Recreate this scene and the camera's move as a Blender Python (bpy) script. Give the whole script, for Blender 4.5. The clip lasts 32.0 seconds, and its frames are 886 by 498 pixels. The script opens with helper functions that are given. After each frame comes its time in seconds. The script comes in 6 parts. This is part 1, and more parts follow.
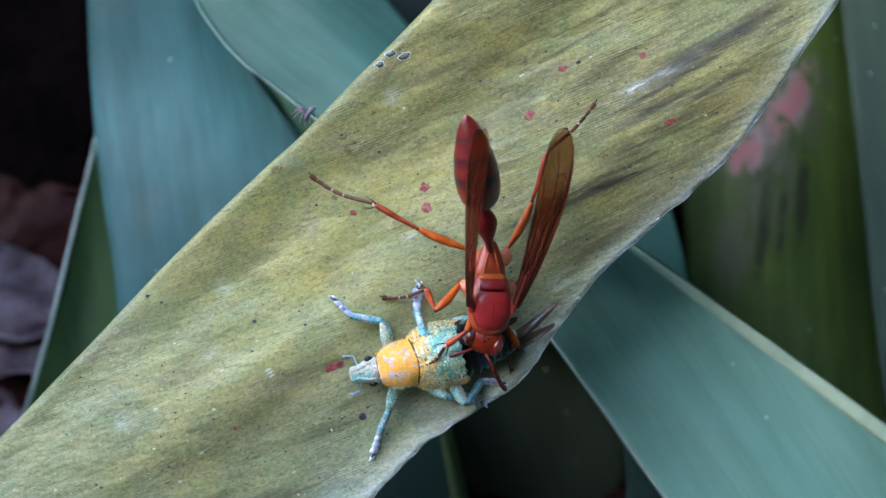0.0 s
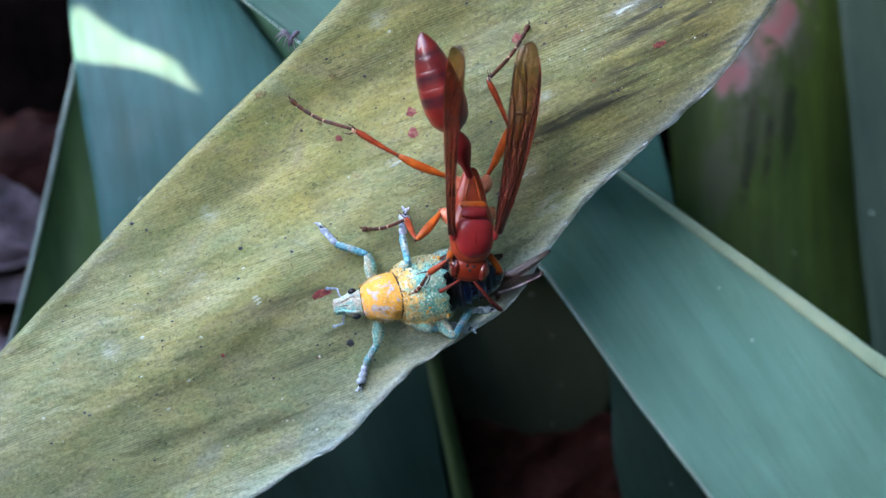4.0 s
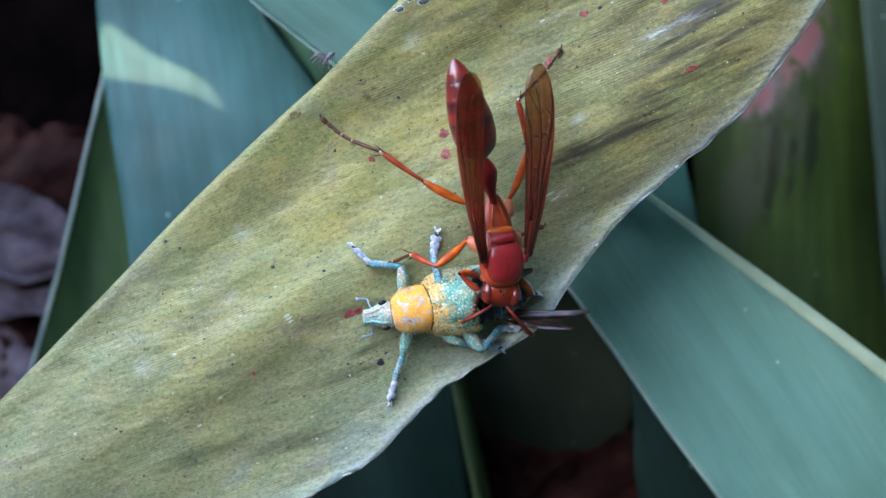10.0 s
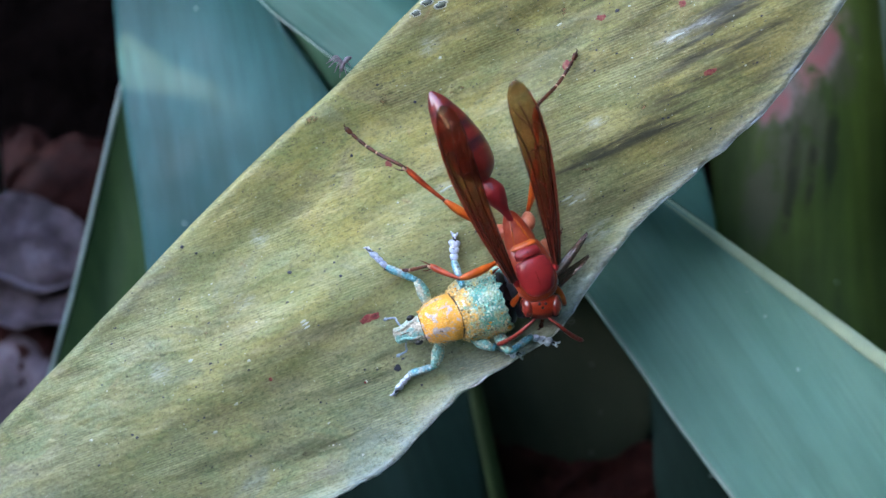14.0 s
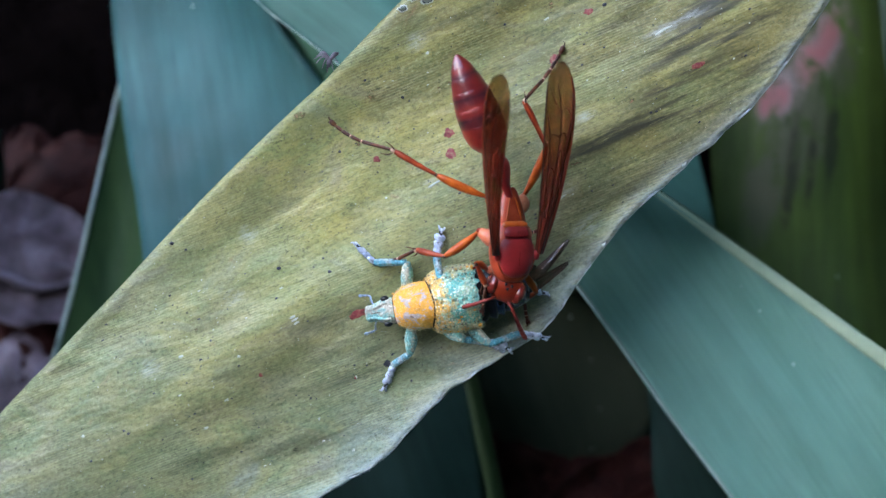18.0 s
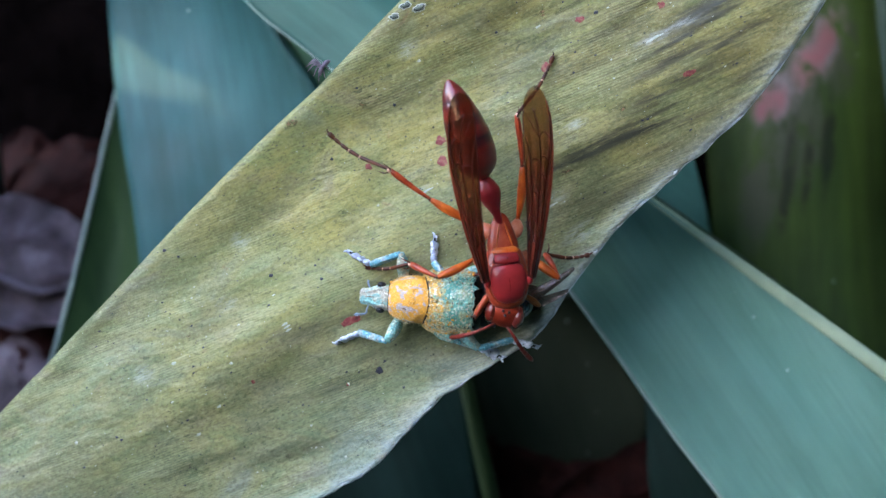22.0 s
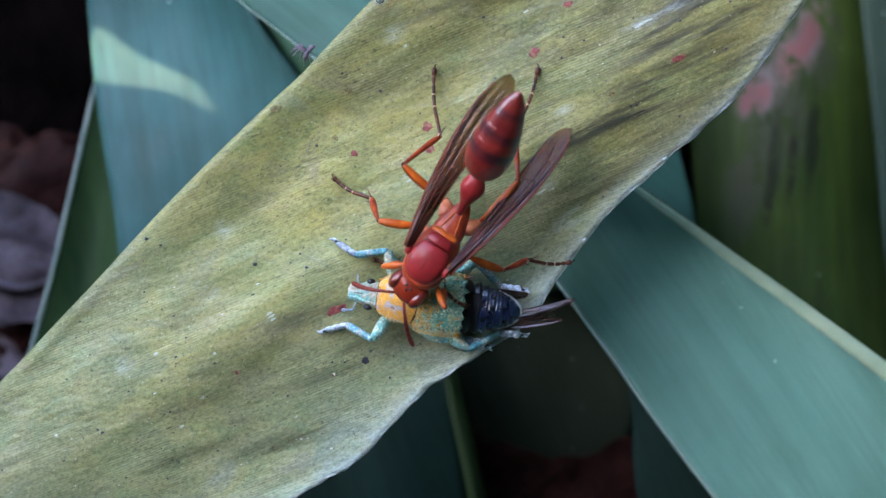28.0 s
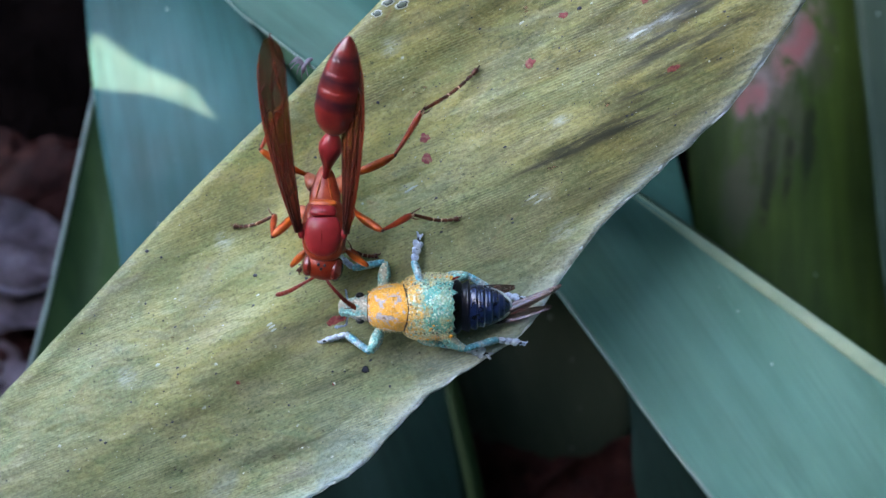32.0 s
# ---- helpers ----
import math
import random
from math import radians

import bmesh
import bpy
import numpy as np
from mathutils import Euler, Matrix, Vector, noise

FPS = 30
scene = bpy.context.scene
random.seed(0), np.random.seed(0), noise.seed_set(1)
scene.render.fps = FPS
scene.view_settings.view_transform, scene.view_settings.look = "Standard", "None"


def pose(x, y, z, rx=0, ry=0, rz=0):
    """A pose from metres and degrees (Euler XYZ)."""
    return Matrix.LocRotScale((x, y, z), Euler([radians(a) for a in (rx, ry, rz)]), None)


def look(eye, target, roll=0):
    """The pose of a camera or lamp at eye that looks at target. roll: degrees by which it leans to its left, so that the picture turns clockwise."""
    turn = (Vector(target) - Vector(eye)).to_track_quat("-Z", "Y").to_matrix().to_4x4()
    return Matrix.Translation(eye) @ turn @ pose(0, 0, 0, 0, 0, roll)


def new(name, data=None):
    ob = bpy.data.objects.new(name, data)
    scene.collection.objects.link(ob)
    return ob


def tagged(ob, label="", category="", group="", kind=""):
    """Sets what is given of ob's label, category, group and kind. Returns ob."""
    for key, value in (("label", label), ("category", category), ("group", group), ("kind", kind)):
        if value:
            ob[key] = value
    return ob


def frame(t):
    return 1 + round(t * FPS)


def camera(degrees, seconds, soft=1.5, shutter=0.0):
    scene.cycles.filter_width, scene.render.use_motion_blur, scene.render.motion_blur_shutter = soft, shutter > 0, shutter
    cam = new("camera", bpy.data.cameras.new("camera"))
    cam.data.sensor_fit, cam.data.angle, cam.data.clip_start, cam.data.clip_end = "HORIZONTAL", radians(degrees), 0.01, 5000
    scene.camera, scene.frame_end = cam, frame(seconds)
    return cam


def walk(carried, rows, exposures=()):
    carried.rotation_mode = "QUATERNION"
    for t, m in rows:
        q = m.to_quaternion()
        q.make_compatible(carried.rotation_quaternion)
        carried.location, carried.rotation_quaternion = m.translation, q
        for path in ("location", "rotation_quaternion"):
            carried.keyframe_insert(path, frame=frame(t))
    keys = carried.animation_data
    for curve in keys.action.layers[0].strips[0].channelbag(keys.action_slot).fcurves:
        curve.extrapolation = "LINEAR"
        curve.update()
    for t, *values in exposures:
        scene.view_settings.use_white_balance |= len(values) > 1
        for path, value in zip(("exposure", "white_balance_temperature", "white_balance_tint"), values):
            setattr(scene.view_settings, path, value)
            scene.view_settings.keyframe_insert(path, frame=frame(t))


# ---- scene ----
# Plan frame: x and y lie in the leaf, z stands off it; the plan is tilted over the level ground.
PLAN = Matrix.Translation((0, 0, 0.068)) @ pose(0, 0, 0, 20, 0, 0)
GRID, EYE = 0.053, 114.15          # millimetres a plan unit, millimetres from leaf to lens


def mm(x, y, z, rx=0, ry=0, rz=0):
    """A pose from millimetres and degrees."""
    return pose(x / 1000, y / 1000, z / 1000, rx, ry, rz)


def plan(u, v, z):
    """Millimetres in the plan frame of a plan unit (u, v) at the height z."""
    k = GRID * (EYE - z) / EYE
    return np.array(((u - 784) * k, (441 - v) * k, z))


cam = camera(40, 32.0, soft=1.5, shutter=0.4)
cam.data.dof.use_dof, cam.data.dof.focus_distance, cam.data.dof.aperture_fstop = True, 0.111, 25.0
CAMERA_ROWS = [
    (0, PLAN @ mm(1.77, -0.71, 113.96, 3.052, 0.410, -0.062)), (0.5, PLAN @ mm(1.51, -0.82, 113.82, 3.149, 0.152, -0.102)), (1, PLAN @ mm(0.75, -1.69, 113.24, 1.605, -0.098, -0.013)),
    (1.5, PLAN @ mm(0.02, -2.21, 112.36, -0.159, -0.343, -0.199)), (2, PLAN @ mm(0.21, -2.26, 112.59, -0.512, -0.510, -0.278)), (2.5, PLAN @ mm(0.56, -2.44, 112.73, -0.197, -0.543, -0.155)),
    (3, PLAN @ mm(0.43, -2.38, 112.75, -0.118, -0.333, -0.162)), (3.5, PLAN @ mm(1.35, -1.12, 112.92, -0.489, -0.384, -0.356)), (5.5, PLAN @ mm(1.14, 0.00, 113.41, -0.493, -0.418, -0.458)),
    (6, PLAN @ mm(0.58, 0.50, 112.90, -0.691, -0.735, -0.414)), (6.5, PLAN @ mm(0.03, 0.38, 112.51, -0.554, -0.737, -0.277)), (7, PLAN @ mm(0.16, 0.03, 112.70, -0.237, -0.623, -0.252)),
    (7.5, PLAN @ mm(-0.16, 0.25, 113.07, -0.413, -0.469, -0.210)), (8, PLAN @ mm(0.16, 0.53, 113.72, -0.336, -0.479, -0.174)), (8.5, PLAN @ mm(-0.52, 0.76, 114.25, -0.348, -0.325, 0.021)),
    (9, PLAN @ mm(0.00, 0.00, 114.16, -0.000, -0.000, 0.000)), (9.5, PLAN @ mm(-0.28, -0.02, 114.02, -0.125, -0.089, 0.130)), (10, PLAN @ mm(-0.93, 0.36, 113.90, -0.001, -0.078, 0.129)),
    (10.5, PLAN @ mm(-0.79, 0.24, 114.15, 0.084, 0.108, 0.119)), (11, PLAN @ mm(-0.10, 0.09, 114.46, 0.178, 0.245, 0.099)), (11.5, PLAN @ mm(-0.93, -0.26, 114.10, 0.421, 0.441, 0.101)),
    (12, PLAN @ mm(-1.70, -0.93, 113.62, 0.846, 0.503, 0.161)), (12.5, PLAN @ mm(-1.54, -0.86, 113.75, 0.755, 0.464, 0.111)), (13, PLAN @ mm(-0.71, -0.75, 113.61, 0.602, 0.647, 0.115)),
    (13.5, PLAN @ mm(-0.86, -0.72, 113.35, 0.556, 0.563, 0.083)), (14, PLAN @ mm(-0.89, -0.70, 113.34, 0.771, 0.744, 0.049)), (14.5, PLAN @ mm(-0.47, -1.27, 113.58, 0.879, 0.833, 0.042)),
    (16.5, PLAN @ mm(0.44, -1.02, 112.97, 0.655, 1.011, -0.134)), (17, PLAN @ mm(0.54, -1.42, 112.57, 1.139, 1.045, -0.162)), (17.5, PLAN @ mm(1.12, -0.77, 113.43, 1.015, 1.292, -0.253)),
    (18, PLAN @ mm(1.84, -0.96, 113.24, 0.675, 1.603, -0.181)), (18.5, PLAN @ mm(1.70, -0.62, 113.18, 0.428, 1.446, -0.188)), (19, PLAN @ mm(1.53, -0.89, 112.79, 0.494, 1.428, -0.166)),
    (19.5, PLAN @ mm(1.60, -0.84, 113.06, 0.562, 1.395, -0.156)), (20, PLAN @ mm(2.10, -0.34, 113.64, 0.560, 1.481, -0.183)), (20.5, PLAN @ mm(1.88, -0.56, 113.44, 0.595, 1.638, -0.111)),
    (21, PLAN @ mm(2.44, -0.33, 113.33, 0.566, 1.793, -0.050)), (21.5, PLAN @ mm(3.34, -0.56, 113.25, 0.553, 1.842, -0.122)), (22, PLAN @ mm(3.14, -0.12, 113.39, 0.592, 1.872, -0.152)),
    (22.5, PLAN @ mm(2.82, -0.09, 113.97, 0.688, 1.891, -0.243)), (23, PLAN @ mm(3.32, -1.09, 112.86, 0.800, 2.108, -0.254)), (23.5, PLAN @ mm(3.23, -1.10, 112.54, 0.711, 1.754, -0.161)),
    (24, PLAN @ mm(3.07, -0.75, 112.59, 0.824, 2.111, -0.240)), (24.5, PLAN @ mm(3.77, -1.01, 112.87, 0.804, 1.745, -0.205)), (25, PLAN @ mm(3.73, -0.84, 113.07, 0.754, 1.060, -0.272)),
    (25.5, PLAN @ mm(3.31, -1.11, 112.57, 0.557, 1.049, -0.239)), (27.5, PLAN @ mm(2.00, -1.69, 111.71, 1.004, 0.817, -0.282)), (28, PLAN @ mm(2.17, -1.79, 111.93, 0.886, 0.787, -0.263)),
    (28.5, PLAN @ mm(2.25, -1.37, 111.78, 1.016, 0.691, -0.319)), (29, PLAN @ mm(1.68, -1.04, 111.58, 1.055, 0.602, -0.337)), (29.5, PLAN @ mm(2.17, -1.19, 111.48, 1.054, 0.567, -0.372)),
    (30, PLAN @ mm(1.99, -0.75, 111.79, 0.667, 0.354, -0.481)), (30.5, PLAN @ mm(2.27, -0.91, 112.11, 0.660, 0.679, -0.517)), (31, PLAN @ mm(1.55, -0.69, 111.48, 0.658, 0.588, -0.594)),
    (31.5, PLAN @ mm(2.10, -0.01, 112.83, 0.477, 0.587, -0.680)), (32, PLAN @ mm(2.34, 0.06, 112.91, 0.389, 0.781, -0.740)),
]
walk(cam, CAMERA_ROWS, exposures=[(0, 3.98, 6550, 11), (6, 4.04, 6550, 11), (12, 4.03, 6550, 11), (17, 3.97, 6550, 11), (32, 3.94, 6550, 11)])

# ---- light ----
SUN_UP, SUN_TURN = 48, -100
world = bpy.data.worlds.new("sky")
scene.world = world
world.use_nodes = True
sky = world.node_tree.nodes.new("ShaderNodeTexSky")
sky.sky_type, sky.sun_disc = "NISHITA", False
sky.sun_elevation, sky.sun_rotation = radians(SUN_UP), radians(SUN_TURN)
background = world.node_tree.nodes["Background"]
background.inputs["Strength"].default_value = 0.15
world.node_tree.links.new(sky.outputs[0], background.inputs[0])
sun = new("sun", bpy.data.lights.new("sun", "SUN"))
sun.data.energy, sun.data.angle, sun.data.color = 3.4, radians(0.34), (1.0, 0.72, 0.46)
SUN_WAY = Vector((math.sin(radians(SUN_TURN)) * math.cos(radians(SUN_UP)), math.cos(radians(SUN_TURN)) * math.cos(radians(SUN_UP)), math.sin(radians(SUN_UP))))
sun.matrix_world = look(SUN_WAY, (0, 0, 0))


# ---- materials ----
class Nodes:
    """A short way to write node materials; coordinates are in millimetres of the object."""

    def __init__(self, name, **values):
        self.mat = bpy.data.materials.new(name)
        self.mat.use_nodes = True
        self.tree = self.mat.node_tree
        self.bsdf = self.tree.nodes["Principled BSDF"]
        self.out = self.tree.nodes["Material Output"]
        for key, value in values.items():
            self.bsdf.inputs[key.replace("_", " ")].default_value = value
        self.coords = self.node("ShaderNodeTexCoord").outputs["Object"]

    def node(self, kind, **values):
        n = self.tree.nodes.new(kind)
        for key, value in values.items():
            n.inputs[key].default_value = value
        return n

    def link(self, a, b):
        self.tree.links.new(a, b)

    def mapped(self, scale=(1, 1, 1), turn=0.0):
        """Object coordinates in millimetres, turned about z and stretched."""
        a = self.node("ShaderNodeVectorRotate", Angle=radians(turn))
        a.rotation_type = "Z_AXIS"
        b = self.node("ShaderNodeVectorMath")
        b.operation = "MULTIPLY"
        b.inputs[1].default_value = [1000 * s for s in scale]
        self.link(self.coords, a.inputs["Vector"])
        self.link(a.outputs[0], b.inputs[0])
        return b.outputs[0]

    def noise(self, vector, scale, detail=4.0, rough=0.55, distort=0.0):
        n = self.node("ShaderNodeTexNoise", Scale=scale, Detail=detail, Roughness=rough, Distortion=distort)
        self.link(vector, n.inputs["Vector"])
        return n.outputs["Fac"]

    def cells(self, vector, scale, feature="F1", random=1.0):
        n = self.node("ShaderNodeTexVoronoi", Scale=scale, Randomness=random)
        n.feature = feature
        self.link(vector, n.inputs["Vector"])
        return n

    def smear(self, u, v, length, width, turn):
        """A soft lengthwise patch round a plan unit; half length and half width in millimetres."""
        a = self.node("ShaderNodeVectorMath")
        a.operation = "SUBTRACT"
        a.inputs[1].default_value = ((u - 784) * GRID, (441 - v) * GRID, 0)
        self.link(self.mapped(), a.inputs[0])
        b = self.node("ShaderNodeVectorRotate", Angle=radians(-turn))
        b.rotation_type = "Z_AXIS"
        self.link(a.outputs[0], b.inputs["Vector"])
        c = self.node("ShaderNodeVectorMath")
        c.operation = "MULTIPLY"
        c.inputs[1].default_value = (1 / length, 1 / width, 0)
        self.link(b.outputs[0], c.inputs[0])
        d = self.node("ShaderNodeVectorMath")
        d.operation = "LENGTH"
        self.link(c.outputs[0], d.inputs[0])
        return self.ramp(d.outputs["Value"], (0.25, 0.95), (1.0, 0.0))

    def ramp(self, fac, *stops):
        n = self.node("ShaderNodeValToRGB")
        while len(n.color_ramp.elements) < len(stops):
            n.color_ramp.elements.new(0.5)
        for e, (at, colour) in zip(n.color_ramp.elements, stops):
            e.position = at
            e.color = (*colour, 1) if isinstance(colour, tuple) else (colour, colour, colour, 1)
        self.link(fac, n.inputs[0])
        return n.outputs[0]

    def mix(self, fac, a, b, how="MIX"):
        n = self.node("ShaderNodeMix")
        n.data_type, n.blend_type = "RGBA", how
        for value, socket in ((fac, n.inputs[0]), (a, n.inputs[6]), (b, n.inputs[7])):
            if isinstance(value, (int, float)):
                socket.default_value = value
            elif isinstance(value, tuple):
                socket.default_value = (*value, 1)
            else:
                self.link(value, socket)
        return n.outputs[2]

    def bump(self, height, strength=0.4, distance=0.0001, under=None):
        n = self.node("ShaderNodeBump", Strength=strength, Distance=distance)
        self.link(height, n.inputs["Height"])
        if under is not None:
            self.link(under, n.inputs["Normal"])
        return n.outputs[0]

    def done(self, colour=None, normal=None, rough=None):
        if colour is not None:
            self.link(colour, self.bsdf.inputs["Base Color"])
        if normal is not None:
            self.link(normal, self.bsdf.inputs["Normal"])
        if rough is not None:
            self.link(rough, self.bsdf.inputs["Roughness"])
        return self.mat


def old_leaf():
    """The ageing leaf: olive and yellow clouds, bloomed grey-green towards its lower margin, veined, smeared and speckled."""
    n = Nodes("old_leaf", Specular_IOR_Level=0.34)
    along = n.mapped((0.07, 0.26, 0.1), -22)
    flat = n.mapped()
    cloud = n.noise(n.mapped((0.075, 0.135, 0.1), -24), 1.0, 5, 0.6, 0.5)
    other = n.noise(n.mapped((0.06, 0.14, 0.1), -15), 1.3, 5, 0.62, 0.8)
    colour = n.ramp(cloud, (0.34, (0.185, 0.19, 0.07)), (0.43, (0.268, 0.25, 0.08)), (0.51, (0.39, 0.34, 0.095)), (0.60, (0.32, 0.285, 0.105)), (0.70, (0.232, 0.23, 0.115)))
    colour = n.mix(n.ramp(other, (0.48, 0.0), (0.62, 0.7)), colour, (0.22, 0.25, 0.09))
    colour = n.mix(n.ramp(other, (0.3, 0.6), (0.42, 0.0)), colour, (0.235, 0.22, 0.115))
    # grey-green bloom on the lower half, tanned towards the upper end
    sep = n.node("ShaderNodeSeparateXYZ")
    n.link(n.mapped((1, 1, 1), -42), sep.inputs[0])
    low = n.node("ShaderNodeMapRange", **{"From Min": 9.0, "From Max": -8.0})
    n.link(sep.outputs[1], low.inputs["Value"])
    patch = n.mix(0.6, low.outputs[0], n.ramp(n.noise(n.mapped((0.08, 0.2, 0.1), -22), 1.0, 5, 0.65, 0.4), (0.28, 0.62), (0.52, 1.0)), "MULTIPLY")
    ends = n.node("ShaderNodeMapRange", **{"From Min": 2.0, "From Max": 20.0, "To Min": 1.0, "To Max": 0.05})
    n.link(sep.outputs[0], ends.inputs["Value"])
    patch = n.mix(1.0, patch, ends.outputs[0], "MULTIPLY")
    colour = n.mix(patch, colour, n.ramp(cloud, (0.34, (0.105, 0.15, 0.12)), (0.5, (0.165, 0.21, 0.165)), (0.68, (0.12, 0.175, 0.135))))
    # muted olive grey towards the tip
    spread = n.node("ShaderNodeSeparateXYZ")
    n.link(flat, spread.inputs[0])
    tip = n.node("ShaderNodeMapRange", **{"From Min": -15.0, "From Max": -36.0, "To Max": 0.85})
    n.link(spread.outputs[0], tip.inputs["Value"])
    colour = n.mix(n.mix(0.5, tip.outputs[0], n.ramp(other, (0.3, 0.6), (0.6, 1.0)), "MULTIPLY"), colour, n.ramp(cloud, (0.34, (0.11, 0.14, 0.078)), (0.5, (0.18, 0.20, 0.125)), (0.6, (0.145, 0.18, 0.135)), (0.7, (0.12, 0.16, 0.095))))
    # lilac-brown, blue-grey and fresh green clouds
    hue = n.noise(n.mapped((0.09, 0.17, 0.1), -20), 1.0, 4, 0.6, 0.9)
    tint = n.ramp(hue, (0.34, (0.215, 0.19, 0.14)), (0.44, (0.245, 0.245, 0.085)), (0.52, (0.145, 0.225, 0.085)), (0.60, (0.265, 0.262, 0.08)), (0.70, (0.19, 0.235, 0.22)))
    colour = n.mix(n.ramp(n.noise(n.mapped((0.13, 0.22, 0.1), -26), 1.0, 5, 0.65, 0.5), (0.4, 0.05), (0.62, 0.5)), colour, tint)
    up = n.node("ShaderNodeMapRange", **{"From Min": -2.0, "From Max": 26.0, "To Max": 0.9})
    n.link(sep.outputs[0], up.inputs["Value"])
    brown = n.mix(0.9, up.outputs[0], n.ramp(n.noise(n.mapped((0.06, 0.3, 0.1), -26), 1.0, 6, 0.68, 0.5), (0.44, 0.0), (0.62, 0.9)), "MULTIPLY")
    colour = n.mix(brown, colour, (0.135, 0.115, 0.045))
    lines = n.noise(n.mapped((0.11, 1.5, 0.4), -27), 1.0, 6, 0.75)
    colour = n.mix(n.mix(1.0, up.outputs[0], n.ramp(lines, (0.50, 0.0), (0.64, 0.85)), "MULTIPLY"), colour, (0.05, 0.042, 0.02))
    # scattered lengthwise tone and grey dust patches
    streak = n.noise(along, 1.5, 6, 0.7, 0.6)
    colour = n.mix(n.ramp(streak, (0.34, 0.45), (0.47, 0.0)), colour, (0.095, 0.105, 0.045))
    dusty = n.ramp(n.noise(n.mapped((0.3, 0.5, 0.3), -24), 1.0, 6, 0.72, 0.6), (0.56, 0.0), (0.72, 0.4))
    colour = n.mix(dusty, colour, (0.31, 0.33, 0.17))
    # reddish blotches, black pinpoints
    blot = n.ramp(n.noise(n.mapped((0.24, 0.4, 0.3), -24), 1.0, 4, 0.6, 0.6), (0.66, 0.0), (0.78, 0.4))
    colour = n.mix(blot, colour, (0.30, 0.14, 0.08))
    mould = n.mix(1.0, n.ramp(n.noise(flat, 0.16, 4), (0.5, 0.0), (0.64, 1.0)), n.ramp(n.noise(n.mapped((1.0, 1.7, 1.0), -24), 1.5, 4, 0.7), (0.56, 0.0), (0.64, 0.75)), "MULTIPLY")
    colour = n.mix(mould, colour, (0.05, 0.058, 0.03))
    colour = n.mix(n.ramp(n.cells(flat, 0.5).outputs["Distance"], (0.035, 1.0), (0.07, 0.0)), colour, (0.03, 0.03, 0.022))
    colour = n.mix(n.ramp(n.cells(flat, 1.1).outputs["Distance"], (0.04, 0.55), (0.12, 0.0)), colour, (0.06, 0.062, 0.035))
    pale = n.ramp(n.noise(n.mapped((0.4, 1.2, 0.5), -22), 1.0, 6, 0.75), (0.62, 0.0), (0.78, 0.45))
    colour = n.mix(pale, colour, (0.42, 0.44, 0.27))
    # whitish waxy bloom along the lower margin, with sky sheen painted into it
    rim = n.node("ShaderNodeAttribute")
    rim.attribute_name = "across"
    wax_sheen = n.mix(0.85, n.ramp(rim.outputs["Fac"], (0.93, 0.0), (0.975, 0.2), (0.995, 0.75)), n.ramp(n.noise(n.mapped((0.14, 0.4, 0.3), -35), 1.3, 6, 0.7), (0.35, 0.15), (0.6, 1.0)), "MULTIPLY")
    colour = n.mix(wax_sheen, colour, (0.34, 0.42, 0.43))
    edge = n.mix(1.0, n.ramp(rim.outputs["Fac"], (0.0, 0.6), (0.015, 0.3), (0.04, 0.0)), n.ramp(n.noise(n.mapped((0.3, 0.3, 0.3)), 1.0, 5, 0.7), (0.3, 0.4), (0.6, 1.0)), "MULTIPLY")
    colour = n.mix(edge, colour, (0.10, 0.10, 0.035))
    # fine parallel veins, broken by granular texture
    wave = n.node("ShaderNodeTexWave", Scale=1.0, Distortion=2.2, Detail=3.0)
    wave.wave_type, wave.bands_direction = "BANDS", "Y"
    n.link(n.mapped((0.06, 1.35, 0.3), -21), wave.inputs["Vector"])
    fibre = n.noise(n.mapped((0.08, 1.8, 0.5), -22), 1.6, 5, 0.8)
    grain = n.noise(n.mapped((0.7, 1.2, 1.0), -24), 3.6, 4, 0.72)
    patchy = n.ramp(n.noise(along, 1.2, 4, 0.6), (0.44, 0.0), (0.62, 1.3))
    vein = n.mix(1.0, n.ramp(wave.outputs["Fac"], (0.5, 0.0), (1.0, 0.30)), patchy, "MULTIPLY")
    colour = n.mix(vein, colour, (0.40, 0.41, 0.19))
    colour = n.mix(n.ramp(grain, (0.34, 0.62), (0.49, 0.0)), colour, (0.085, 0.095, 0.045))
    colour = n.mix(n.ramp(grain, (0.54, 0.0), (0.72, 0.55)), colour, (0.42, 0.43, 0.23))
    colour = n.mix(n.ramp(fibre, (0.33, 0.26), (0.48, 0.0)), colour, (0.08, 0.09, 0.04))
    colour = n.mix(n.ramp(fibre, (0.57, 0.0), (0.75, 0.32)), colour, (0.40, 0.41, 0.21))
    # mould smears, a crease whose shade is painted dark, and chafed places with their own outlines
    ragged = n.ramp(n.noise(n.mapped((0.14, 1.9, 0.5), -24), 1.0, 6, 0.75, 0.3), (0.36, 0.0), (0.52, 1.0))
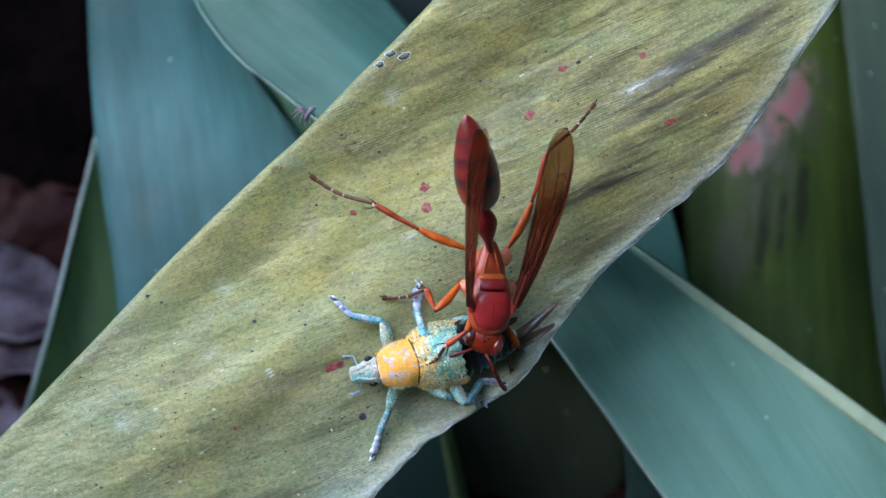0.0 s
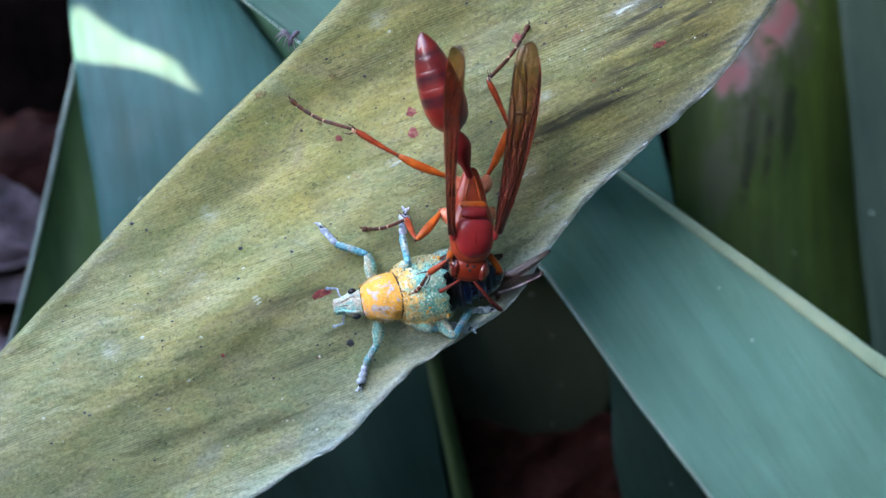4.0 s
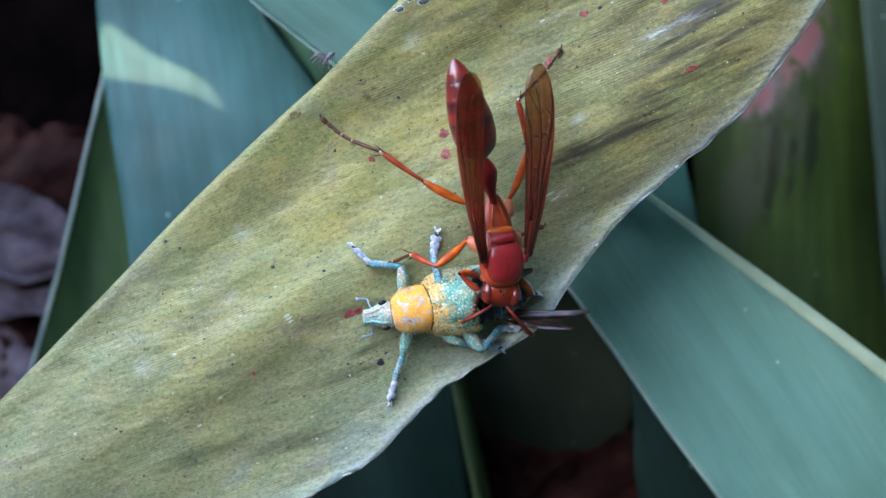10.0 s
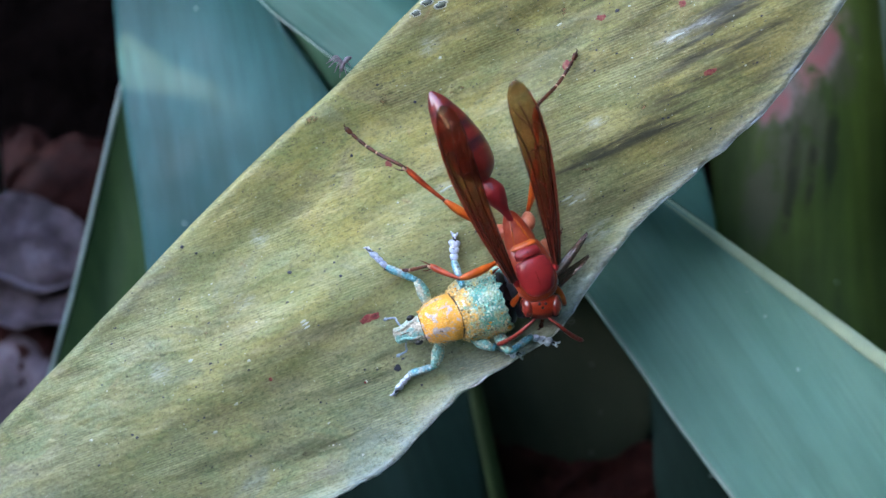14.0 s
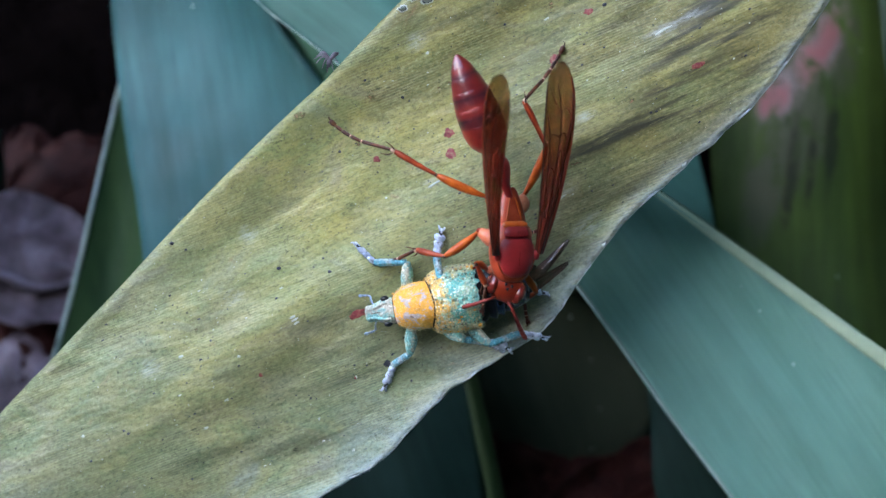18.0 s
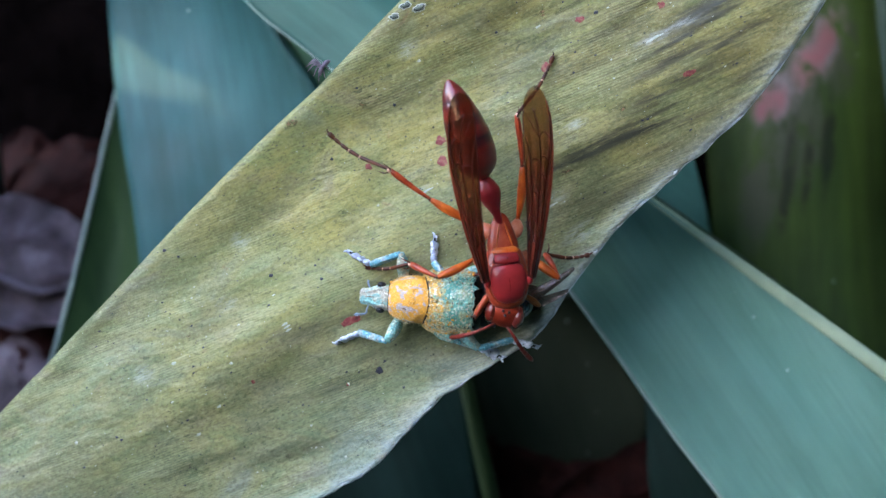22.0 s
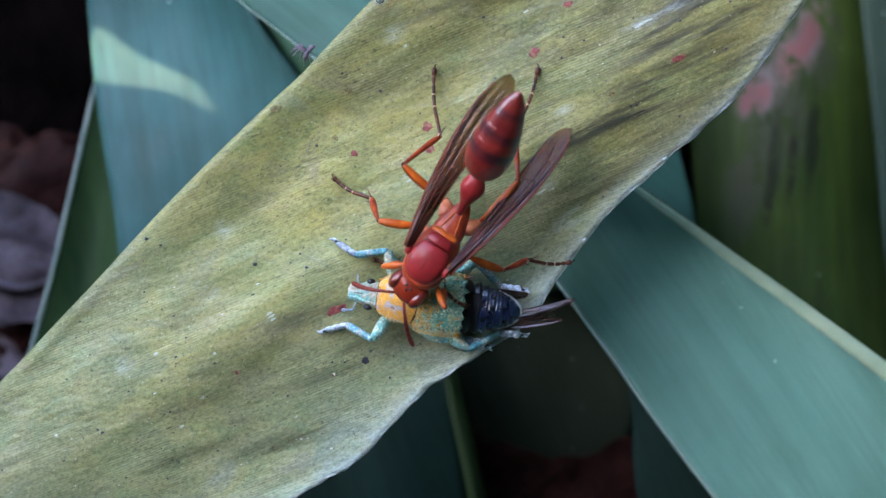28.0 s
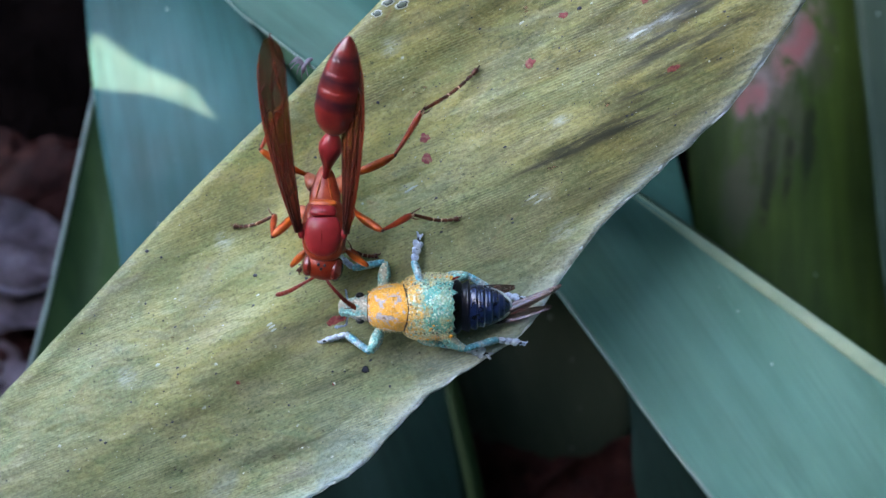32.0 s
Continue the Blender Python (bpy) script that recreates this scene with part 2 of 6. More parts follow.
    for u, v, length, width, turn, depth in ((1058, 238, 6.5, 1.0, 17, 1.0), (1005, 268, 7.5, 0.4, 23, 1.2), (1110, 222, 6.0, 0.4, 21, 1.2), (1190, 60, 8.0, 0.4, 29, 1.1), (1010, 262, 3.0, 1.3, 20, 0.8), (1215, 25, 6.5, 1.2, 28, 1.0), (1152, 153, 6.0, 0.9, 29, 1.0), (1265, 70, 8.0, 1.0, 31, 1.0), (1180, 95, 7.0, 0.8, 28, 0.9), (1290, -15, 7.0, 1.2, 31, 1.0), (1110, 205, 6.0, 0.8, 24, 0.85), (1200, 200, 6.0, 0.8, 28, 0.7), (551, 560, 5.2, 0.9, 20, 0.55), (595, 660, 4.6, 0.8, 18, 0.55), (507, 783, 8.0, 1.4, 17, 0.6),
                                             (350, 800, 7.0, 1.2, 18, 0.4), (700, 470, 4.5, 1.0, 22, 0.4), (880, 120, 6.0, 1.0, 24, 0.35), (1085, 330, 4.0, 1.2, 25, 0.5), (640, 610, 3.0, 0.5, 24, 0.5), (800, 40, 5.0, 0.8, 24, 0.4), (1130, 280, 8.0, 2.6, 22, 0.4), (1240, 130, 8.0, 2.6, 30, 0.42), (1030, 345, 5.0, 2.2, 28, 0.35), (930, 60, 8.0, 2.0, 24, 0.25), (450, 690, 8.0, 2.4, 18, 0.22)):
        colour = n.mix(n.mix(1.0, n.smear(u, v, length, width, turn), n.mix(1.0, ragged, (depth, depth, depth), "MULTIPLY"), "MULTIPLY"), colour, (0.045, 0.045, 0.028))
    chafe = n.ramp(n.noise(n.mapped((0.5, 2.0, 0.5), -24), 1.0, 6, 0.8), (0.42, 0.0), (0.62, 0.55))
    for u, v, length, width, turn in ((1133, 66, 2.2, 0.8, 24), (1180, 42, 2.2, 0.5, 26), (964, 339, 1.9, 0.8, 24), (389, 517, 1.3, 0.9, 20), (237, 645, 1.4, 1.2, 25), (416, 407, 1.2, 1.1, 20), (1000, 210, 1.6, 0.6, 25), (740, 318, 1.0, 0.7, 20), (1010, 395, 2.5, 1.0, 38), (715, 80, 1.5, 1.0, 24)):
        colour = n.mix(n.mix(1.0, n.smear(u, v, length, width, turn), chafe, "MULTIPLY"), colour, (0.50, 0.54, 0.50))
    normal = n.bump(vein, 0.5, 0.00006)
    normal = n.bump(fibre, 0.3, 0.00007, normal)
    normal = n.bump(n.noise(flat, 1.4, 5, 0.65), 0.4, 0.0003, normal)
    normal = n.bump(n.noise(n.mapped((0.12, 0.3, 0.1), -22), 1.0, 3), 0.5, 0.0014, normal)
    rough = n.ramp(n.noise(along, 2.0, 4), (0.3, 0.34), (0.7, 0.56))
    return n.done(colour, normal, rough)


def waxy_leaf(name, deep, light, turn, shine=0.42, gloss=0.5, scars=(), depth=0.0):
    """A smooth waxy leaf with faint lengthwise bands and dust."""
    n = Nodes(name, Specular_IOR_Level=gloss)
    along = n.mapped((0.02, 0.16, 0.1), turn)
    band = n.noise(along, 1.3, 4, 0.6)
    colour = n.ramp(band, (0.3, deep), (0.7, light))
    cloud = n.ramp(n.noise(n.mapped(), 0.05, 3), (0.35, 0.0), (0.7, 0.5))
    colour = n.mix(cloud, colour, tuple(0.62 * c for c in deep))
    veins = n.noise(n.mapped((0.012, 0.7, 0.3), turn), 1.0, 5, 0.7)
    colour = n.mix(n.ramp(veins, (0.36, 0.22), (0.5, 0.0)), colour, tuple(0.55 * c for c in deep))
    colour = n.mix(n.ramp(veins, (0.56, 0.0), (0.74, 0.16)), colour, tuple(1.4 * c for c in light))
    dust = n.ramp(n.cells(n.mapped(), 0.22).outputs["Distance"], (0.03, 0.8), (0.05, 0.0))
    colour = n.mix(dust, colour, (0.45, 0.55, 0.52))
    k, worn = (EYE - depth) / EYE, n.noise(n.mapped((0.32, 0.2, 0.2)), 1.0, 6, 0.72, 0.6)
    for u, v, length, width, lean, tint in scars:
        where = n.mix(1.0, n.smear(784 + (u - 784) * k, 441 + (v - 441) * k, length, width, lean), n.ramp(worn, (0.38, 0.0), (0.64, 1.8)), "MULTIPLY")
        colour = n.mix(n.ramp(where, (0.05, 0.0), (0.75, 0.85)), colour, tint)
    fine = n.noise(n.mapped((0.04, 1.6, 0.6), turn), 1.0, 4, 0.7)
    normal = n.bump(fine, 0.22, 0.0001)
    normal = n.bump(band, 0.3, 0.0006, normal)
    rough = n.ramp(n.noise(n.mapped(), 0.25, 4), (0.3, shine - 0.06), (0.7, shine + 0.12))
    return n.done(colour, normal, rough)


def speckled(name, stops, scale, rough, bump=0.3, metal=0.0, depth=0.00008, gloss=0.3, **values):
    n = Nodes(name, Roughness=rough, Metallic=metal, Specular_IOR_Level=gloss, **values)
    f = n.noise(n.mapped(), scale, 5, 0.6)
    return n.done(n.ramp(f, *stops), n.bump(n.noise(n.mapped(), scale * 4, 4), bump, depth))


def shell(name, dark, light, scale=0.5, rough=0.3, coat=0.4):
    """Polished insect armour with fine pits."""
    n = Nodes(name, Coat_Weight=coat + 0.12, Coat_Roughness=0.08, Specular_IOR_Level=0.16)
    f = n.noise(n.mapped(), scale, 4)
    pits = n.cells(n.mapped(), 7.0).outputs["Distance"]
    normal = n.bump(pits, 0.18, 0.00003)
    normal = n.bump(n.noise(n.mapped(), 2.2, 3), 0.25, 0.00006, normal)
    return n.done(n.ramp(f, (0.3, dark), (0.7, light)), normal, n.ramp(f, (0.3, rough - 0.05), (0.7, rough + 0.15)))


def banded():
    """The gaster: dark red rings over brighter red, across the body's length."""
    n = Nodes("gaster_red", Coat_Weight=0.8, Coat_Roughness=0.16, Specular_IOR_Level=0.3)
    sep = n.node("ShaderNodeSeparateXYZ")
    n.link(n.mapped(), sep.inputs[0])
    f = n.noise(n.mapped(), 0.6, 4)
    wob = n.node("ShaderNodeMath")
    wob.operation = "MULTIPLY_ADD"
    wob.inputs[1].default_value = 0.35
    n.link(f, wob.inputs[0])
    n.link(sep.outputs[0], wob.inputs[2])
    place = n.node("ShaderNodeMapRange", **{"From Min": -13.7, "From Max": -4.5})
    n.link(wob.outputs[0], place.inputs["Value"])
    ring = n.ramp(place.outputs[0], (0.0, 0.2), (0.15, 0.1), (0.21, 0.85), (0.28, 0.2), (0.36, 0.2), (0.41, 0.95), (0.47, 0.55), (0.50, 0.1), (0.57, 0.2), (0.61, 1.0), (0.67, 0.7), (0.71, 0.05), (1.0, 0.0))
    ring = n.mix(1.0, ring, n.ramp(n.noise(n.mapped(), 0.5, 3), (0.3, 0.7), (0.6, 1.0)), "MULTIPLY")
    colour = n.mix(ring, n.ramp(f, (0.3, (0.125, 0.008, 0.007)), (0.7, (0.225, 0.02, 0.012))), (0.018, 0.003, 0.009))
    normal = n.bump(n.noise(n.mapped(), 5.0, 3), 0.2, 0.00003)
    return n.done(colour, n.bump(n.noise(n.mapped((1, 1, 1)), 1.1, 3), 0.2, 0.0001, normal), n.ramp(f, (0.3, 0.3), (0.7, 0.45)))


def membrane(name, tint, body, weight, root):
    """A thin tinted wing skin: part clear, part coloured, with a gloss."""
    n = Nodes(name, Roughness=0.2, Specular_IOR_Level=0.6, Coat_Weight=0.5, Coat_Roughness=0.1)
    clear = n.node("ShaderNodeBsdfTransparent")
    clear.inputs["Color"].default_value = (*tint, 1)
    f = n.noise(n.mapped((0.25, 0.8, 0.5)), 1.0, 4)
    colour = n.ramp(f, (0.3, tuple(0.7 * c for c in body)), (0.7, body))
    ripple = n.bump(n.noise(n.mapped((0.5, 1.2, 1)), 1.0, 3), 0.3, 0.0004)
    n.done(colour, ripple)
    sep = n.node("ShaderNodeSeparateXYZ")
    n.link(n.mapped(), sep.inputs[0])
    share = n.node("ShaderNodeMapRange", **{"From Min": -13.0, "From Max": -2.0, "To Min": weight, "To Max": root})
    n.link(sep.outputs[0], share.inputs["Value"])
    mix = n.node("ShaderNodeMixShader")
    n.link(share.outputs[0], mix.inputs["Fac"])
    n.link(clear.outputs[0], mix.inputs[1])
    n.link(n.bsdf.outputs[0], mix.inputs[2])
    gloss = n.node("ShaderNodeBsdfGlossy", Roughness=0.14)
    edge = n.node("ShaderNodeFresnel", IOR=1.5)
    for node in (gloss, edge):
        n.link(ripple, node.inputs["Normal"])
    skin = n.node("ShaderNodeMixShader")
    n.link(n.ramp(edge.outputs[0], (0.03, 0.015), (0.3, 0.15), (1.0, 0.3)), skin.inputs["Fac"])
    n.link(mix.outputs[0], skin.inputs[1])
    n.link(gloss.outputs[0], skin.inputs[2])
    n.link(skin.outputs[0], n.out.inputs["Surface"])
    return n.mat


def amber_wing():
    """The wasp's wing: olive and clear towards the tip, smoky maroon at the root and along the folded front edge."""
    n = Nodes("amber_wing", Roughness=0.28, Specular_IOR_Level=0.4, Coat_Weight=0.3, Coat_Roughness=0.15)
    clear = n.node("ShaderNodeBsdfTransparent")
    f = n.noise(n.mapped((0.25, 0.8, 0.5)), 1.0, 4)
    ripple = n.bump(n.noise(n.mapped((0.5, 1.2, 1)), 1.0, 3), 0.3, 0.0004)
    sep = n.node("ShaderNodeSeparateXYZ")
    n.link(n.mapped(), sep.inputs[0])
    across = n.node("ShaderNodeAttribute")
    across.attribute_name = "across"
    reach = n.node("ShaderNodeMapRange", **{"From Min": -17.0, "From Max": 0.0})
    n.link(sep.outputs[0], reach.inputs["Value"])
    root = n.ramp(reach.outputs[0], (0.0, 0.20), (0.35, 0.30), (0.62, 0.52), (0.85, 0.72))
    front = n.mix(1.0, n.ramp(across.outputs["Fac"], (0.08, 0.75), (0.24, 0.5), (0.45, 0.0)), n.ramp(reach.outputs[0], (0.03, 0.15), (0.3, 0.85), (0.5, 1.0)), "MULTIPLY")
    share = n.mix(1.0, root, front, "LIGHTEN")
    n.link(n.ramp(reach.outputs[0], (0.1, (0.74, 0.64, 0.46)), (0.45, (0.70, 0.50, 0.32)), (0.9, (0.64, 0.34, 0.18))), clear.inputs["Color"])
    n.done(n.mix(f, (0.07, 0.010, 0.005), (0.16, 0.024, 0.010)), ripple)
    mix = n.node("ShaderNodeMixShader")
    n.link(share, mix.inputs["Fac"])
    n.link(clear.outputs[0], mix.inputs[1])
    n.link(n.bsdf.outputs[0], mix.inputs[2])
    gloss = n.node("ShaderNodeBsdfGlossy", Roughness=0.2)
    edge = n.node("ShaderNodeFresnel", IOR=1.5)
    for node in (gloss, edge):
        n.link(ripple, node.inputs["Normal"])
    skin = n.node("ShaderNodeMixShader")
    n.link(n.ramp(edge.outputs[0], (0.03, 0.012), (0.3, 0.14), (1.0, 0.3)), skin.inputs["Fac"])
    n.link(mix.outputs[0], skin.inputs[1])
    n.link(gloss.outputs[0], skin.inputs[2])
    n.link(skin.outputs[0], n.out.inputs["Surface"])
    return n.mat


def scales(name, first, second, lo, hi, scale=0.7, metal=0.1, sparkle=0.35, stretch=(1, 1, 1)):
    """Weevil armour dusted with tiny scales in two colours; dark shell shows where they are rubbed off."""
    n = Nodes(name, Roughness=0.55, Metallic=metal, Specular_IOR_Level=0.3)
    f = n.noise(n.mapped(stretch), scale, 5, 0.65, 0.4)
    grain = n.cells(n.mapped(), 6.5)
    a = n.mix(n.ramp(f, (lo, 0.0), (hi, 1.0)), first, second)
    tone = n.node("ShaderNodeSeparateColor")
    n.link(grain.outputs["Color"], tone.inputs[0])
    a = n.mix(sparkle, a, n.ramp(tone.outputs[0], (0.0, 0.4), (0.75, 1.1), (1.0, 2.2)), "MULTIPLY")
    worn = n.ramp(n.noise(n.mapped(stretch), 1.5, 5, 0.7), (0.62, 0.0), (0.68, 0.85))
    a = n.mix(worn, a, (0.07, 0.055, 0.035))
    normal = n.bump(grain.outputs["Distance"], 0.5, 0.0001)
    normal = n.bump(f, 0.4, 0.0002, normal)
    return n.done(a, normal)


def pitted():
    """The wing cases: orange powder in front, pale yellow flanks, turquoise scales behind, in lengthwise rows of dark pits."""
    n = Nodes("elytra_scales", Roughness=0.5, Metallic=0.1, Specular_IOR_Level=0.4)
    sep = n.node("ShaderNodeSeparateXYZ")
    n.link(n.mapped(), sep.inputs[0])
    f = n.noise(n.mapped(), 0.75, 5, 0.68, 0.5)
    blur = n.ramp(n.noise(n.mapped(), 1.1, 5, 0.7), (0.3, 0.0), (0.7, 1.0))
    grain = n.cells(n.mapped(), 7.0)
    tone = n.node("ShaderNodeSeparateColor")
    n.link(grain.outputs["Color"], tone.inputs[0])
    front = n.node("ShaderNodeMapRange", **{"From Min": 1.6, "From Max": 5.0})
    n.link(sep.outputs[0], front.inputs["Value"])
    wide = n.node("ShaderNodeMath")
    wide.operation = "ABSOLUTE"
    n.link(sep.outputs[1], wide.inputs[0])
    flank = n.node("ShaderNodeMapRange", **{"From Min": 1.7, "From Max": 2.8})
    n.link(wide.outputs[0], flank.inputs["Value"])
    green = n.ramp(f, (0.36, (0.07, 0.29, 0.25)), (0.50, (0.15, 0.42, 0.32)), (0.60, (0.36, 0.50, 0.31)), (0.70, (0.50, 0.48, 0.24)))
    a = n.mix(n.ramp(n.mix(0.5, front.outputs[0], blur, "MIX"), (0.36, 0.0), (0.56, 0.92)), green, (0.68, 0.36, 0.06))
    a = n.mix(n.ramp(n.mix(0.35, flank.outputs[0], blur, "MIX"), (0.46, 0.0), (0.76, 0.8)), a, (0.50, 0.42, 0.17))
    a = n.mix(n.ramp(tone.outputs[0], (0.80, 0.0), (0.9, 0.65)), a, (0.66, 0.70, 0.56))
    a = n.mix(0.45, a, n.ramp(tone.outputs[1], (0.0, 0.4), (0.7, 1.05), (1.0, 1.8)), "MULTIPLY")
    rows = n.cells(n.mapped((2.7, 2.3, 0.6)), 1.0, random=0.35).outputs["Distance"]
    rubbed = n.ramp(n.noise(n.mapped(), 0.8, 3), (0.36, 0.5), (0.52, 1.0))
    pit = n.mix(1.0, n.ramp(rows, (0.18, 0.95), (0.34, 0.0)), rubbed, "MULTIPLY")
    a = n.mix(pit, a, (0.03, 0.05, 0.045))
    worn = n.ramp(n.noise(n.mapped(), 1.7, 5, 0.72), (0.61, 0.0), (0.66, 0.85))
    a = n.mix(worn, a, (0.045, 0.045, 0.03))
    normal = n.bump(grain.outputs["Distance"], 0.5, 0.0001)
    normal = n.bump(n.ramp(rows, (0.1, 0.0), (0.35, 1.0)), 0.5, 0.0002, normal)
    return n.done(a, normal)


OLD_LEAF = old_leaf()
BLUE_LEAF = waxy_leaf("blue_green_leaf", (0.014, 0.072, 0.066), (0.045, 0.145, 0.148), 80, 0.55, 0.25)
TEAL_LEAF = waxy_leaf("teal_leaf", (0.036, 0.105, 0.08), (0.064, 0.155, 0.122), 38, 0.5, 0.18)
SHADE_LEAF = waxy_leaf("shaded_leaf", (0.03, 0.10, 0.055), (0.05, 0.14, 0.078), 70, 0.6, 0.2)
RIGHT_LEAF = waxy_leaf("grey_green_leaf", (0.115, 0.255, 0.195), (0.19, 0.37, 0.29), 55)
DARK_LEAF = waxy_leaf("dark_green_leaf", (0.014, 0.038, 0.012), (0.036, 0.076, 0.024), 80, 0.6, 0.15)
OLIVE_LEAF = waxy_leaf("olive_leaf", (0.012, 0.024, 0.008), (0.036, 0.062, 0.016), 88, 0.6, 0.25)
PINK, LILAC, GREY, BROWN = (0.235, 0.085, 0.085), (0.19, 0.15, 0.15), (0.055, 0.062, 0.035), (0.012, 0.016, 0.008)
SCARRED_LEAF = waxy_leaf("scarred_olive_leaf", (0.012, 0.028, 0.007), (0.062, 0.105, 0.016), 88, 0.6, 0.25, (
    (1330, 235, 13.0, 4.0, 82, GREY), (1375, 205, 12.0, 3.2, 84, GREY), (1440, 90, 9.0, 3.0, 80, GREY), (1296, 320, 11.0, 3.0, 84, GREY), (1345, 290, 11.0, 1.2, 84, BROWN), (1412, 235, 10.0, 1.2, 86, BROWN), (1375, 285, 8.0, 0.9, 86, BROWN),
    (1384, 106, 5.4, 3.6, 72, LILAC), (1416, 50, 5.8, 3.2, 70, LILAC), (1322, 166, 4.8, 3.8, 65, LILAC),
    (1380, 112, 4.0, 2.5, 70, PINK), (1412, 60, 4.6, 2.0, 65, PINK), (1316, 172, 3.4, 2.5, 60, PINK)), -60)
# dim leaf colours, with the shade among the back leaves painted into them
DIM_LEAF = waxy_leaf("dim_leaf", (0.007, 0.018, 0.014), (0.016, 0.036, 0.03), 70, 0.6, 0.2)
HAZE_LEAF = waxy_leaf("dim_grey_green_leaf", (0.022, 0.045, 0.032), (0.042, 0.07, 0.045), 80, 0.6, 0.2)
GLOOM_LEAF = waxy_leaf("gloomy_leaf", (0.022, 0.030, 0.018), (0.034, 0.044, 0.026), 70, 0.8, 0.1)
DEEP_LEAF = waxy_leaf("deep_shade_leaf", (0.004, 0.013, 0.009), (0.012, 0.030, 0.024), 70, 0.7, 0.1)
MARGIN = speckled("pale_margin", ((0.3, (0.20, 0.28, 0.24)), (0.7, (0.33, 0.42, 0.36))), 0.3, 0.5)
RIDGE = speckled("pale_midrib", ((0.3, (0.27, 0.36, 0.24)), (0.7, (0.42, 0.5, 0.33))), 0.15, 0.45)
FRAY = speckled("frayed_margin", ((0.35, (0.22, 0.26, 0.2)), (0.6, (0.5, 0.56, 0.56)), (0.75, (0.2, 0.17, 0.1))), 0.5, 0.6)


def lesion(name, inner, outer, low, high):
    """A stain that thins out in ragged specks."""
    n = Nodes(name, Roughness=0.5)
    f = n.noise(n.mapped((1.0, 1.6, 1.0), -24), 1.5, 5, 0.7)
    n.link(n.ramp(f, (low, 0.0), (high, 0.85)), n.bsdf.inputs["Alpha"])
    return n.done(n.ramp(n.noise(n.mapped(), 2.5, 4), (0.35, inner), (0.65, outer)), n.bump(f, 0.3, 0.00006))


FAINT_SPOT = lesion("faint_lesion", (0.27, 0.13, 0.07), (0.25, 0.19, 0.08), 0.44, 0.62)
RED_SPOT = speckled("red_lesion", ((0.32, (0.10, 0.022, 0.022)), (0.5, (0.24, 0.05, 0.05)), (0.66, (0.25, 0.15, 0.085))), 2.5, 0.45)
BLACK_SPOT = speckled("black_speck", ((0.3, (0.014, 0.015, 0.022)), (0.7, (0.05, 0.055, 0.075))), 2.0, 0.5)
SCRAPED = speckled("scraped_leaf_tissue", ((0.3, (0.10, 0.13, 0.10)), (0.7, (0.19, 0.21, 0.16))), 2.0, 0.6)
WHITE_SPOT = speckled("pale_scratch", ((0.3, (0.30, 0.34, 0.26)), (0.7, (0.52, 0.55, 0.48))), 2.0, 0.5)
HUSK = speckled("dry_husk", ((0.3, (0.09, 0.07, 0.09)), (0.7, (0.25, 0.22, 0.26))), 2.0, 0.7)
# near-black soil: the deep shade on the ground is put into its colour
SOIL = speckled("shade_dark_soil", ((0.3, (0.0008, 0.0006, 0.0006)), (0.7, (0.003, 0.002, 0.0018))), 0.1, 1.0, 0.8, depth=0.002, gloss=0.0)
# brown kept far darker than dry leaf, with the litter's shade in it
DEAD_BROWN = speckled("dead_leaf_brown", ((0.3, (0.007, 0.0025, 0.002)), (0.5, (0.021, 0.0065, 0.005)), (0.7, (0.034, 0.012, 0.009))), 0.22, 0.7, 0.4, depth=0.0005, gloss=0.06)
DEAD_GREY = speckled("dead_leaf_grey", ((0.3, (0.028, 0.018, 0.020)), (0.5, (0.085, 0.062, 0.072)), (0.7, (0.17, 0.14, 0.165))), 0.2, 0.6, 0.4, depth=0.0005)
CANOPY = waxy_leaf("canopy_leaf", (0.012, 0.03, 0.010), (0.03, 0.06, 0.02), 0, 0.6)
STALK = speckled("stalk_green", ((0.3, (0.05, 0.08, 0.03)), (0.7, (0.10, 0.13, 0.05))), 0.2, 0.6)

WASP_RED = shell("wasp_red", (0.16, 0.010, 0.011), (0.28, 0.020, 0.020), rough=0.36, coat=0.1)
WASP_FACE = shell("wasp_face", (0.15, 0.012, 0.006), (0.27, 0.03, 0.009), coat=0.1)
WASP_ORANGE = shell("wasp_orange", (0.24, 0.024, 0.005), (0.50, 0.105, 0.012), 0.9, coat=0.1)
WASP_SHIN = shell("wasp_shin", (0.15, 0.014, 0.007), (0.34, 0.05, 0.012), 0.9, coat=0.1)
WASP_JOINT = shell("wasp_joint", (0.45, 0.22, 0.13), (0.62, 0.42, 0.30), 1.2, coat=0.1)
WASP_SIDE = shell("wasp_side", (0.18, 0.015, 0.007), (0.36, 0.056, 0.02), 0.8, coat=0.12)
WASP_FEELER = shell("wasp_feeler", (0.10, 0.012, 0.009), (0.19, 0.022, 0.012), 0.8, coat=0.05)
WASP_PINK = shell("wasp_coxa", (0.40, 0.08, 0.03), (0.54, 0.19, 0.1), 1.3, coat=0.1)
WASP_BAND = shell("wasp_band", (0.38, 0.06, 0.01), (0.52, 0.13, 0.02), coat=0.2)
WASP_DUSK = shell("wasp_tarsus", (0.016, 0.007, 0.006), (0.12, 0.035, 0.014), 0.9, coat=0.0)
WASP_EYE = shell("wasp_eye", (0.085, 0.008, 0.006), (0.15, 0.016, 0.009), rough=0.16, coat=0.7)
GASTER = banded()
BLACK_SHELL = shell("black_shell", (0.003, 0.0035, 0.005), (0.010, 0.011, 0.016), rough=0.3, coat=0.3)
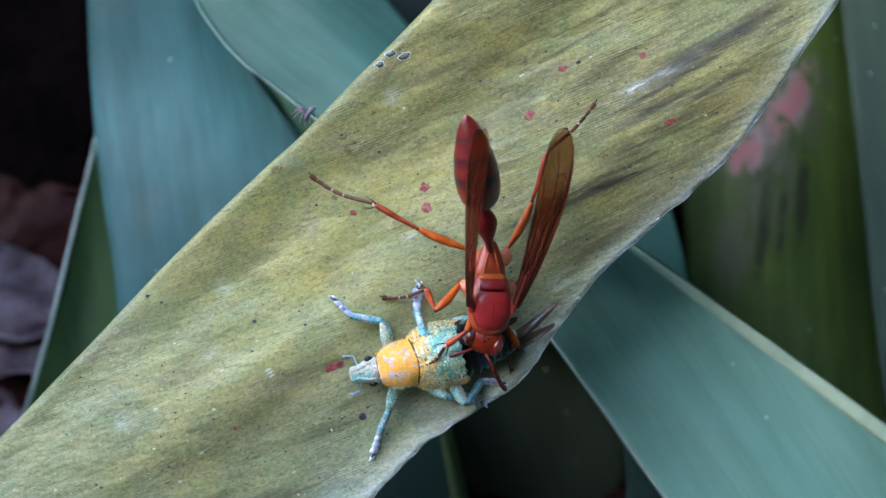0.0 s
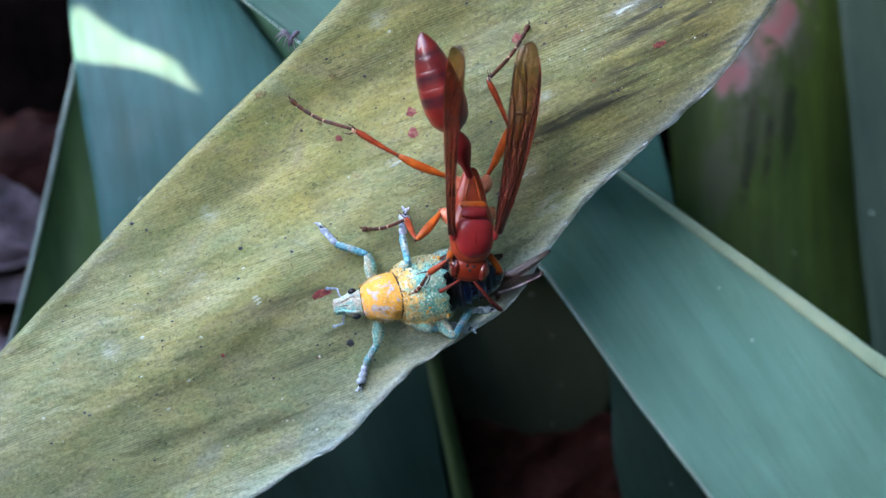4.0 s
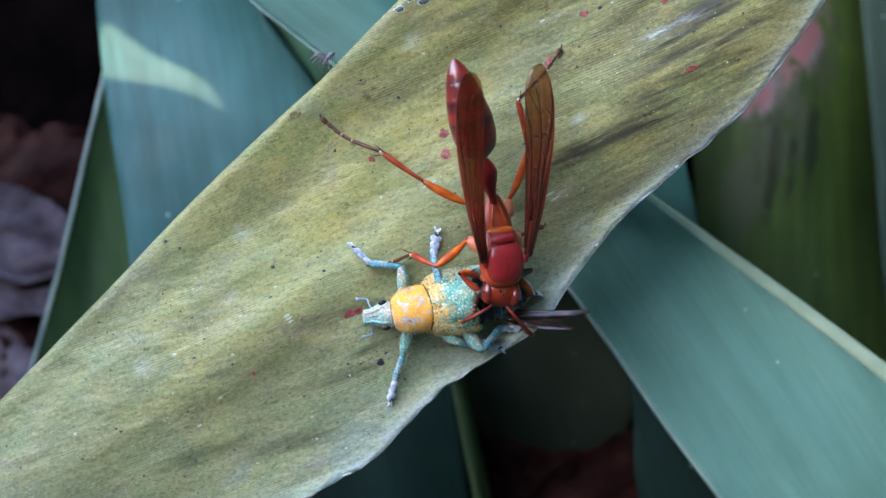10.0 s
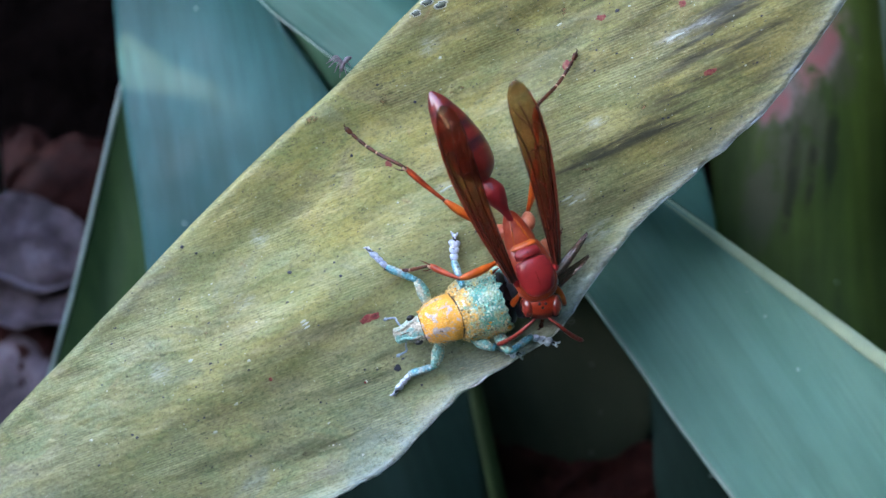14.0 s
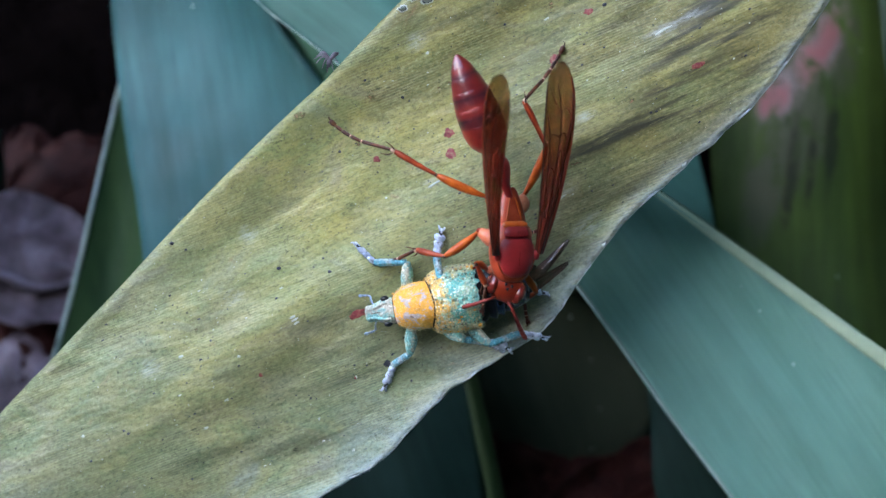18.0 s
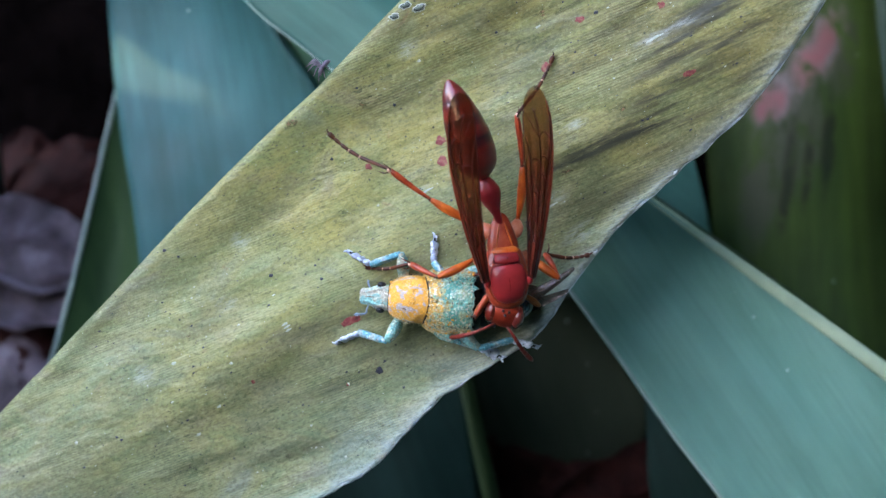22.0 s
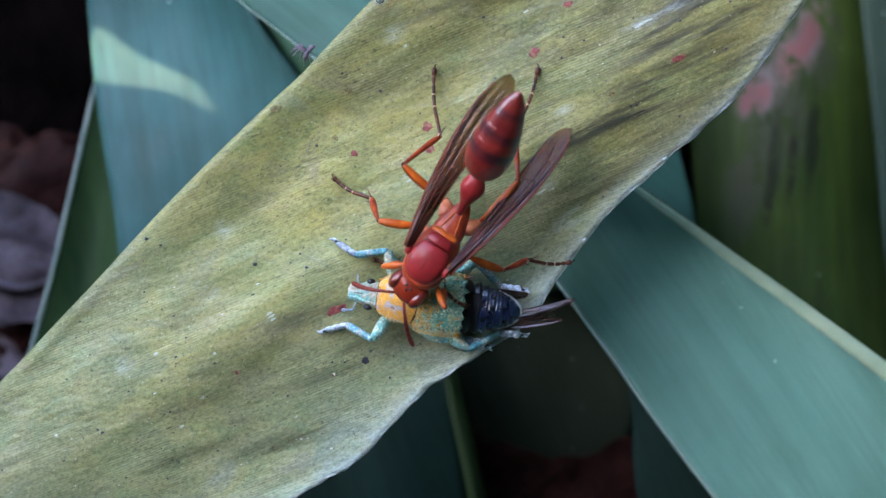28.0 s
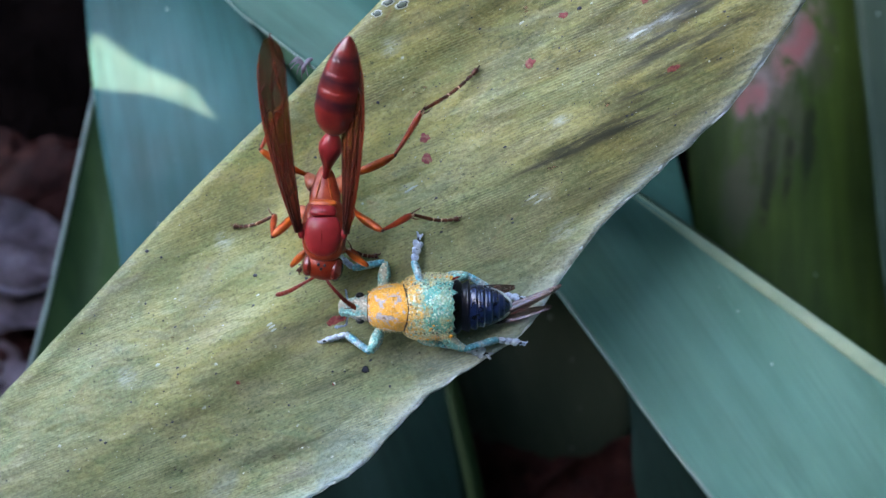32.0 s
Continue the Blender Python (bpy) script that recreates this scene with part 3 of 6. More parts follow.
# some of the blue is sky glare put into the shell's colour
BLUE_SHELL = shell("blue_black_shell", (0.003, 0.005, 0.016), (0.008, 0.018, 0.062), 1.6, rough=0.26, coat=0.8)
WING = amber_wing()
WING_VEIN = shell("wing_vein", (0.016, 0.004, 0.003), (0.045, 0.008, 0.004), coat=0.0)
WING_EDGE = shell("wing_edge", (0.06, 0.007, 0.004), (0.15, 0.022, 0.006), 0.25, coat=0.0)
CLEAR_WING = membrane("smoky_wing", (0.66, 0.55, 0.50), (0.13, 0.075, 0.06), 0.22, 0.4)
ORANGE_SCALE = scales("orange_powder", (0.72, 0.345, 0.045), (0.42, 0.36, 0.35), 0.535, 0.59, 0.8, 0.0, 0.2, (0.7, 1.0, 1.0))
SEAM = speckled("dark_seam", ((0.3, (0.03, 0.016, 0.006)), (0.7, (0.08, 0.04, 0.012))), 2.0, 0.6)
BRISTLE = speckled("pale_bristle", ((0.3, (0.55, 0.42, 0.18)), (0.7, (0.70, 0.62, 0.42))), 0.6, 0.6)
PALE_SCALE = scales("pale_scales", (0.42, 0.41, 0.30), (0.15, 0.34, 0.30), 0.44, 0.56, 1.1, 0.1, 0.55)
HEAD_SCALE = scales("pale_head_scales", (0.38, 0.35, 0.27), (0.16, 0.34, 0.30), 0.48, 0.58, 1.0, 0.1, 0.5, (0.5, 1.2, 1.0))
ELYTRA = pitted()
LEG_SCALE = scales("turquoise_scales", (0.11, 0.33, 0.38), (0.34, 0.40, 0.38), 0.46, 0.6, 1.0, 0.2, 0.6)
ANTENNA_SCALE = scales("blue_grey_antenna", (0.16, 0.22, 0.30), (0.26, 0.32, 0.38), 0.4, 0.6, 1.2, 0.0, 0.3)
FOOT_SCALE = scales("blue_grey_pads", (0.36, 0.42, 0.54), (0.55, 0.60, 0.68), 0.4, 0.6, 1.2, 0.0, 0.25)


# ---- shapes ----
def put(name, verts, faces, material, parent=None, label="", smooth=True):
    """Links a mesh given in millimetres as one object."""
    me = bpy.data.meshes.new(name)
    me.from_pydata([tuple(float(c) / 1000 for c in v) for v in verts], [], faces)
    me.materials.append(material)
    if smooth:
        me.polygons.foreach_set("use_smooth", [True] * len(me.polygons))
    bm = bmesh.new()
    bm.from_mesh(me)
    bmesh.ops.recalc_face_normals(bm, faces=bm.faces)
    bm.to_mesh(me)
    bm.free()
    ob = new(name, me)
    if parent:
        ob.parent = parent
    return tagged(ob, label)


def curve(points, count):
    """A smooth line through the points, sampled evenly by point number."""
    p = np.array(points, float)
    p = np.vstack([2 * p[0] - p[1], p, 2 * p[-1] - p[-2]])
    out = []
    for s in np.linspace(0, len(points) - 1, count):
        i = min(int(s), len(points) - 2)
        t, (a, b, c, d) = s - i, p[i : i + 4]
        out.append(0.5 * (2 * b + (c - a) * t + (2 * a - 5 * b + 4 * c - d) * t * t + (3 * b - a - 3 * c + d) * t**3))
    return np.array(out)


def tube(points, radii, seg=8, flat=1.0):
    """Vertices and faces of a round tube with closed ends; flat squeezes it along z."""
    points = np.array(points, float)
    radii = np.interp(np.linspace(0, 1, len(points)), np.linspace(0, 1, len(radii)), radii)
    verts, faces, side = [], [], None
    for i, p in enumerate(points):
        way = points[min(i + 1, len(points) - 1)] - points[max(i - 1, 0)]
        way = way / (np.linalg.norm(way) + 1e-9)
        ref = np.array((0, 0, 1.0)) if abs(way[2]) < 0.9 else np.array((0, 1.0, 0))
        a = np.cross(way, ref)
        a /= np.linalg.norm(a)
        b = np.cross(a, way)
        for k in range(seg):
            w = 2 * math.pi * k / seg
            verts.append(p + radii[i] * (math.cos(w) * a + flat * math.sin(w) * b))
    for i in range(len(points) - 1):
        for k in range(seg):
            faces.append((i * seg + k, i * seg + (k + 1) % seg, (i + 1) * seg + (k + 1) % seg, (i + 1) * seg + k))
    faces += [tuple(range(seg)), tuple(range((len(points) - 1) * seg, len(points) * seg))]
    return verts, faces


def loft(stations, seg=24, steps=6, lumps=0.0, phase=0.0):
    """A body along x. Stations: x, half width, height above and below the middle line, z of that line."""
    st = curve(stations, (len(stations) - 1) * steps + 1)
    verts, faces = [], []
    for i, (x, w, up, down, zc) in enumerate(st):
        for k in range(seg):
            a = 2 * math.pi * k / seg
            c, s = math.cos(a), math.sin(a)
            r = 1 + lumps * noise.noise((x * 0.9 + phase, 1.7 * c, 1.7 * s))
            verts.append((x, max(w, 0.01) * c * r, zc + max(up if s > 0 else down, 0.01) * s * r))
    n = len(st)
    for i in range(n - 1):
        for k in range(seg):
            faces.append((i * seg + k, i * seg + (k + 1) % seg, (i + 1) * seg + (k + 1) % seg, (i + 1) * seg + k))
    faces += [tuple(range(seg)), tuple(range((n - 1) * seg, n * seg))]
    return verts, faces


def ball(centre, radii, seg=14, rings=9):
    verts, faces = [], []
    for i in range(rings + 1):
        a = math.pi * i / rings
        for k in range(seg):
            b = 2 * math.pi * k / seg
            verts.append((centre[0] + radii[0] * math.sin(a) * math.cos(b), centre[1] + radii[1] * math.sin(a) * math.sin(b), centre[2] + radii[2] * math.cos(a)))
    for i in range(rings):
        for k in range(seg):
            faces.append((i * seg + k, i * seg + (k + 1) % seg, (i + 1) * seg + (k + 1) % seg, (i + 1) * seg + k))
    return verts, faces


def sheet(top, thick):
    """A closed sheet below a grid of points (rows, columns, 3)."""
    n, m, _ = top.shape
    gu, gv = np.gradient(top, axis=0), np.gradient(top, axis=1)
    nor = np.cross(gu, gv)
    nor /= np.linalg.norm(nor, axis=2, keepdims=True) + 1e-9
    nor *= np.where(nor[..., 2:] < 0, -1, 1)
    verts = np.concatenate([top.reshape(-1, 3), (top - thick * nor).reshape(-1, 3)])
    faces, k = [], n * m
    for i in range(n - 1):
        for j in range(m - 1):
            a, b, c, d = i * m + j, i * m + j + 1, (i + 1) * m + j + 1, (i + 1) * m + j
            faces += [(a, b, c, d), (k + d, k + c, k + b, k + a)]
    rim = [(0, j) for j in range(m)] + [(i, m - 1) for i in range(1, n)] + [(n - 1, j) for j in range(m - 2, -1, -1)] + [(i, 0) for i in range(n - 2, 0, -1)]
    rim = [i * m + j for i, j in rim]
    for a, b in zip(rim, rim[1:] + rim[:1]):
        faces.append((a, b, k + b, k + a))
    return verts, faces


def blade(one, two, bulge, rows=70, columns=26, wave=0.0, seed=0.0):
    """A leaf's upper face between two margins."""
    a, b = curve(one, rows), curve(two, rows)
    top = np.empty((rows, columns, 3))
    for j in range(columns):
        f = j / (columns - 1)
        top[:, j] = a * (1 - f) + b * f
        top[:, j, 2] += bulge * math.sin(math.pi * f)
        if wave:
            for i in range(rows):
                top[i, j, 2] += wave * noise.noise((top[i, j, 0] * 0.03 + seed, top[i, j, 1] * 0.03, 3 + f * 2.5))
    return top, a, b


# ---- the plant ----
plant = new("plant")
plant.matrix_world = PLAN
tagged(plant, "broad blue-green strap-leaved plant with one ageing yellow leaf", "plant")


def rise(x, y):
    """Height of the ageing leaf's face over the plan, in millimetres."""
    s, t = 0.743 * x + 0.669 * y, -0.669 * x + 0.743 * y
    z = 0.6 + 0.15 * y - 0.004 * max(0.0, -12 - x) ** 2 * 0.3
    z += 0.55 * math.sin(0.33 * t + 0.05 * s + 0.6) + 0.35 * noise.noise((s * 0.05, t * 0.22, 1.0))
    return z


UPPER = [(-95, -66), (-66, -37), (-43.5, -14.4), (-39.6, -10.6), (-35.8, -6.8), (-31.8, -2.9), (-26.3, 2.6), (-20.7, 7.9), (-15.2, 12.9), (-12.2, 15.5), (-9.8, 17.9), (-7.0, 20.7), (-4.3, 23.3), (14, 41), (62, 84)]
LOWER = [(-62, -78), (-32, -38), (-13.5, -23.4), (-7.6, -19.8), (-1.4, -13.4), (4.2, -9.6), (8.3, -6.8), (11.2, -2.7), (15.6, 3.0), (21.0, 8.0), (27.6, 14.2), (34, 23.6), (44, 38), (62, 58), (84, 74)]
up_line, low_line = curve([(*p, 0) for p in UPPER], 170), curve([(*p, 0) for p in LOWER], 170)
face = np.empty((170, 64, 3))
for i in range(170):
    for j in range(64):
        f = j / 63
        x, y, _ = up_line[i] * (1 - f) + low_line[i] * f
        edge = 0.22 * noise.noise((i * 0.35, 5.0, 0)) * max(0, f - 0.9) * 10
        x, y = x + edge * 0.7, y - edge * 0.7
        lip = 0.3 * max(0.0, (f - 0.93) / 0.07) ** 2 - 0.35 * max(0.0, (0.03 - f) / 0.03) ** 2
        face[i, j] = (x, y, rise(x, y) + lip)
leaf = put("leaf_blade", *sheet(face, 0.45), OLD_LEAF, plant, "ageing olive and yellow leaf, streaked and spotted red")
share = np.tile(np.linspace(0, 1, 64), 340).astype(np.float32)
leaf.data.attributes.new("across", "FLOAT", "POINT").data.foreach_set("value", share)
put("leaf_margin", *tube(face[:, 63] + (0, 0, -0.1), [0.1 + 0.07 * noise.noise((k * 0.9, 2, 0)) for k in range(80)], 6), FRAY, leaf, "frayed whitish leaf margin")


def inside(x, y, spare=0.5):
    """Whether a place lies on the ageing leaf, clear of its margins."""
    i = np.argmin(np.hypot(up_line[:, 0] - x, up_line[:, 1] - y))
    j = np.argmin(np.hypot(low_line[:, 0] - x, low_line[:, 1] - y))
    for line, k, side in ((up_line, i, -1), (low_line, j, 1)):
        way = line[min(k + 1, 169)] - line[max(k - 1, 0)]
        off = way[0] * (y - line[k][1]) - way[1] * (x - line[k][0])
        if side * off / math.hypot(way[0], way[1]) < spare:
            return False
    return True


def on_leaf(u, v):
    x, y, _ = plan(u, v, 0.5)
    return np.array((x, y, rise(x, y)))


def spot(name, u, v, size, stretch, turn, material, lift=0.05, seed=0.0):
    """A flat scab with an uneven outline, a hair above the leaf."""
    c = on_leaf(u, v)
    verts, faces, seg = [], [], 18
    for ring, up in ((1.0, -0.06), (0.8, 0.7), (0.4, 1.0)):
        for k in range(seg):
            a = 2 * math.pi * k / seg
            r = size * ring * (1 + 0.5 * noise.noise((1.4 * math.cos(a) + seed, 1.4 * math.sin(a), seed)) + 0.25 * noise.noise((4 * math.cos(a) + seed, 4 * math.sin(a), seed)))
            dx, dy = r * stretch * math.cos(a), r * math.sin(a)
            x = c[0] + dx * math.cos(turn) - dy * math.sin(turn)
            y = c[1] + dx * math.sin(turn) + dy * math.cos(turn)
            verts.append((x, y, rise(x, y) + lift * up))
    for i in range(2):
        for k in range(seg):
            faces.append((i * seg + k, i * seg + (k + 1) % seg, (i + 1) * seg + (k + 1) % seg, (i + 1) * seg + k))
    faces.append(tuple(range(2 * seg, 3 * seg)))
    return put(name, verts, faces, material, leaf)


VEIN = radians(24)
for n, (u, v, size, stretch) in enumerate(((775, 269, 0.5, 1.1), (771, 232, 0.45, 1.2), (645, 277, 0.32, 1.1), (612, 250, 0.3, 1.2), (953, 110, 0.42, 1.3), (1010, 29, 0.4, 1.6), (1148, 8, 0.45, 1.2), (1150, 285, 0.35, 1.5),
                                           (762, 152, 0.75, 1.5), (317, 579, 0.42, 1.2), (433, 657, 0.28, 1.1), (610, 547, 0.55, 2.6), (1082, 181, 0.35, 1.8), (1195, 124, 0.4, 2.2), (601, 663, 0.2, 1.0), (490, 795, 0.3, 1.3), (513, 203, 0.5, 1.5),
                                           (640, 165, 0.6, 1.6), (855, 455, 0.25, 1.2), (535, 730, 0.22, 1.2), (945, 20, 0.5, 1.5), (990, 290, 0.4, 2.0))):
    spot("red_spot", u, v, size * (0.9 if n < 5 else 0.7), stretch, VEIN, RED_SPOT if n in (0, 1, 2, 4, 5, 6, 10, 11, 13, 14) else FAINT_SPOT, 0.03, n * 1.3)
for n, (u, v, size) in enumerate(((659, 638, 0.38), (278, 422, 0.2), (580, 263, 0.15), (691, 171, 0.17), (627, 143, 0.12), (182, 759, 0.16), (190, 764, 0.16), (303, 433, 0.14), (468, 467, 0.22), (118, 816, 0.14), (600, 640, 0.13), (1127, 200, 0.14), (1118, 202, 0.12),
                                  (560, 473, 0.17), (345, 595, 0.12), (520, 560, 0.1), (240, 690, 0.12), (300, 850, 0.12), (1038, 18, 0.2), (1000, 120, 0.13), (1003, 85, 0.11), (868, 50, 0.14), (395, 640, 0.12), (520, 700, 0.12), (710, 225, 0.1), (270, 515, 0.12))):
    spot("black_speck", u, v, size * 0.8, 1.25, 0.4, BLACK_SPOT, 0.07, n * 2.1)
for n, (u, v, size, stretch) in enumerate(((494, 553, 0.1, 3.4), (497, 558, 0.1, 3.4), (500, 563, 0.1, 3.2), (290, 624, 0.14, 1.8), (396, 623, 0.12, 1.4), 
                                           (370, 702, 0.12, 2.2), (105, 770, 0.12, 1.5), (602, 662, 0.12, 1.0), (534, 738, 0.1, 1.4), (330, 754, 0.12, 2.5), (595, 795, 0.1, 1.5), (720, 700, 0.1, 1.5), (735, 97, 0.12, 1.2), (940, 40, 0.1, 2.6), (745, 321, 0.09, 8.0), (752, 317, 0.07, 6.0), (957, 337, 0.1, 6.0), (966, 345, 0.09, 7.0), (1136, 64, 0.12, 7.0))):
    spot("pale_scratch", u, v, size, stretch, VEIN + 0.1, WHITE_SPOT, 0.03, n * 0.7)
rng = random.Random(11)
for n in range(230):
    x, y = rng.uniform(-40, 34), rng.uniform(-24, 28)
    if not inside(x, y):
        continue
    u, v = x / GRID + 784, 441 - y / GRID
    if n % 3:
        spot("black_speck", u, v, rng.uniform(0.04, 0.09), rng.uniform(1, 2.2), VEIN, BLACK_SPOT, 0.05, n)
    else:
        # pale flecks stand for white specks and painted glints alike
        spot("pale_fleck", u, v, rng.uniform(0.03, 0.07), rng.uniform(1, 3), VEIN, WHITE_SPOT, 0.05, n)
# fine dust with glints painted as pale grains, and pinprick mould, past counting
for name, material, count, label, low, high in (("mould_speckle", BLACK_SPOT, 520, "scattered black mould pinpricks", 0.02, 0.055), ("dust_glints", WHITE_SPOT, 420, "scattered pale dust grains, glints in their colour", 0.018, 0.045)):
    verts, faces = [], []
    while len(faces) < count * 6:
        x, y = rng.uniform(-42, 36), rng.uniform(-24, 30)
        if not inside(x, y) or noise.noise((x * 0.12, y * 0.12, 9 if material is BLACK_SPOT else 4)) < rng.uniform(-0.5, 0.3):
            continue
        r, wide, k = rng.uniform(low, high), rng.uniform(1.0, 2.4), len(verts)
        c, t = math.cos(VEIN), math.sin(VEIN)
        for a in range(6):
            p, q = r * wide * math.cos(a * math.pi / 3), r * math.sin(a * math.pi / 3)
            verts.append((x + p * c - q * t, y + p * t + q * c, rise(x, y) + 0.004))
        verts.append((x, y, rise(x, y) + 0.05))
        faces += [(k + a, k + (a + 1) % 6, k + 6) for a in range(6)]
    tagged(put(name, verts, faces, material, leaf, label), kind="stuff")
for u, v, size in ((694, 25, 0.32), (713, 7, 0.36), (737, 11, 0.4)):
    spot("bite_rim", u, v, size * 0.95, 1.7, 0.35, WHITE_SPOT, 0.05, u)
    spot("bite_edge", u, v, size * 0.82, 1.72, 0.35, BLACK_SPOT, 0.07, u)
    spot("bite_hole", u, v, size * 0.62, 1.75, 0.35, SCRAPED, 0.11, u)
for u, v in ((1041, 429), (1178, 291)):
    spot("margin_scab", u, v, 0.24, 1.3, 0.8, FRAY, 0.4, u)


def back_leaf(material, one, two, bulge=-2.0, thick=0.6, margin=None, rib=None, wave=1.2, label="", seed=0.0, fold=0.0):
    """A leaf behind the ageing one, between two margins in plan units."""
    top, a, b = blade([plan(*p) for p in one], [plan(*p) for p in two], bulge, wave=wave, seed=seed)
    top[:, :, 2] += fold * np.clip(np.linspace(0, 1, 26) - 0.58, 0, 1)
    ob = put("leaf_blade", *sheet(top, thick), material, plant, label)
    if margin:
        put("leaf_margin", *tube(top[:, 0], [margin], 6), MARGIN, ob, "thin pale leaf margin")
    if rib:
        put("midrib", *tube(top[:, -1] + (0, 0, -0.25), [rib * 0.15, rib * 0.35, rib * 0.7, rib, rib * 1.1], 12, 0.45), RIDGE, ob, "thick pale midrib")
    return ob


# broad leaf at the back, catching a patch of sun
back_leaf(BLUE_LEAF, [(130, -420, -50), (150, -150, -46), (160, 20, -45), (182, 200, -43), (207, 350, -41), (228, 520, -40), (262, 700, -42), (300, 900, -50)],
          [(380, -420, -40), (410, -150, -34), (445, 0, -34), (482, 62, -34), (545, 152, -34), (620, 320, -36), (660, 500, -38), (690, 700, -44)], -2.5, label="broad smooth blue-green leaf", seed=1, fold=-1.0)
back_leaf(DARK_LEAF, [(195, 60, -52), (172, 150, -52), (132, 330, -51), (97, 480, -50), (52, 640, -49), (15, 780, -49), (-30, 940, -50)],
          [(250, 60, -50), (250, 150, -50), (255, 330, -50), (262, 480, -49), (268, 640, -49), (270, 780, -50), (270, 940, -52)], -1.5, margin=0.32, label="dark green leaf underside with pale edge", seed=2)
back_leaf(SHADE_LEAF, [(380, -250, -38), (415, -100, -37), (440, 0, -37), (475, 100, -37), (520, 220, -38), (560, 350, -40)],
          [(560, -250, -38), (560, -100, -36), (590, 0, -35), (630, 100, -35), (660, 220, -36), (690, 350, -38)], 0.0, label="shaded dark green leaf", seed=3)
back_leaf(TEAL_LEAF, [(250, -420, -30), (300, -260, -27), (345, -125, -24), (392, -48, -23), (440, 4, -22), (502, 52, -21), (570, 104, -20), (650, 155, -20), (740, 215, -22)],
          [(480, -500, -30), (560, -330, -27), (640, -200, -25), (700, -110, -24), (760, -40, -24), (830, 40, -24), (900, 110, -24), (960, 180, -24), (1020, 240, -25)], 3.5, margin=0.09, label="teal green leaf with a fine pale edge", seed=4)
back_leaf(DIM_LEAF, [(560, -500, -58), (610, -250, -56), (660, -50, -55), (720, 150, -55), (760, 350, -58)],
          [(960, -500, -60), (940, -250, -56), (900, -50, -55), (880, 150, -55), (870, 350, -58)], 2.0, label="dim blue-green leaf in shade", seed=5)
back_leaf(RIGHT_LEAF, [(820, 270, -24), (930, 420, -20), (1000, 510, -18), (1080, 622, -18), (1162, 742, -19), (1268, 882, -20), (1400, 1060, -23), (1600, 1330, -30)],
          [(900, 170, -24), (1040, 272, -21), (1130, 338, -20), (1240, 418, -19.5), (1400, 534, -19.5), (1568, 660, -20), (1750, 800, -23), (2050, 1040, -30)], -2.6, margin=0.2, rib=0.95, label="broad grey-green leaf with pale margin and thick midrib", seed=6)
# the far half wears the dark green, so its shade is in the colour
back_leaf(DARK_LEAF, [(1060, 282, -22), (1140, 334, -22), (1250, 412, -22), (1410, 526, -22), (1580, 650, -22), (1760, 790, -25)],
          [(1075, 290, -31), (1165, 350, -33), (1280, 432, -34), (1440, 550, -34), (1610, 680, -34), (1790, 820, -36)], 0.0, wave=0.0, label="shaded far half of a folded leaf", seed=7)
back_leaf(TEAL_LEAF, [(960, -100, -46), (1000, 100, -44), (1040, 250, -44), (1070, 400, -44), (1100, 600, -46)],
          [(1130, -150, -46), (1165, 60, -44), (1193, 240, -44), (1224, 380, -44), (1245, 600, -46)], 1.5, label="narrow teal leaf in shade", seed=8)
back_leaf(SCARRED_LEAF, [(1150, -420, -66), (1180, -150, -62), (1200, 50, -61), (1215, 250, -60), (1235, 500, -60), (1260, 750, -60), (1290, 1000, -63)],
          [(1500, -420, -66), (1530, -150, -62), (1540, 50, -61), (1550, 250, -60), (1562, 500, -60), (1590, 750, -60), (1640, 1000, -63)], 4.0, label="dark olive leaf with pink scars", seed=9)
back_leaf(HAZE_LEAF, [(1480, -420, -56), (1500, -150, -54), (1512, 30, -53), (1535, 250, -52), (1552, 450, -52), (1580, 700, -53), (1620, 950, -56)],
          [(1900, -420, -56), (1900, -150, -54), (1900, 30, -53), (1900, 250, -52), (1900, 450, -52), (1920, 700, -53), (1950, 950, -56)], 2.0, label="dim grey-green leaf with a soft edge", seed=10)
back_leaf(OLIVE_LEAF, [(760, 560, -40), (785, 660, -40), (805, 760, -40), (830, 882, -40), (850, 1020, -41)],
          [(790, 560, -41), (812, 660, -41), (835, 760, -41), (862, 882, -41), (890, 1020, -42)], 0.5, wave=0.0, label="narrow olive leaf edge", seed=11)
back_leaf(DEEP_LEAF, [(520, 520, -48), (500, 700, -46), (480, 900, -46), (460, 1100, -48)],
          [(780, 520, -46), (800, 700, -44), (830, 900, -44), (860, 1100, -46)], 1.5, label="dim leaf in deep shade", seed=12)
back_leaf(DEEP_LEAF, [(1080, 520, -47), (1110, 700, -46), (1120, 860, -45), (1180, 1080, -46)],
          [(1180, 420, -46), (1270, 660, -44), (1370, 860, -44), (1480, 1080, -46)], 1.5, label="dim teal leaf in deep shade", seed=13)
# fills the black gap below; the deepest shade is in its colour
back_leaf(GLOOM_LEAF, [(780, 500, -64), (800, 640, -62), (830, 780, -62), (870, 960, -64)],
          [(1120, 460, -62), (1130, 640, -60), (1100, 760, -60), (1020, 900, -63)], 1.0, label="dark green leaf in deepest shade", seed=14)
put("stalk", *tube([(10, 10, -8), (11, 8, -30), (12, 4, -60), (12, -4, -92)], [4, 6, 9, 12], 16), STALK, plant, "short green stalk")

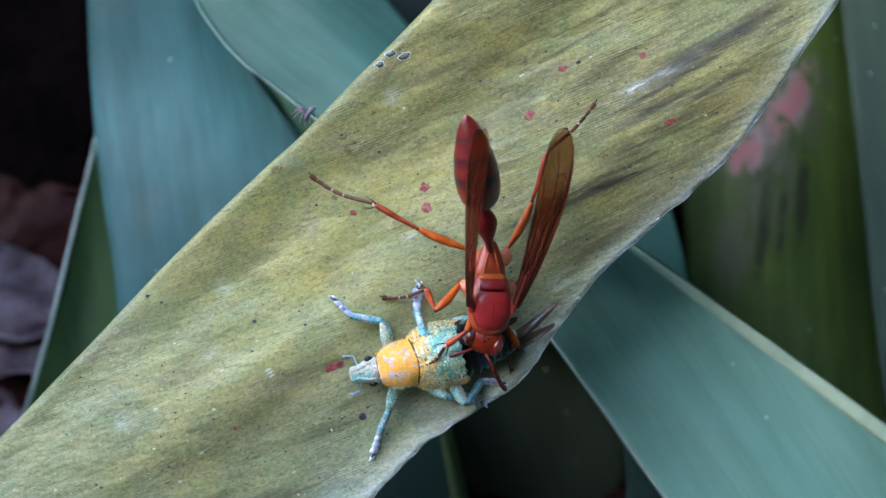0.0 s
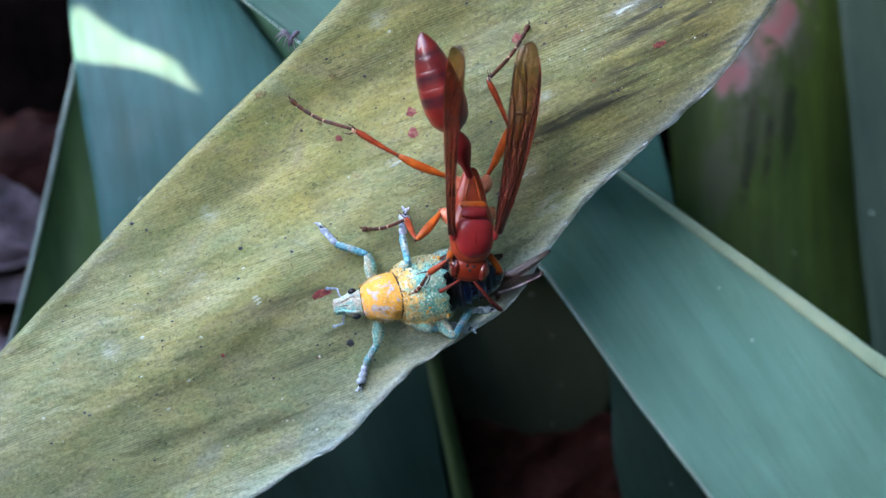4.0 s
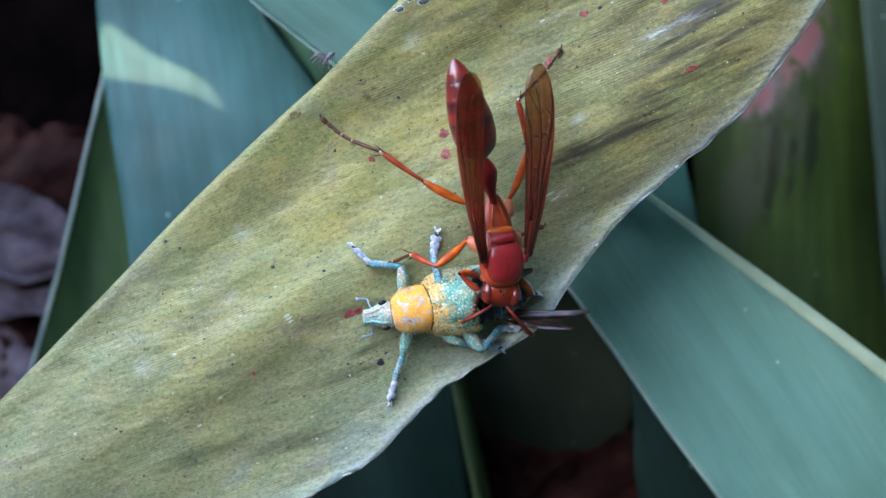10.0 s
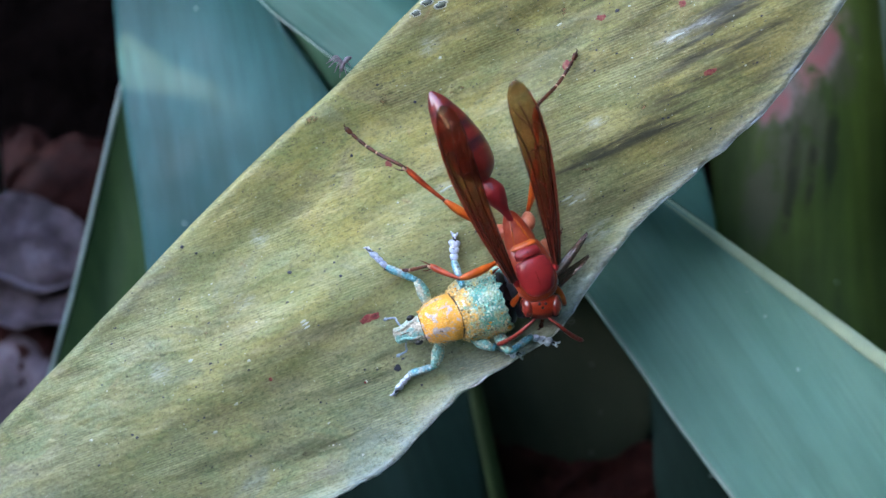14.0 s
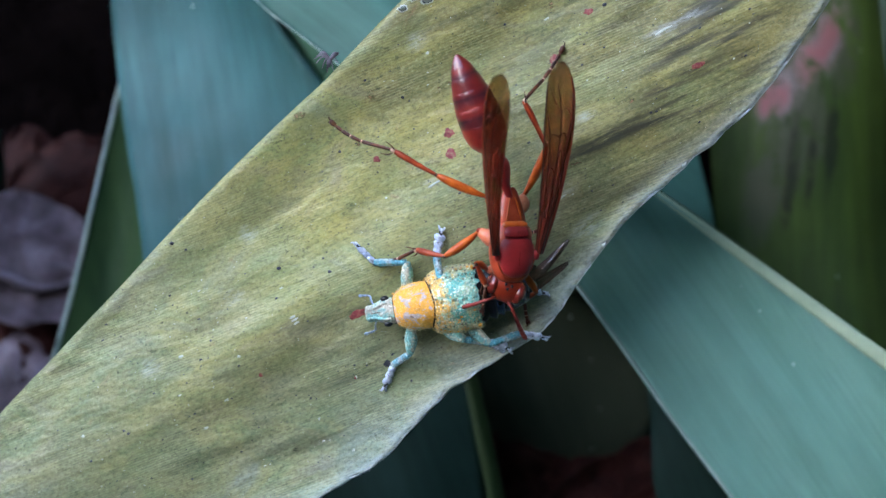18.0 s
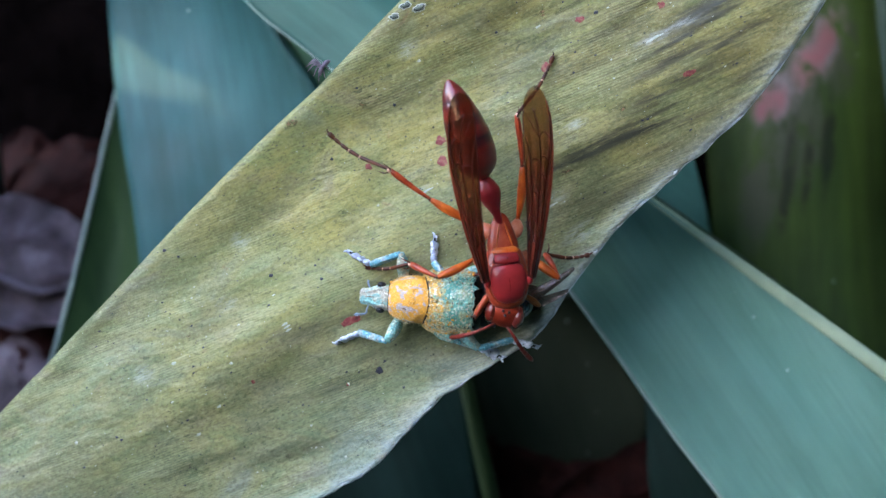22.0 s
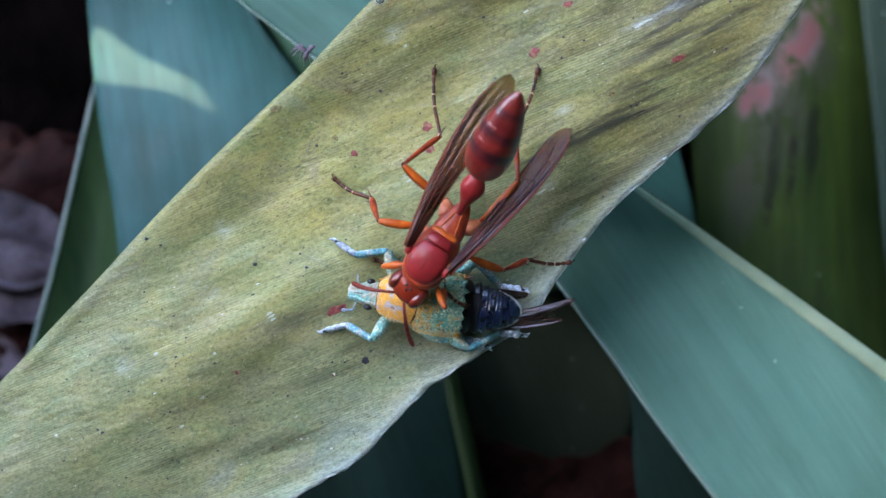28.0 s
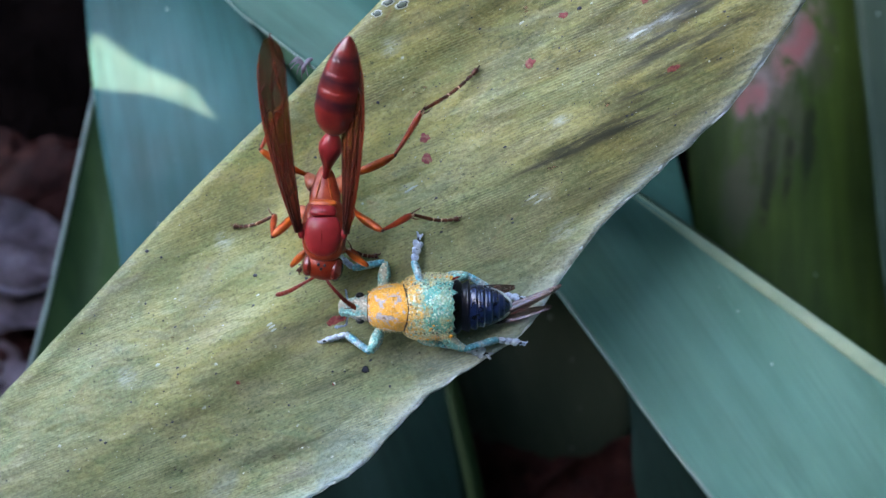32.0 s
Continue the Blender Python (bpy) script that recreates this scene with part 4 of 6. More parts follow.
# dried husk caught on the leaf's margin
husk = new("dried_husk")
husk.matrix_world = PLAN
tagged(husk, "tiny dried grey husk with curled threads on the leaf margin", "husk")
hx = on_leaf(568, 108)
put("husk_body", *tube(curve([hx + (0.75, 0.5, 0.1), hx + (0.4, 0.25, 0.45), hx + (0.0, -0.3, 0.45), hx + (-0.1, -0.8, 0.25)], 12), [0.1, 0.24, 0.16, 0.25, 0.1], 8), HUSK, husk)
for n, (dx, dy, up) in enumerate(((-1.2, 0.25, 0.9), (-1.45, -0.05, 0.7), (-0.9, 0.55, 0.8), (-0.7, -0.9, 0.6), (-0.25, -1.35, 0.6), (-1.25, -0.45, 0.8), (0.35, -1.1, 0.5), (0.75, -0.35, 0.6))):
    put("thread", *tube(curve([hx + (0.1, -0.1, 0.4), hx + (0.45 * dx, 0.45 * dy + 0.25, up), hx + (dx, dy, 0.2)], 9), [0.07, 0.075, 0.03], 6), HUSK, husk)

# ---- the ground ----
ground_me = bpy.data.meshes.new("ground")
bm = bmesh.new()
for ring, (r, n) in enumerate(((0.12, 40), (0.4, 40), (4, 40), (60, 40))):
    for k in range(n):
        a = 2 * math.pi * k / n
        bm.verts.new((r * math.cos(a), r * math.sin(a), -0.004 if ring > 1 else 0))
bm.verts.ensure_lookup_table()
bm.faces.new(bm.verts[:40])
for ring in range(3):
    for k in range(40):
        a, b = ring * 40 + k, ring * 40 + (k + 1) % 40
        bm.faces.new((bm.verts[a], bm.verts[a + 40], bm.verts[b + 40], bm.verts[b]))
bmesh.ops.recalc_face_normals(bm, faces=bm.faces)
bm.to_mesh(ground_me)
bm.free()
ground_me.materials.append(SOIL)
tagged(new("ground", ground_me), "forest soil coloured near black for shade", "ground", kind="structure")


def dead_leaf(place, size, turn, curl, material, label, lean=(0, 0), wide=0.6):
    """A crumpled dry leaf with a rolled margin; place in world millimetres."""
    top = np.empty((36, 22, 3))
    for i in range(36):
        for j in range(22):
            s, t = i / 35 * 2 - 1, j / 21 * 2 - 1
            w = wide * (1 - abs(s) ** 2.6) ** 0.8 * (1 + 0.18 * noise.noise((s * 3 + turn, 7, t))) + 0.02
            z = -curl * (0.45 * t * t + 0.35 * s * s) * wide + 0.28 * abs(t) ** 6 * wide
            z += 0.12 * noise.noise((s * 1.7 + turn, t * 1.3, size * 0.1)) + 0.05 * noise.noise((s * 4 + turn, t * 3, size)) + 0.04 * noise.noise((s * 9, t * 8 + turn, size))
            top[i, j] = (s * size, t * w * size, z * size)
    ob = put("dead_leaf", *sheet(top, 0.35), material)
    put("leaf_rib", *tube((top[:, 10] + top[:, 11]) / 2 + (0, 0, 0.15), [0.35, 0.12], 7), material, ob)
    if material is DEAD_GREY:
        put("rolled_margin", *tube(top[:, 20], [0.15, 0.4, 0.5, 0.4, 0.15], 8), HUSK, ob, "pale rolled edge of the dry leaf")
    ob.matrix_world = Matrix.Translation([c / 1000 for c in place]) @ pose(0, 0, 0, *lean, turn)
    return tagged(ob, label, "dead leaf", "leaf litter")


def ground_spot(u, v, up):
    """World millimetres of a place on the ground, up millimetres above it, in line with a plan unit."""
    a, b = PLAN @ Vector(plan(u, v, 0) / 1000), PLAN @ Vector(plan(u, v, -60) / 1000)
    k = (up / 1000 - a.z) / (b.z - a.z)
    return (a + k * (b - a)) * 1000


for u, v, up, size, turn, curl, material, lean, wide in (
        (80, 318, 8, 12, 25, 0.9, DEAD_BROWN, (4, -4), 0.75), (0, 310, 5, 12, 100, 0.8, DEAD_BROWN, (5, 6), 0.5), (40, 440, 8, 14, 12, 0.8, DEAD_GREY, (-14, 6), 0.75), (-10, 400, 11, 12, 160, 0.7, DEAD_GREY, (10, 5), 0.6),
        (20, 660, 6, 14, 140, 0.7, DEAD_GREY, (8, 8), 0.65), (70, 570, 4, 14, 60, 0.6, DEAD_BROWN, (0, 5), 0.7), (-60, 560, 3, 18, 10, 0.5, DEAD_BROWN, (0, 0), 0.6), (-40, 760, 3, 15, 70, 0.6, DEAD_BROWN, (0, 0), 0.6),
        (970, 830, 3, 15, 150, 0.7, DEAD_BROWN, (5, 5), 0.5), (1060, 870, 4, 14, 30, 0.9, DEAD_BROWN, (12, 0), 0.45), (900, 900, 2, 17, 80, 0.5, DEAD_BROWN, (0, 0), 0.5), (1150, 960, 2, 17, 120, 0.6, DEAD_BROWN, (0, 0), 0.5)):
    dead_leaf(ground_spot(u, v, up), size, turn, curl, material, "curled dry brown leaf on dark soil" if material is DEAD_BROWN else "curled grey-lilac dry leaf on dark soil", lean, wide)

# ---- unseen leaves added to the plant overhead and around, to shade it ----
SUN_PLAN = PLAN.to_3x3().inverted() @ SUN_WAY


def sun_trim_leaf(one, two, label):
    """An unseen leaf added between the sun and the plant; its margins are given by where their shadows fall."""
    lift = np.array(SUN_PLAN) * 260
    height = lambda u: np.interp(u, (160, 200, 250, 310, 362, 480), (-45, -43.3, -41.9, -39.8, -37.6, -33.3))
    top, a, b = blade([plan(u, v, height(u)) + lift for u, v in one], [plan(u, v, -40) + lift for u, v in two], 4.0, 90, 20, 0.0, len(label))
    return put("leaf_blade", *sheet(top, 0.6), DARK_LEAF, plant, label)


sun_trim_leaf([(-260, 260), (60, 190), (120, 140), (146, 70), (160, 26), (200, 55), (245, 84), (325, 122), (362, 172), (480, 280), (760, 380)],
         [(-260, -420), (60, -480), (120, -490), (146, -500), (160, -500), (200, -500), (245, -500), (325, -500), (362, -490), (480, -480), (760, -400)], "small dark green leaf above the back leaf")
sun_trim_leaf([(-260, 100), (60, 126), (165, 130), (215, 132), (260, 136), (310, 152), (362, 176), (430, 205), (760, 270)],
         [(-260, 650), (60, 720), (165, 740), (215, 750), (260, 750), (310, 750), (362, 750), (430, 740), (760, 700)], "small dark green leaf above the back leaf")
# leaves added all round to keep low sky light off the ground
for n in range(13):
    a = 2 * math.pi * (n + 0.3) / 13
    c, s = math.cos(a), math.sin(a)
    line = curve([(70, -62), (88, -30), (112, 8), (150, 40)], 6) + (18 if n == 5 else 0, 0)
    wide = (12, 21, 24, 23, 16, 3)
    one = [(r * c - w * s, r * s + w * c, z + 3 * math.sin(3.0 * n)) for (r, z), w in zip(line, wide)]
    two = [(r * c + w * s, r * s - w * c, z + 3 * math.sin(3.0 * n)) for (r, z), w in zip(line, wide)]
    top, _, _ = blade(one, two, -5.0, 40, 14, 2.0, n)
    put("leaf_blade", *sheet(top, 0.6), (BLUE_LEAF, TEAL_LEAF, DARK_LEAF)[n % 3], plant, "arching strap leaf around the clump")

# unseen trees added around and above to block light, with a gap of open sky to one side and a chink for the sun
OPEN_SKY = Vector((-0.55, 0.38, 0.74)).normalized()
rng = random.Random(4)
verts, faces = [], []
while len(faces) < 7000:
    d = Vector((rng.gauss(0, 1), rng.gauss(0, 1), rng.gauss(0, 1))).normalized()
    if d.z < -0.02 or d.angle(OPEN_SKY) < radians(38) + 0.12 * noise.noise(d * 3) or d.angle(SUN_WAY) < radians(7):
        continue
    c = d * rng.uniform(2.6, 3.6)
    a = d.cross(Vector((rng.gauss(0, 1), rng.gauss(0, 1), rng.gauss(0, 1)))).normalized()
    b = (d.cross(a) + d * rng.uniform(-0.4, 0.4)).normalized()
    size = rng.uniform(0.14, 0.26)
    k = len(verts)
    bend = d * size * 0.25
    verts += [(c + p) * 1000 for p in (-a * size, -a * size * 0.3 + b * size * 0.42 + bend, a * size * 0.4 + b * size * 0.36 + bend, a * size * 1.1, a * size * 0.4 - b * size * 0.36 + bend, -a * size * 0.3 - b * size * 0.42 + bend)]
    faces.append(tuple(range(k, k + 6)))
# a ring of added leaves round the chink, to narrow the sun
side, over = SUN_WAY.cross(Vector((0, 0, 1))).normalized(), SUN_WAY.cross(SUN_WAY.cross(Vector((0, 0, 1)))).normalized()
centre = PLAN @ Vector(plan(250, 100, -40) / 1000)
for n in range(32):
    a = 2 * math.pi * (n + 0.5 * (n % 2)) / 16
    out, across = side * math.cos(a) + over * math.sin(a), over * math.cos(a) - side * math.sin(a)
    c, k = centre + SUN_WAY * (2.55 + 0.02 * n), len(verts)
    verts += [(c + out * r + across * w) * 1000 for r, w in ((0.017, 0), (0.06, 0.035), (0.28, 0.10), (0.46, 0), (0.28, -0.10), (0.06, -0.035))]
    faces.append(tuple(range(k, k + 6)))
me = bpy.data.meshes.new("unseen_canopy")
me.from_pydata([tuple(v / 1000) for v in verts], [], faces)
me.materials.append(CANOPY)
canopy = tagged(new("unseen_canopy", me), "unseen dark leaves added above the plant to block light", "tree canopy", kind="stuff")

# an unseen leaf added in that chink, which sways and lets more or less sun through
CHINK = PLAN @ Vector(plan(240, 100, -40) / 1000) + SUN_WAY * 24.0
SWAY = -SUN_WAY.cross(Vector((0, 0, 1))).normalized()
sun_dimmer_leaf = put("sun_dimmer_leaf", *sheet(blade([(0, -400, 0), (0, -160, 4), (0, 160, 4), (0, 440, 0)], [(240, -400, 0), (460, -160, 10), (460, 160, 10), (220, 440, 0)], 12.0, 24, 10)[0], 0.6), CANOPY, canopy, "leaf hanging high in the trees and swaying")


def chink_pose(share):
    """The added leaf, square to the sun, so that this share of the sun shows past its edge."""
    m = Matrix((SWAY, SUN_WAY.cross(SWAY), SUN_WAY)).transposed().to_4x4()
    share = share * 1.7 + 0.03 if share < 0.4 else share
    m.translation = CHINK + SWAY * (share - 0.5) * 0.168
    return m


SWAY_ROWS = [(t, chink_pose(share)) for t, share in (
    (0, 0.0), (1, 0.04), (2, 0.1), (2.5, 0.14), (3, 0.16), (3.5, 0.18), (5.5, 1.1), (7.5, 1.1), (8, 0.02), (8.5, 0.05), (9, 1.1), (9.5, 0.08), (10, 0.14), (11, 0.14), (12, 0.16), (12.5, 0.8), (13, 0.2), (13.5, 0.12), (14, 0.08), (17, 0.15), (18, 0.03), (19, 0.02), (20, 0.14),
    (21, 0.05), (22, 0.08), (22.5, 0.14), (23, 0.14), (24, 0.03), (25, 0.08), (25.5, 0.06), (27.5, 0.15), (28, 0.14), (29, 0.15), (30, 0.16), (31, 0.13), (32, 0.2))]


# ---- the wasp ----
wasp = new("wasp")
tagged(wasp, "red and orange paper wasp with amber wings, feeding on a weevil", "wasp")
put("mesothorax", *loft([(3.05, 0.35, 0.3, 0.4, 0.0), (2.75, 1.25, 0.75, 1.0, 0.0), (1.9, 1.8, 1.2, 1.5, -0.05), (0.6, 2.0, 1.5, 1.9, -0.1), (-0.8, 1.9, 1.5, 1.9, -0.1), (-1.9, 1.6, 1.2, 1.7, -0.2), (-2.4, 1.25, 0.9, 1.3, -0.3)], 32), WASP_SIDE, wasp, "reddish orange thorax sides")
scutum = put("scutum", *loft([(2.5, 0.5, 0.25, 0.2, 0.8), (2.1, 1.15, 0.5, 0.5, 0.9), (1.3, 1.52, 0.66, 0.6, 1.0), (0.4, 1.64, 0.72, 0.6, 1.05), (-0.3, 1.55, 0.66, 0.6, 1.06), (-0.85, 1.28, 0.5, 0.5, 1.04), (-1.02, 0.7, 0.2, 0.2, 1.06)], 32), WASP_RED, wasp, "polished dark red back plate")
put("midline", *tube(curve([(2.3, 0, 1.2), (1.3, 0, 1.655), (0.4, 0, 1.765), (-0.6, 0, 1.64)], 14), [0.02, 0.03, 0.02], 6), WASP_EYE, scutum)
scutellum = put("scutellum", *loft([(-0.98, 0.75, 0.25, 0.3, 1.15), (-1.15, 1.15, 0.42, 0.3, 1.18), (-1.55, 1.18, 0.46, 0.3, 1.1), (-1.85, 1.0, 0.34, 0.3, 1.0), (-2.0, 0.7, 0.2, 0.3, 0.95)], 24), WASP_RED, wasp, "red rear back plate")
put("midline", *tube(curve([(-1.05, 0, 1.42), (-1.5, 0, 1.575), (-1.95, 0, 1.2)], 10), [0.02, 0.035, 0.02], 6), WASP_EYE, scutellum)
put("postscutellum", *loft([(-1.92, 0.9, 0.2, 0.3, 0.85), (-2.05, 1.2, 0.32, 0.3, 0.8), (-2.3, 1.15, 0.3, 0.3, 0.7), (-2.45, 0.8, 0.15, 0.3, 0.6)], 20), WASP_BAND, wasp, "orange crescent band")
propodeum = put("propodeum", *loft([(-1.9, 1.4, 0.95, 1.2, -0.2), (-2.8, 1.38, 0.95, 1.2, -0.28), (-3.8, 1.12, 0.75, 1.05, -0.3), (-4.7, 0.78, 0.5, 0.8, -0.28), (-5.2, 0.5, 0.34, 0.5, -0.2), (-5.4, 0.25, 0.2, 0.25, -0.15)], 24), WASP_SIDE, wasp, "orange rear thorax slope")
put("collar", *tube(curve([(-0.4, -1.72, 0.75), (0.6, -1.78, 0.9), (1.6, -1.58, 0.88), (2.35, -1.0, 0.84), (2.62, 0, 0.86), (2.35, 1.0, 0.84), (1.6, 1.58, 0.88), (0.6, 1.78, 0.9), (-0.4, 1.72, 0.75)], 34), [0.03, 0.055, 0.06, 0.05, 0.05, 0.06, 0.055, 0.03], 8), WASP_SIDE, wasp, "pale orange rim round the back plate")
for s in (-1, 1):
    put("wing_cap", *ball((0.5, 1.88 * s, 1.08), (0.52, 0.3, 0.26)), WASP_RED, wasp, "red wing base cap")
    put("wing_hinge", *ball((-0.1, 1.92 * s, 1.2), (0.32, 0.24, 0.2), 10, 7), WASP_DUSK, wasp, "dusky wing hinge")
    put("slope_ridge", *tube(curve([(-2.4, 0.75 * s, 0.6), (-3.4, 0.52 * s, 0.5), (-4.6, 0.22 * s, 0.2)], 12), [0.05, 0.11, 0.05], 8), WASP_ORANGE, propodeum)
    put("scutum_line", *tube(curve([(1.9, 0.62 * s, 1.36), (0.8, 0.72 * s, 1.63), (-0.5, 0.66 * s, 1.58)], 12), [0.02, 0.035, 0.02], 6), WASP_EYE, scutum)

head = put("head", *loft([(2.4, 0.5, 0.3, 0.6, -0.6), (2.2, 1.1, 0.66, 1.1, -0.45), (1.65, 1.62, 0.98, 1.5, -0.25), (0.85, 1.78, 1.08, 1.5, -0.15), (0.2, 1.6, 0.85, 1.1, -0.15), (-0.1, 0.7, 0.4, 0.5, -0.15)], 28), WASP_FACE, wasp, "reddish brown head")
for s in (-1, 1):
    put("eye", *ball((1.1, 1.22 * s, -0.22), (1.12, 0.66, 1.12), 18, 12), WASP_EYE, head, "glossy dark red compound eye")
    put("mandible", *tube(curve([(1.5, 0.8 * s, -1.3), (2.2, 0.85 * s, -1.7), (2.6, 0.2 * s, -2.0)], 8), [0.4, 0.34, 0.1], 8), WASP_ORANGE, head)
    line = curve([(2.05, 0.48 * s, 0.05), (2.3, 0.9 * s, 0.5), (2.7, 1.4 * s, 0.6), (3.65, 2.35 * s, 0.2), (4.5, 3.25 * s, -0.6), (5.0, 3.9 * s, -1.2)], 61)
    thick = np.interp(np.linspace(0, 1, 61), (0, 0.15, 0.28, 0.5, 0.75, 0.93, 1), (0.12, 0.14, 0.13, 0.18, 0.23, 0.23, 0.12))
    put("antenna", *tube(line, [r * (0.8 if k % 5 == 0 and 10 < k < 60 else 1.0) for k, r in enumerate(thick)], 10), WASP_FEELER, head, "dark red jointed antenna")
put("clypeus", *ball((2.1, 0, -0.6), (0.32, 0.72, 0.55), 14, 9), WASP_SHIN, head, "orange face shield")
for x, y in ((0.92, 0.0), (0.55, -0.28), (0.55, 0.28)):
    put("ocellus", *ball((x, y, 0.9), (0.15, 0.14, 0.12), 10, 7), BLACK_SHELL, head, "small black simple eye")

abdomen = put("petiole", *loft([(0.15, 0.22, 0.2, 0.2, 0), (-0.5, 0.3, 0.28, 0.3, 0), (-1.5, 0.42, 0.42, 0.42, 0.02), (-2.6, 0.85, 0.85, 0.8, 0.05), (-3.4, 1.05, 0.95, 0.95, 0.05), (-4.1, 0.85, 0.8, 0.8, 0), (-4.6, 0.55, 0.5, 0.5, 0), (-4.8, 0.3, 0.3, 0.3, 0)], 24), WASP_RED, wasp, "narrow red waist swelling to a knob")
GASTER_LINE = [(-4.7, 0.45, 0.5, 0.5, 0), (-5.07, 1.02, 1.0, 1.0, 0), (-5.8, 1.62, 1.5, 1.45, 0), (-7.09, 1.92, 1.75, 1.6, 0), (-8.56, 1.94, 1.72, 1.55, 0), (-10.13, 1.72, 1.5, 1.38, 0), (-11.51, 1.37, 1.15, 1.08, 0), (-12.7, 0.95, 0.75, 0.68, 0), (-13.49, 0.45, 0.34, 0.3, 0), (-13.85, 0.09, 0.1, 0.1, 0)]
gaster_line = curve(GASTER_LINE, 200)
for n, (x0, x1) in enumerate(((-4.7, -7.65), (-7.3, -9.2), (-8.85, -10.7), (-10.3, -11.9), (-11.6, -12.9), (-12.6, -13.8))):
    st = [gaster_line[np.argmin(abs(gaster_line[:, 0] - x))] * (1, 1 - 0.012 * n + e, 1 - 0.012 * n + e, 1 - 0.012 * n + e, 1) for x, e in zip(np.linspace(x0, x1, 7), (0, 0, 0, 0, 0.002, 0.004, -0.015))]
    put("gaster_segment", *loft([tuple(q) for q in st], 30, 3), GASTER, abdomen, "glossy dark red abdomen ring")


def folded_wing(side):
    """A lengthwise folded forewing that reaches back from its hinge; side -1 right, 1 left."""
    n, m = 64, 34
    top = np.empty((n, m, 3))
    for i in range(n):
        s = i / (n - 1)
        lead, trail = 0.3 + 0.6 * math.sin(math.pi * min(1, s)) ** 0.8, 0.22 + 2.15 * s ** 1.15
        a = math.sqrt(max(0.0, 1 - max(0.0, (s - 0.62) / 0.38) ** 2))
        b = math.sqrt(max(0.0, 1 - max(0.0, (s - 0.8) / 0.2) ** 2))
        lead, trail = lead * a - 1.0 * (1 - a), trail * b + 1.0 * (1 - b)
        for j in range(m):
            f = j / (m - 1)
            y = (lead * (1 - f) - trail * f) * side
            z = 0.28 * math.sin(3.5 * f + 2 * s) + 0.25 * math.sin(4 * s) * f + 0.085 * math.sin(24 * f) * min(1.0, 1.4 * s)
            top[i, j] = (-16.8 * s, y, z)
    wing = put("forewing", *sheet(top, 0.03), WING, wasp, "folded translucent amber wing, smoky along its front edge")
    wing.data.attributes.new("across", "FLOAT", "POINT").data.foreach_set("value", np.tile(np.linspace(0, 1, m), 2 * n).astype(np.float32))
    grid = lambda s, f: top[min(n - 1, int(s * (n - 1))), min(m - 1, int(round(f * (m - 1))))] + (0, 0, 0.03)
    lines = [([(0, 0), (0.3, 0), (0.6, 0), (0.82, 0.0), (0.95, 0.0)], 0.11), ([(0, 0.35), (0.25, 0.28), (0.5, 0.22), (0.74, 0.1), (0.86, 0.02)], 0.095), ([(0.02, 0.6), (0.25, 0.5), (0.45, 0.45), (0.62, 0.42), (0.78, 0.45), (0.9, 0.6)], 0.074),
             ([(0.03, 0.9), (0.3, 0.8), (0.5, 0.75), (0.66, 0.82), (0.78, 1.0)], 0.074), ([(0, 1), (0.4, 1), (0.7, 1), (0.9, 1)], 0.061), ([(0.5, 0.22), (0.56, 0.32), (0.57, 0.44)], 0.061), ([(0.62, 0.16), (0.66, 0.3), (0.65, 0.43)], 0.061),
             ([(0.76, 0.1), (0.78, 0.28), (0.75, 0.44)], 0.061), ([(0.44, 0.46), (0.47, 0.6), (0.47, 0.76)], 0.061), ([(0.62, 0.42), (0.64, 0.6), (0.62, 0.8)], 0.061), ([(0.75, 0.44), (0.8, 0.65), (0.88, 0.95)], 0.047), ([(0.3, 0.5), (0.33, 0.65), (0.34, 0.8)], 0.054)]
    for pts, r in lines:
        put("wing_vein", *tube(curve([grid(*p) for p in pts], 22), [r * 1.2, r * 0.7], 6, 0.6), WING_EDGE if r > 0.1 else WING_VEIN, wing)
    return wing


wing_right, wing_left = folded_wing(-1), folded_wing(1)


def limb(name, length, radii, material, parent, label="", bow=0.0, seg=10):
    """A leg piece that starts at its joint and runs along x."""
    return put(name, *tube(curve([(0, 0, 0), (length * 0.35, 0, bow), (length * 0.7, 0, bow), (length, 0, 0)], 14), radii, seg), material, parent, label)


def wasp_foot(length, parent, side):
    """Tarsus: a long first joint, four short ones bending aside, and two small claws."""
    knots, ends, radii = (0.0, 0.46, 0.64, 0.78, 0.89, 1.0), [], []
    for a, b in zip(knots, knots[1:]):
        for s, r in ((a + 0.004, 0.09), (a + 0.02, 0.15), (b - 0.03, 0.19), (b - 0.004, 0.12)):
            bend = side * 0.16 * length * (max(0.0, s - 0.35) ** 2 / 0.42 - s)
            ends.append((s * length, bend, 0.12 * math.sin(math.pi * s)))
            radii.append(r + 0.07 * (s > 0.9))
    ob = put("tarsus", *tube(ends, radii, 8), WASP_DUSK, parent, "dusky brown jointed foot")
    x, y, z = ends[-1]
    for s in (-1, 1):
        put("claw", *tube(curve([(x - 0.05, y + 0.06 * s, z), (x + 0.2, y + 0.24 * s, z), (x + 0.26, y + 0.3 * s, z - 0.2)], 6), [0.08, 0.065, 0.02], 6), WASP_DUSK, ob)
    for k in (4, 8):
        put("joint", *ball(ends[k], (0.16, 0.15, 0.14), 8, 6), WASP_JOINT, ob, "pale foot joint")
    return ob


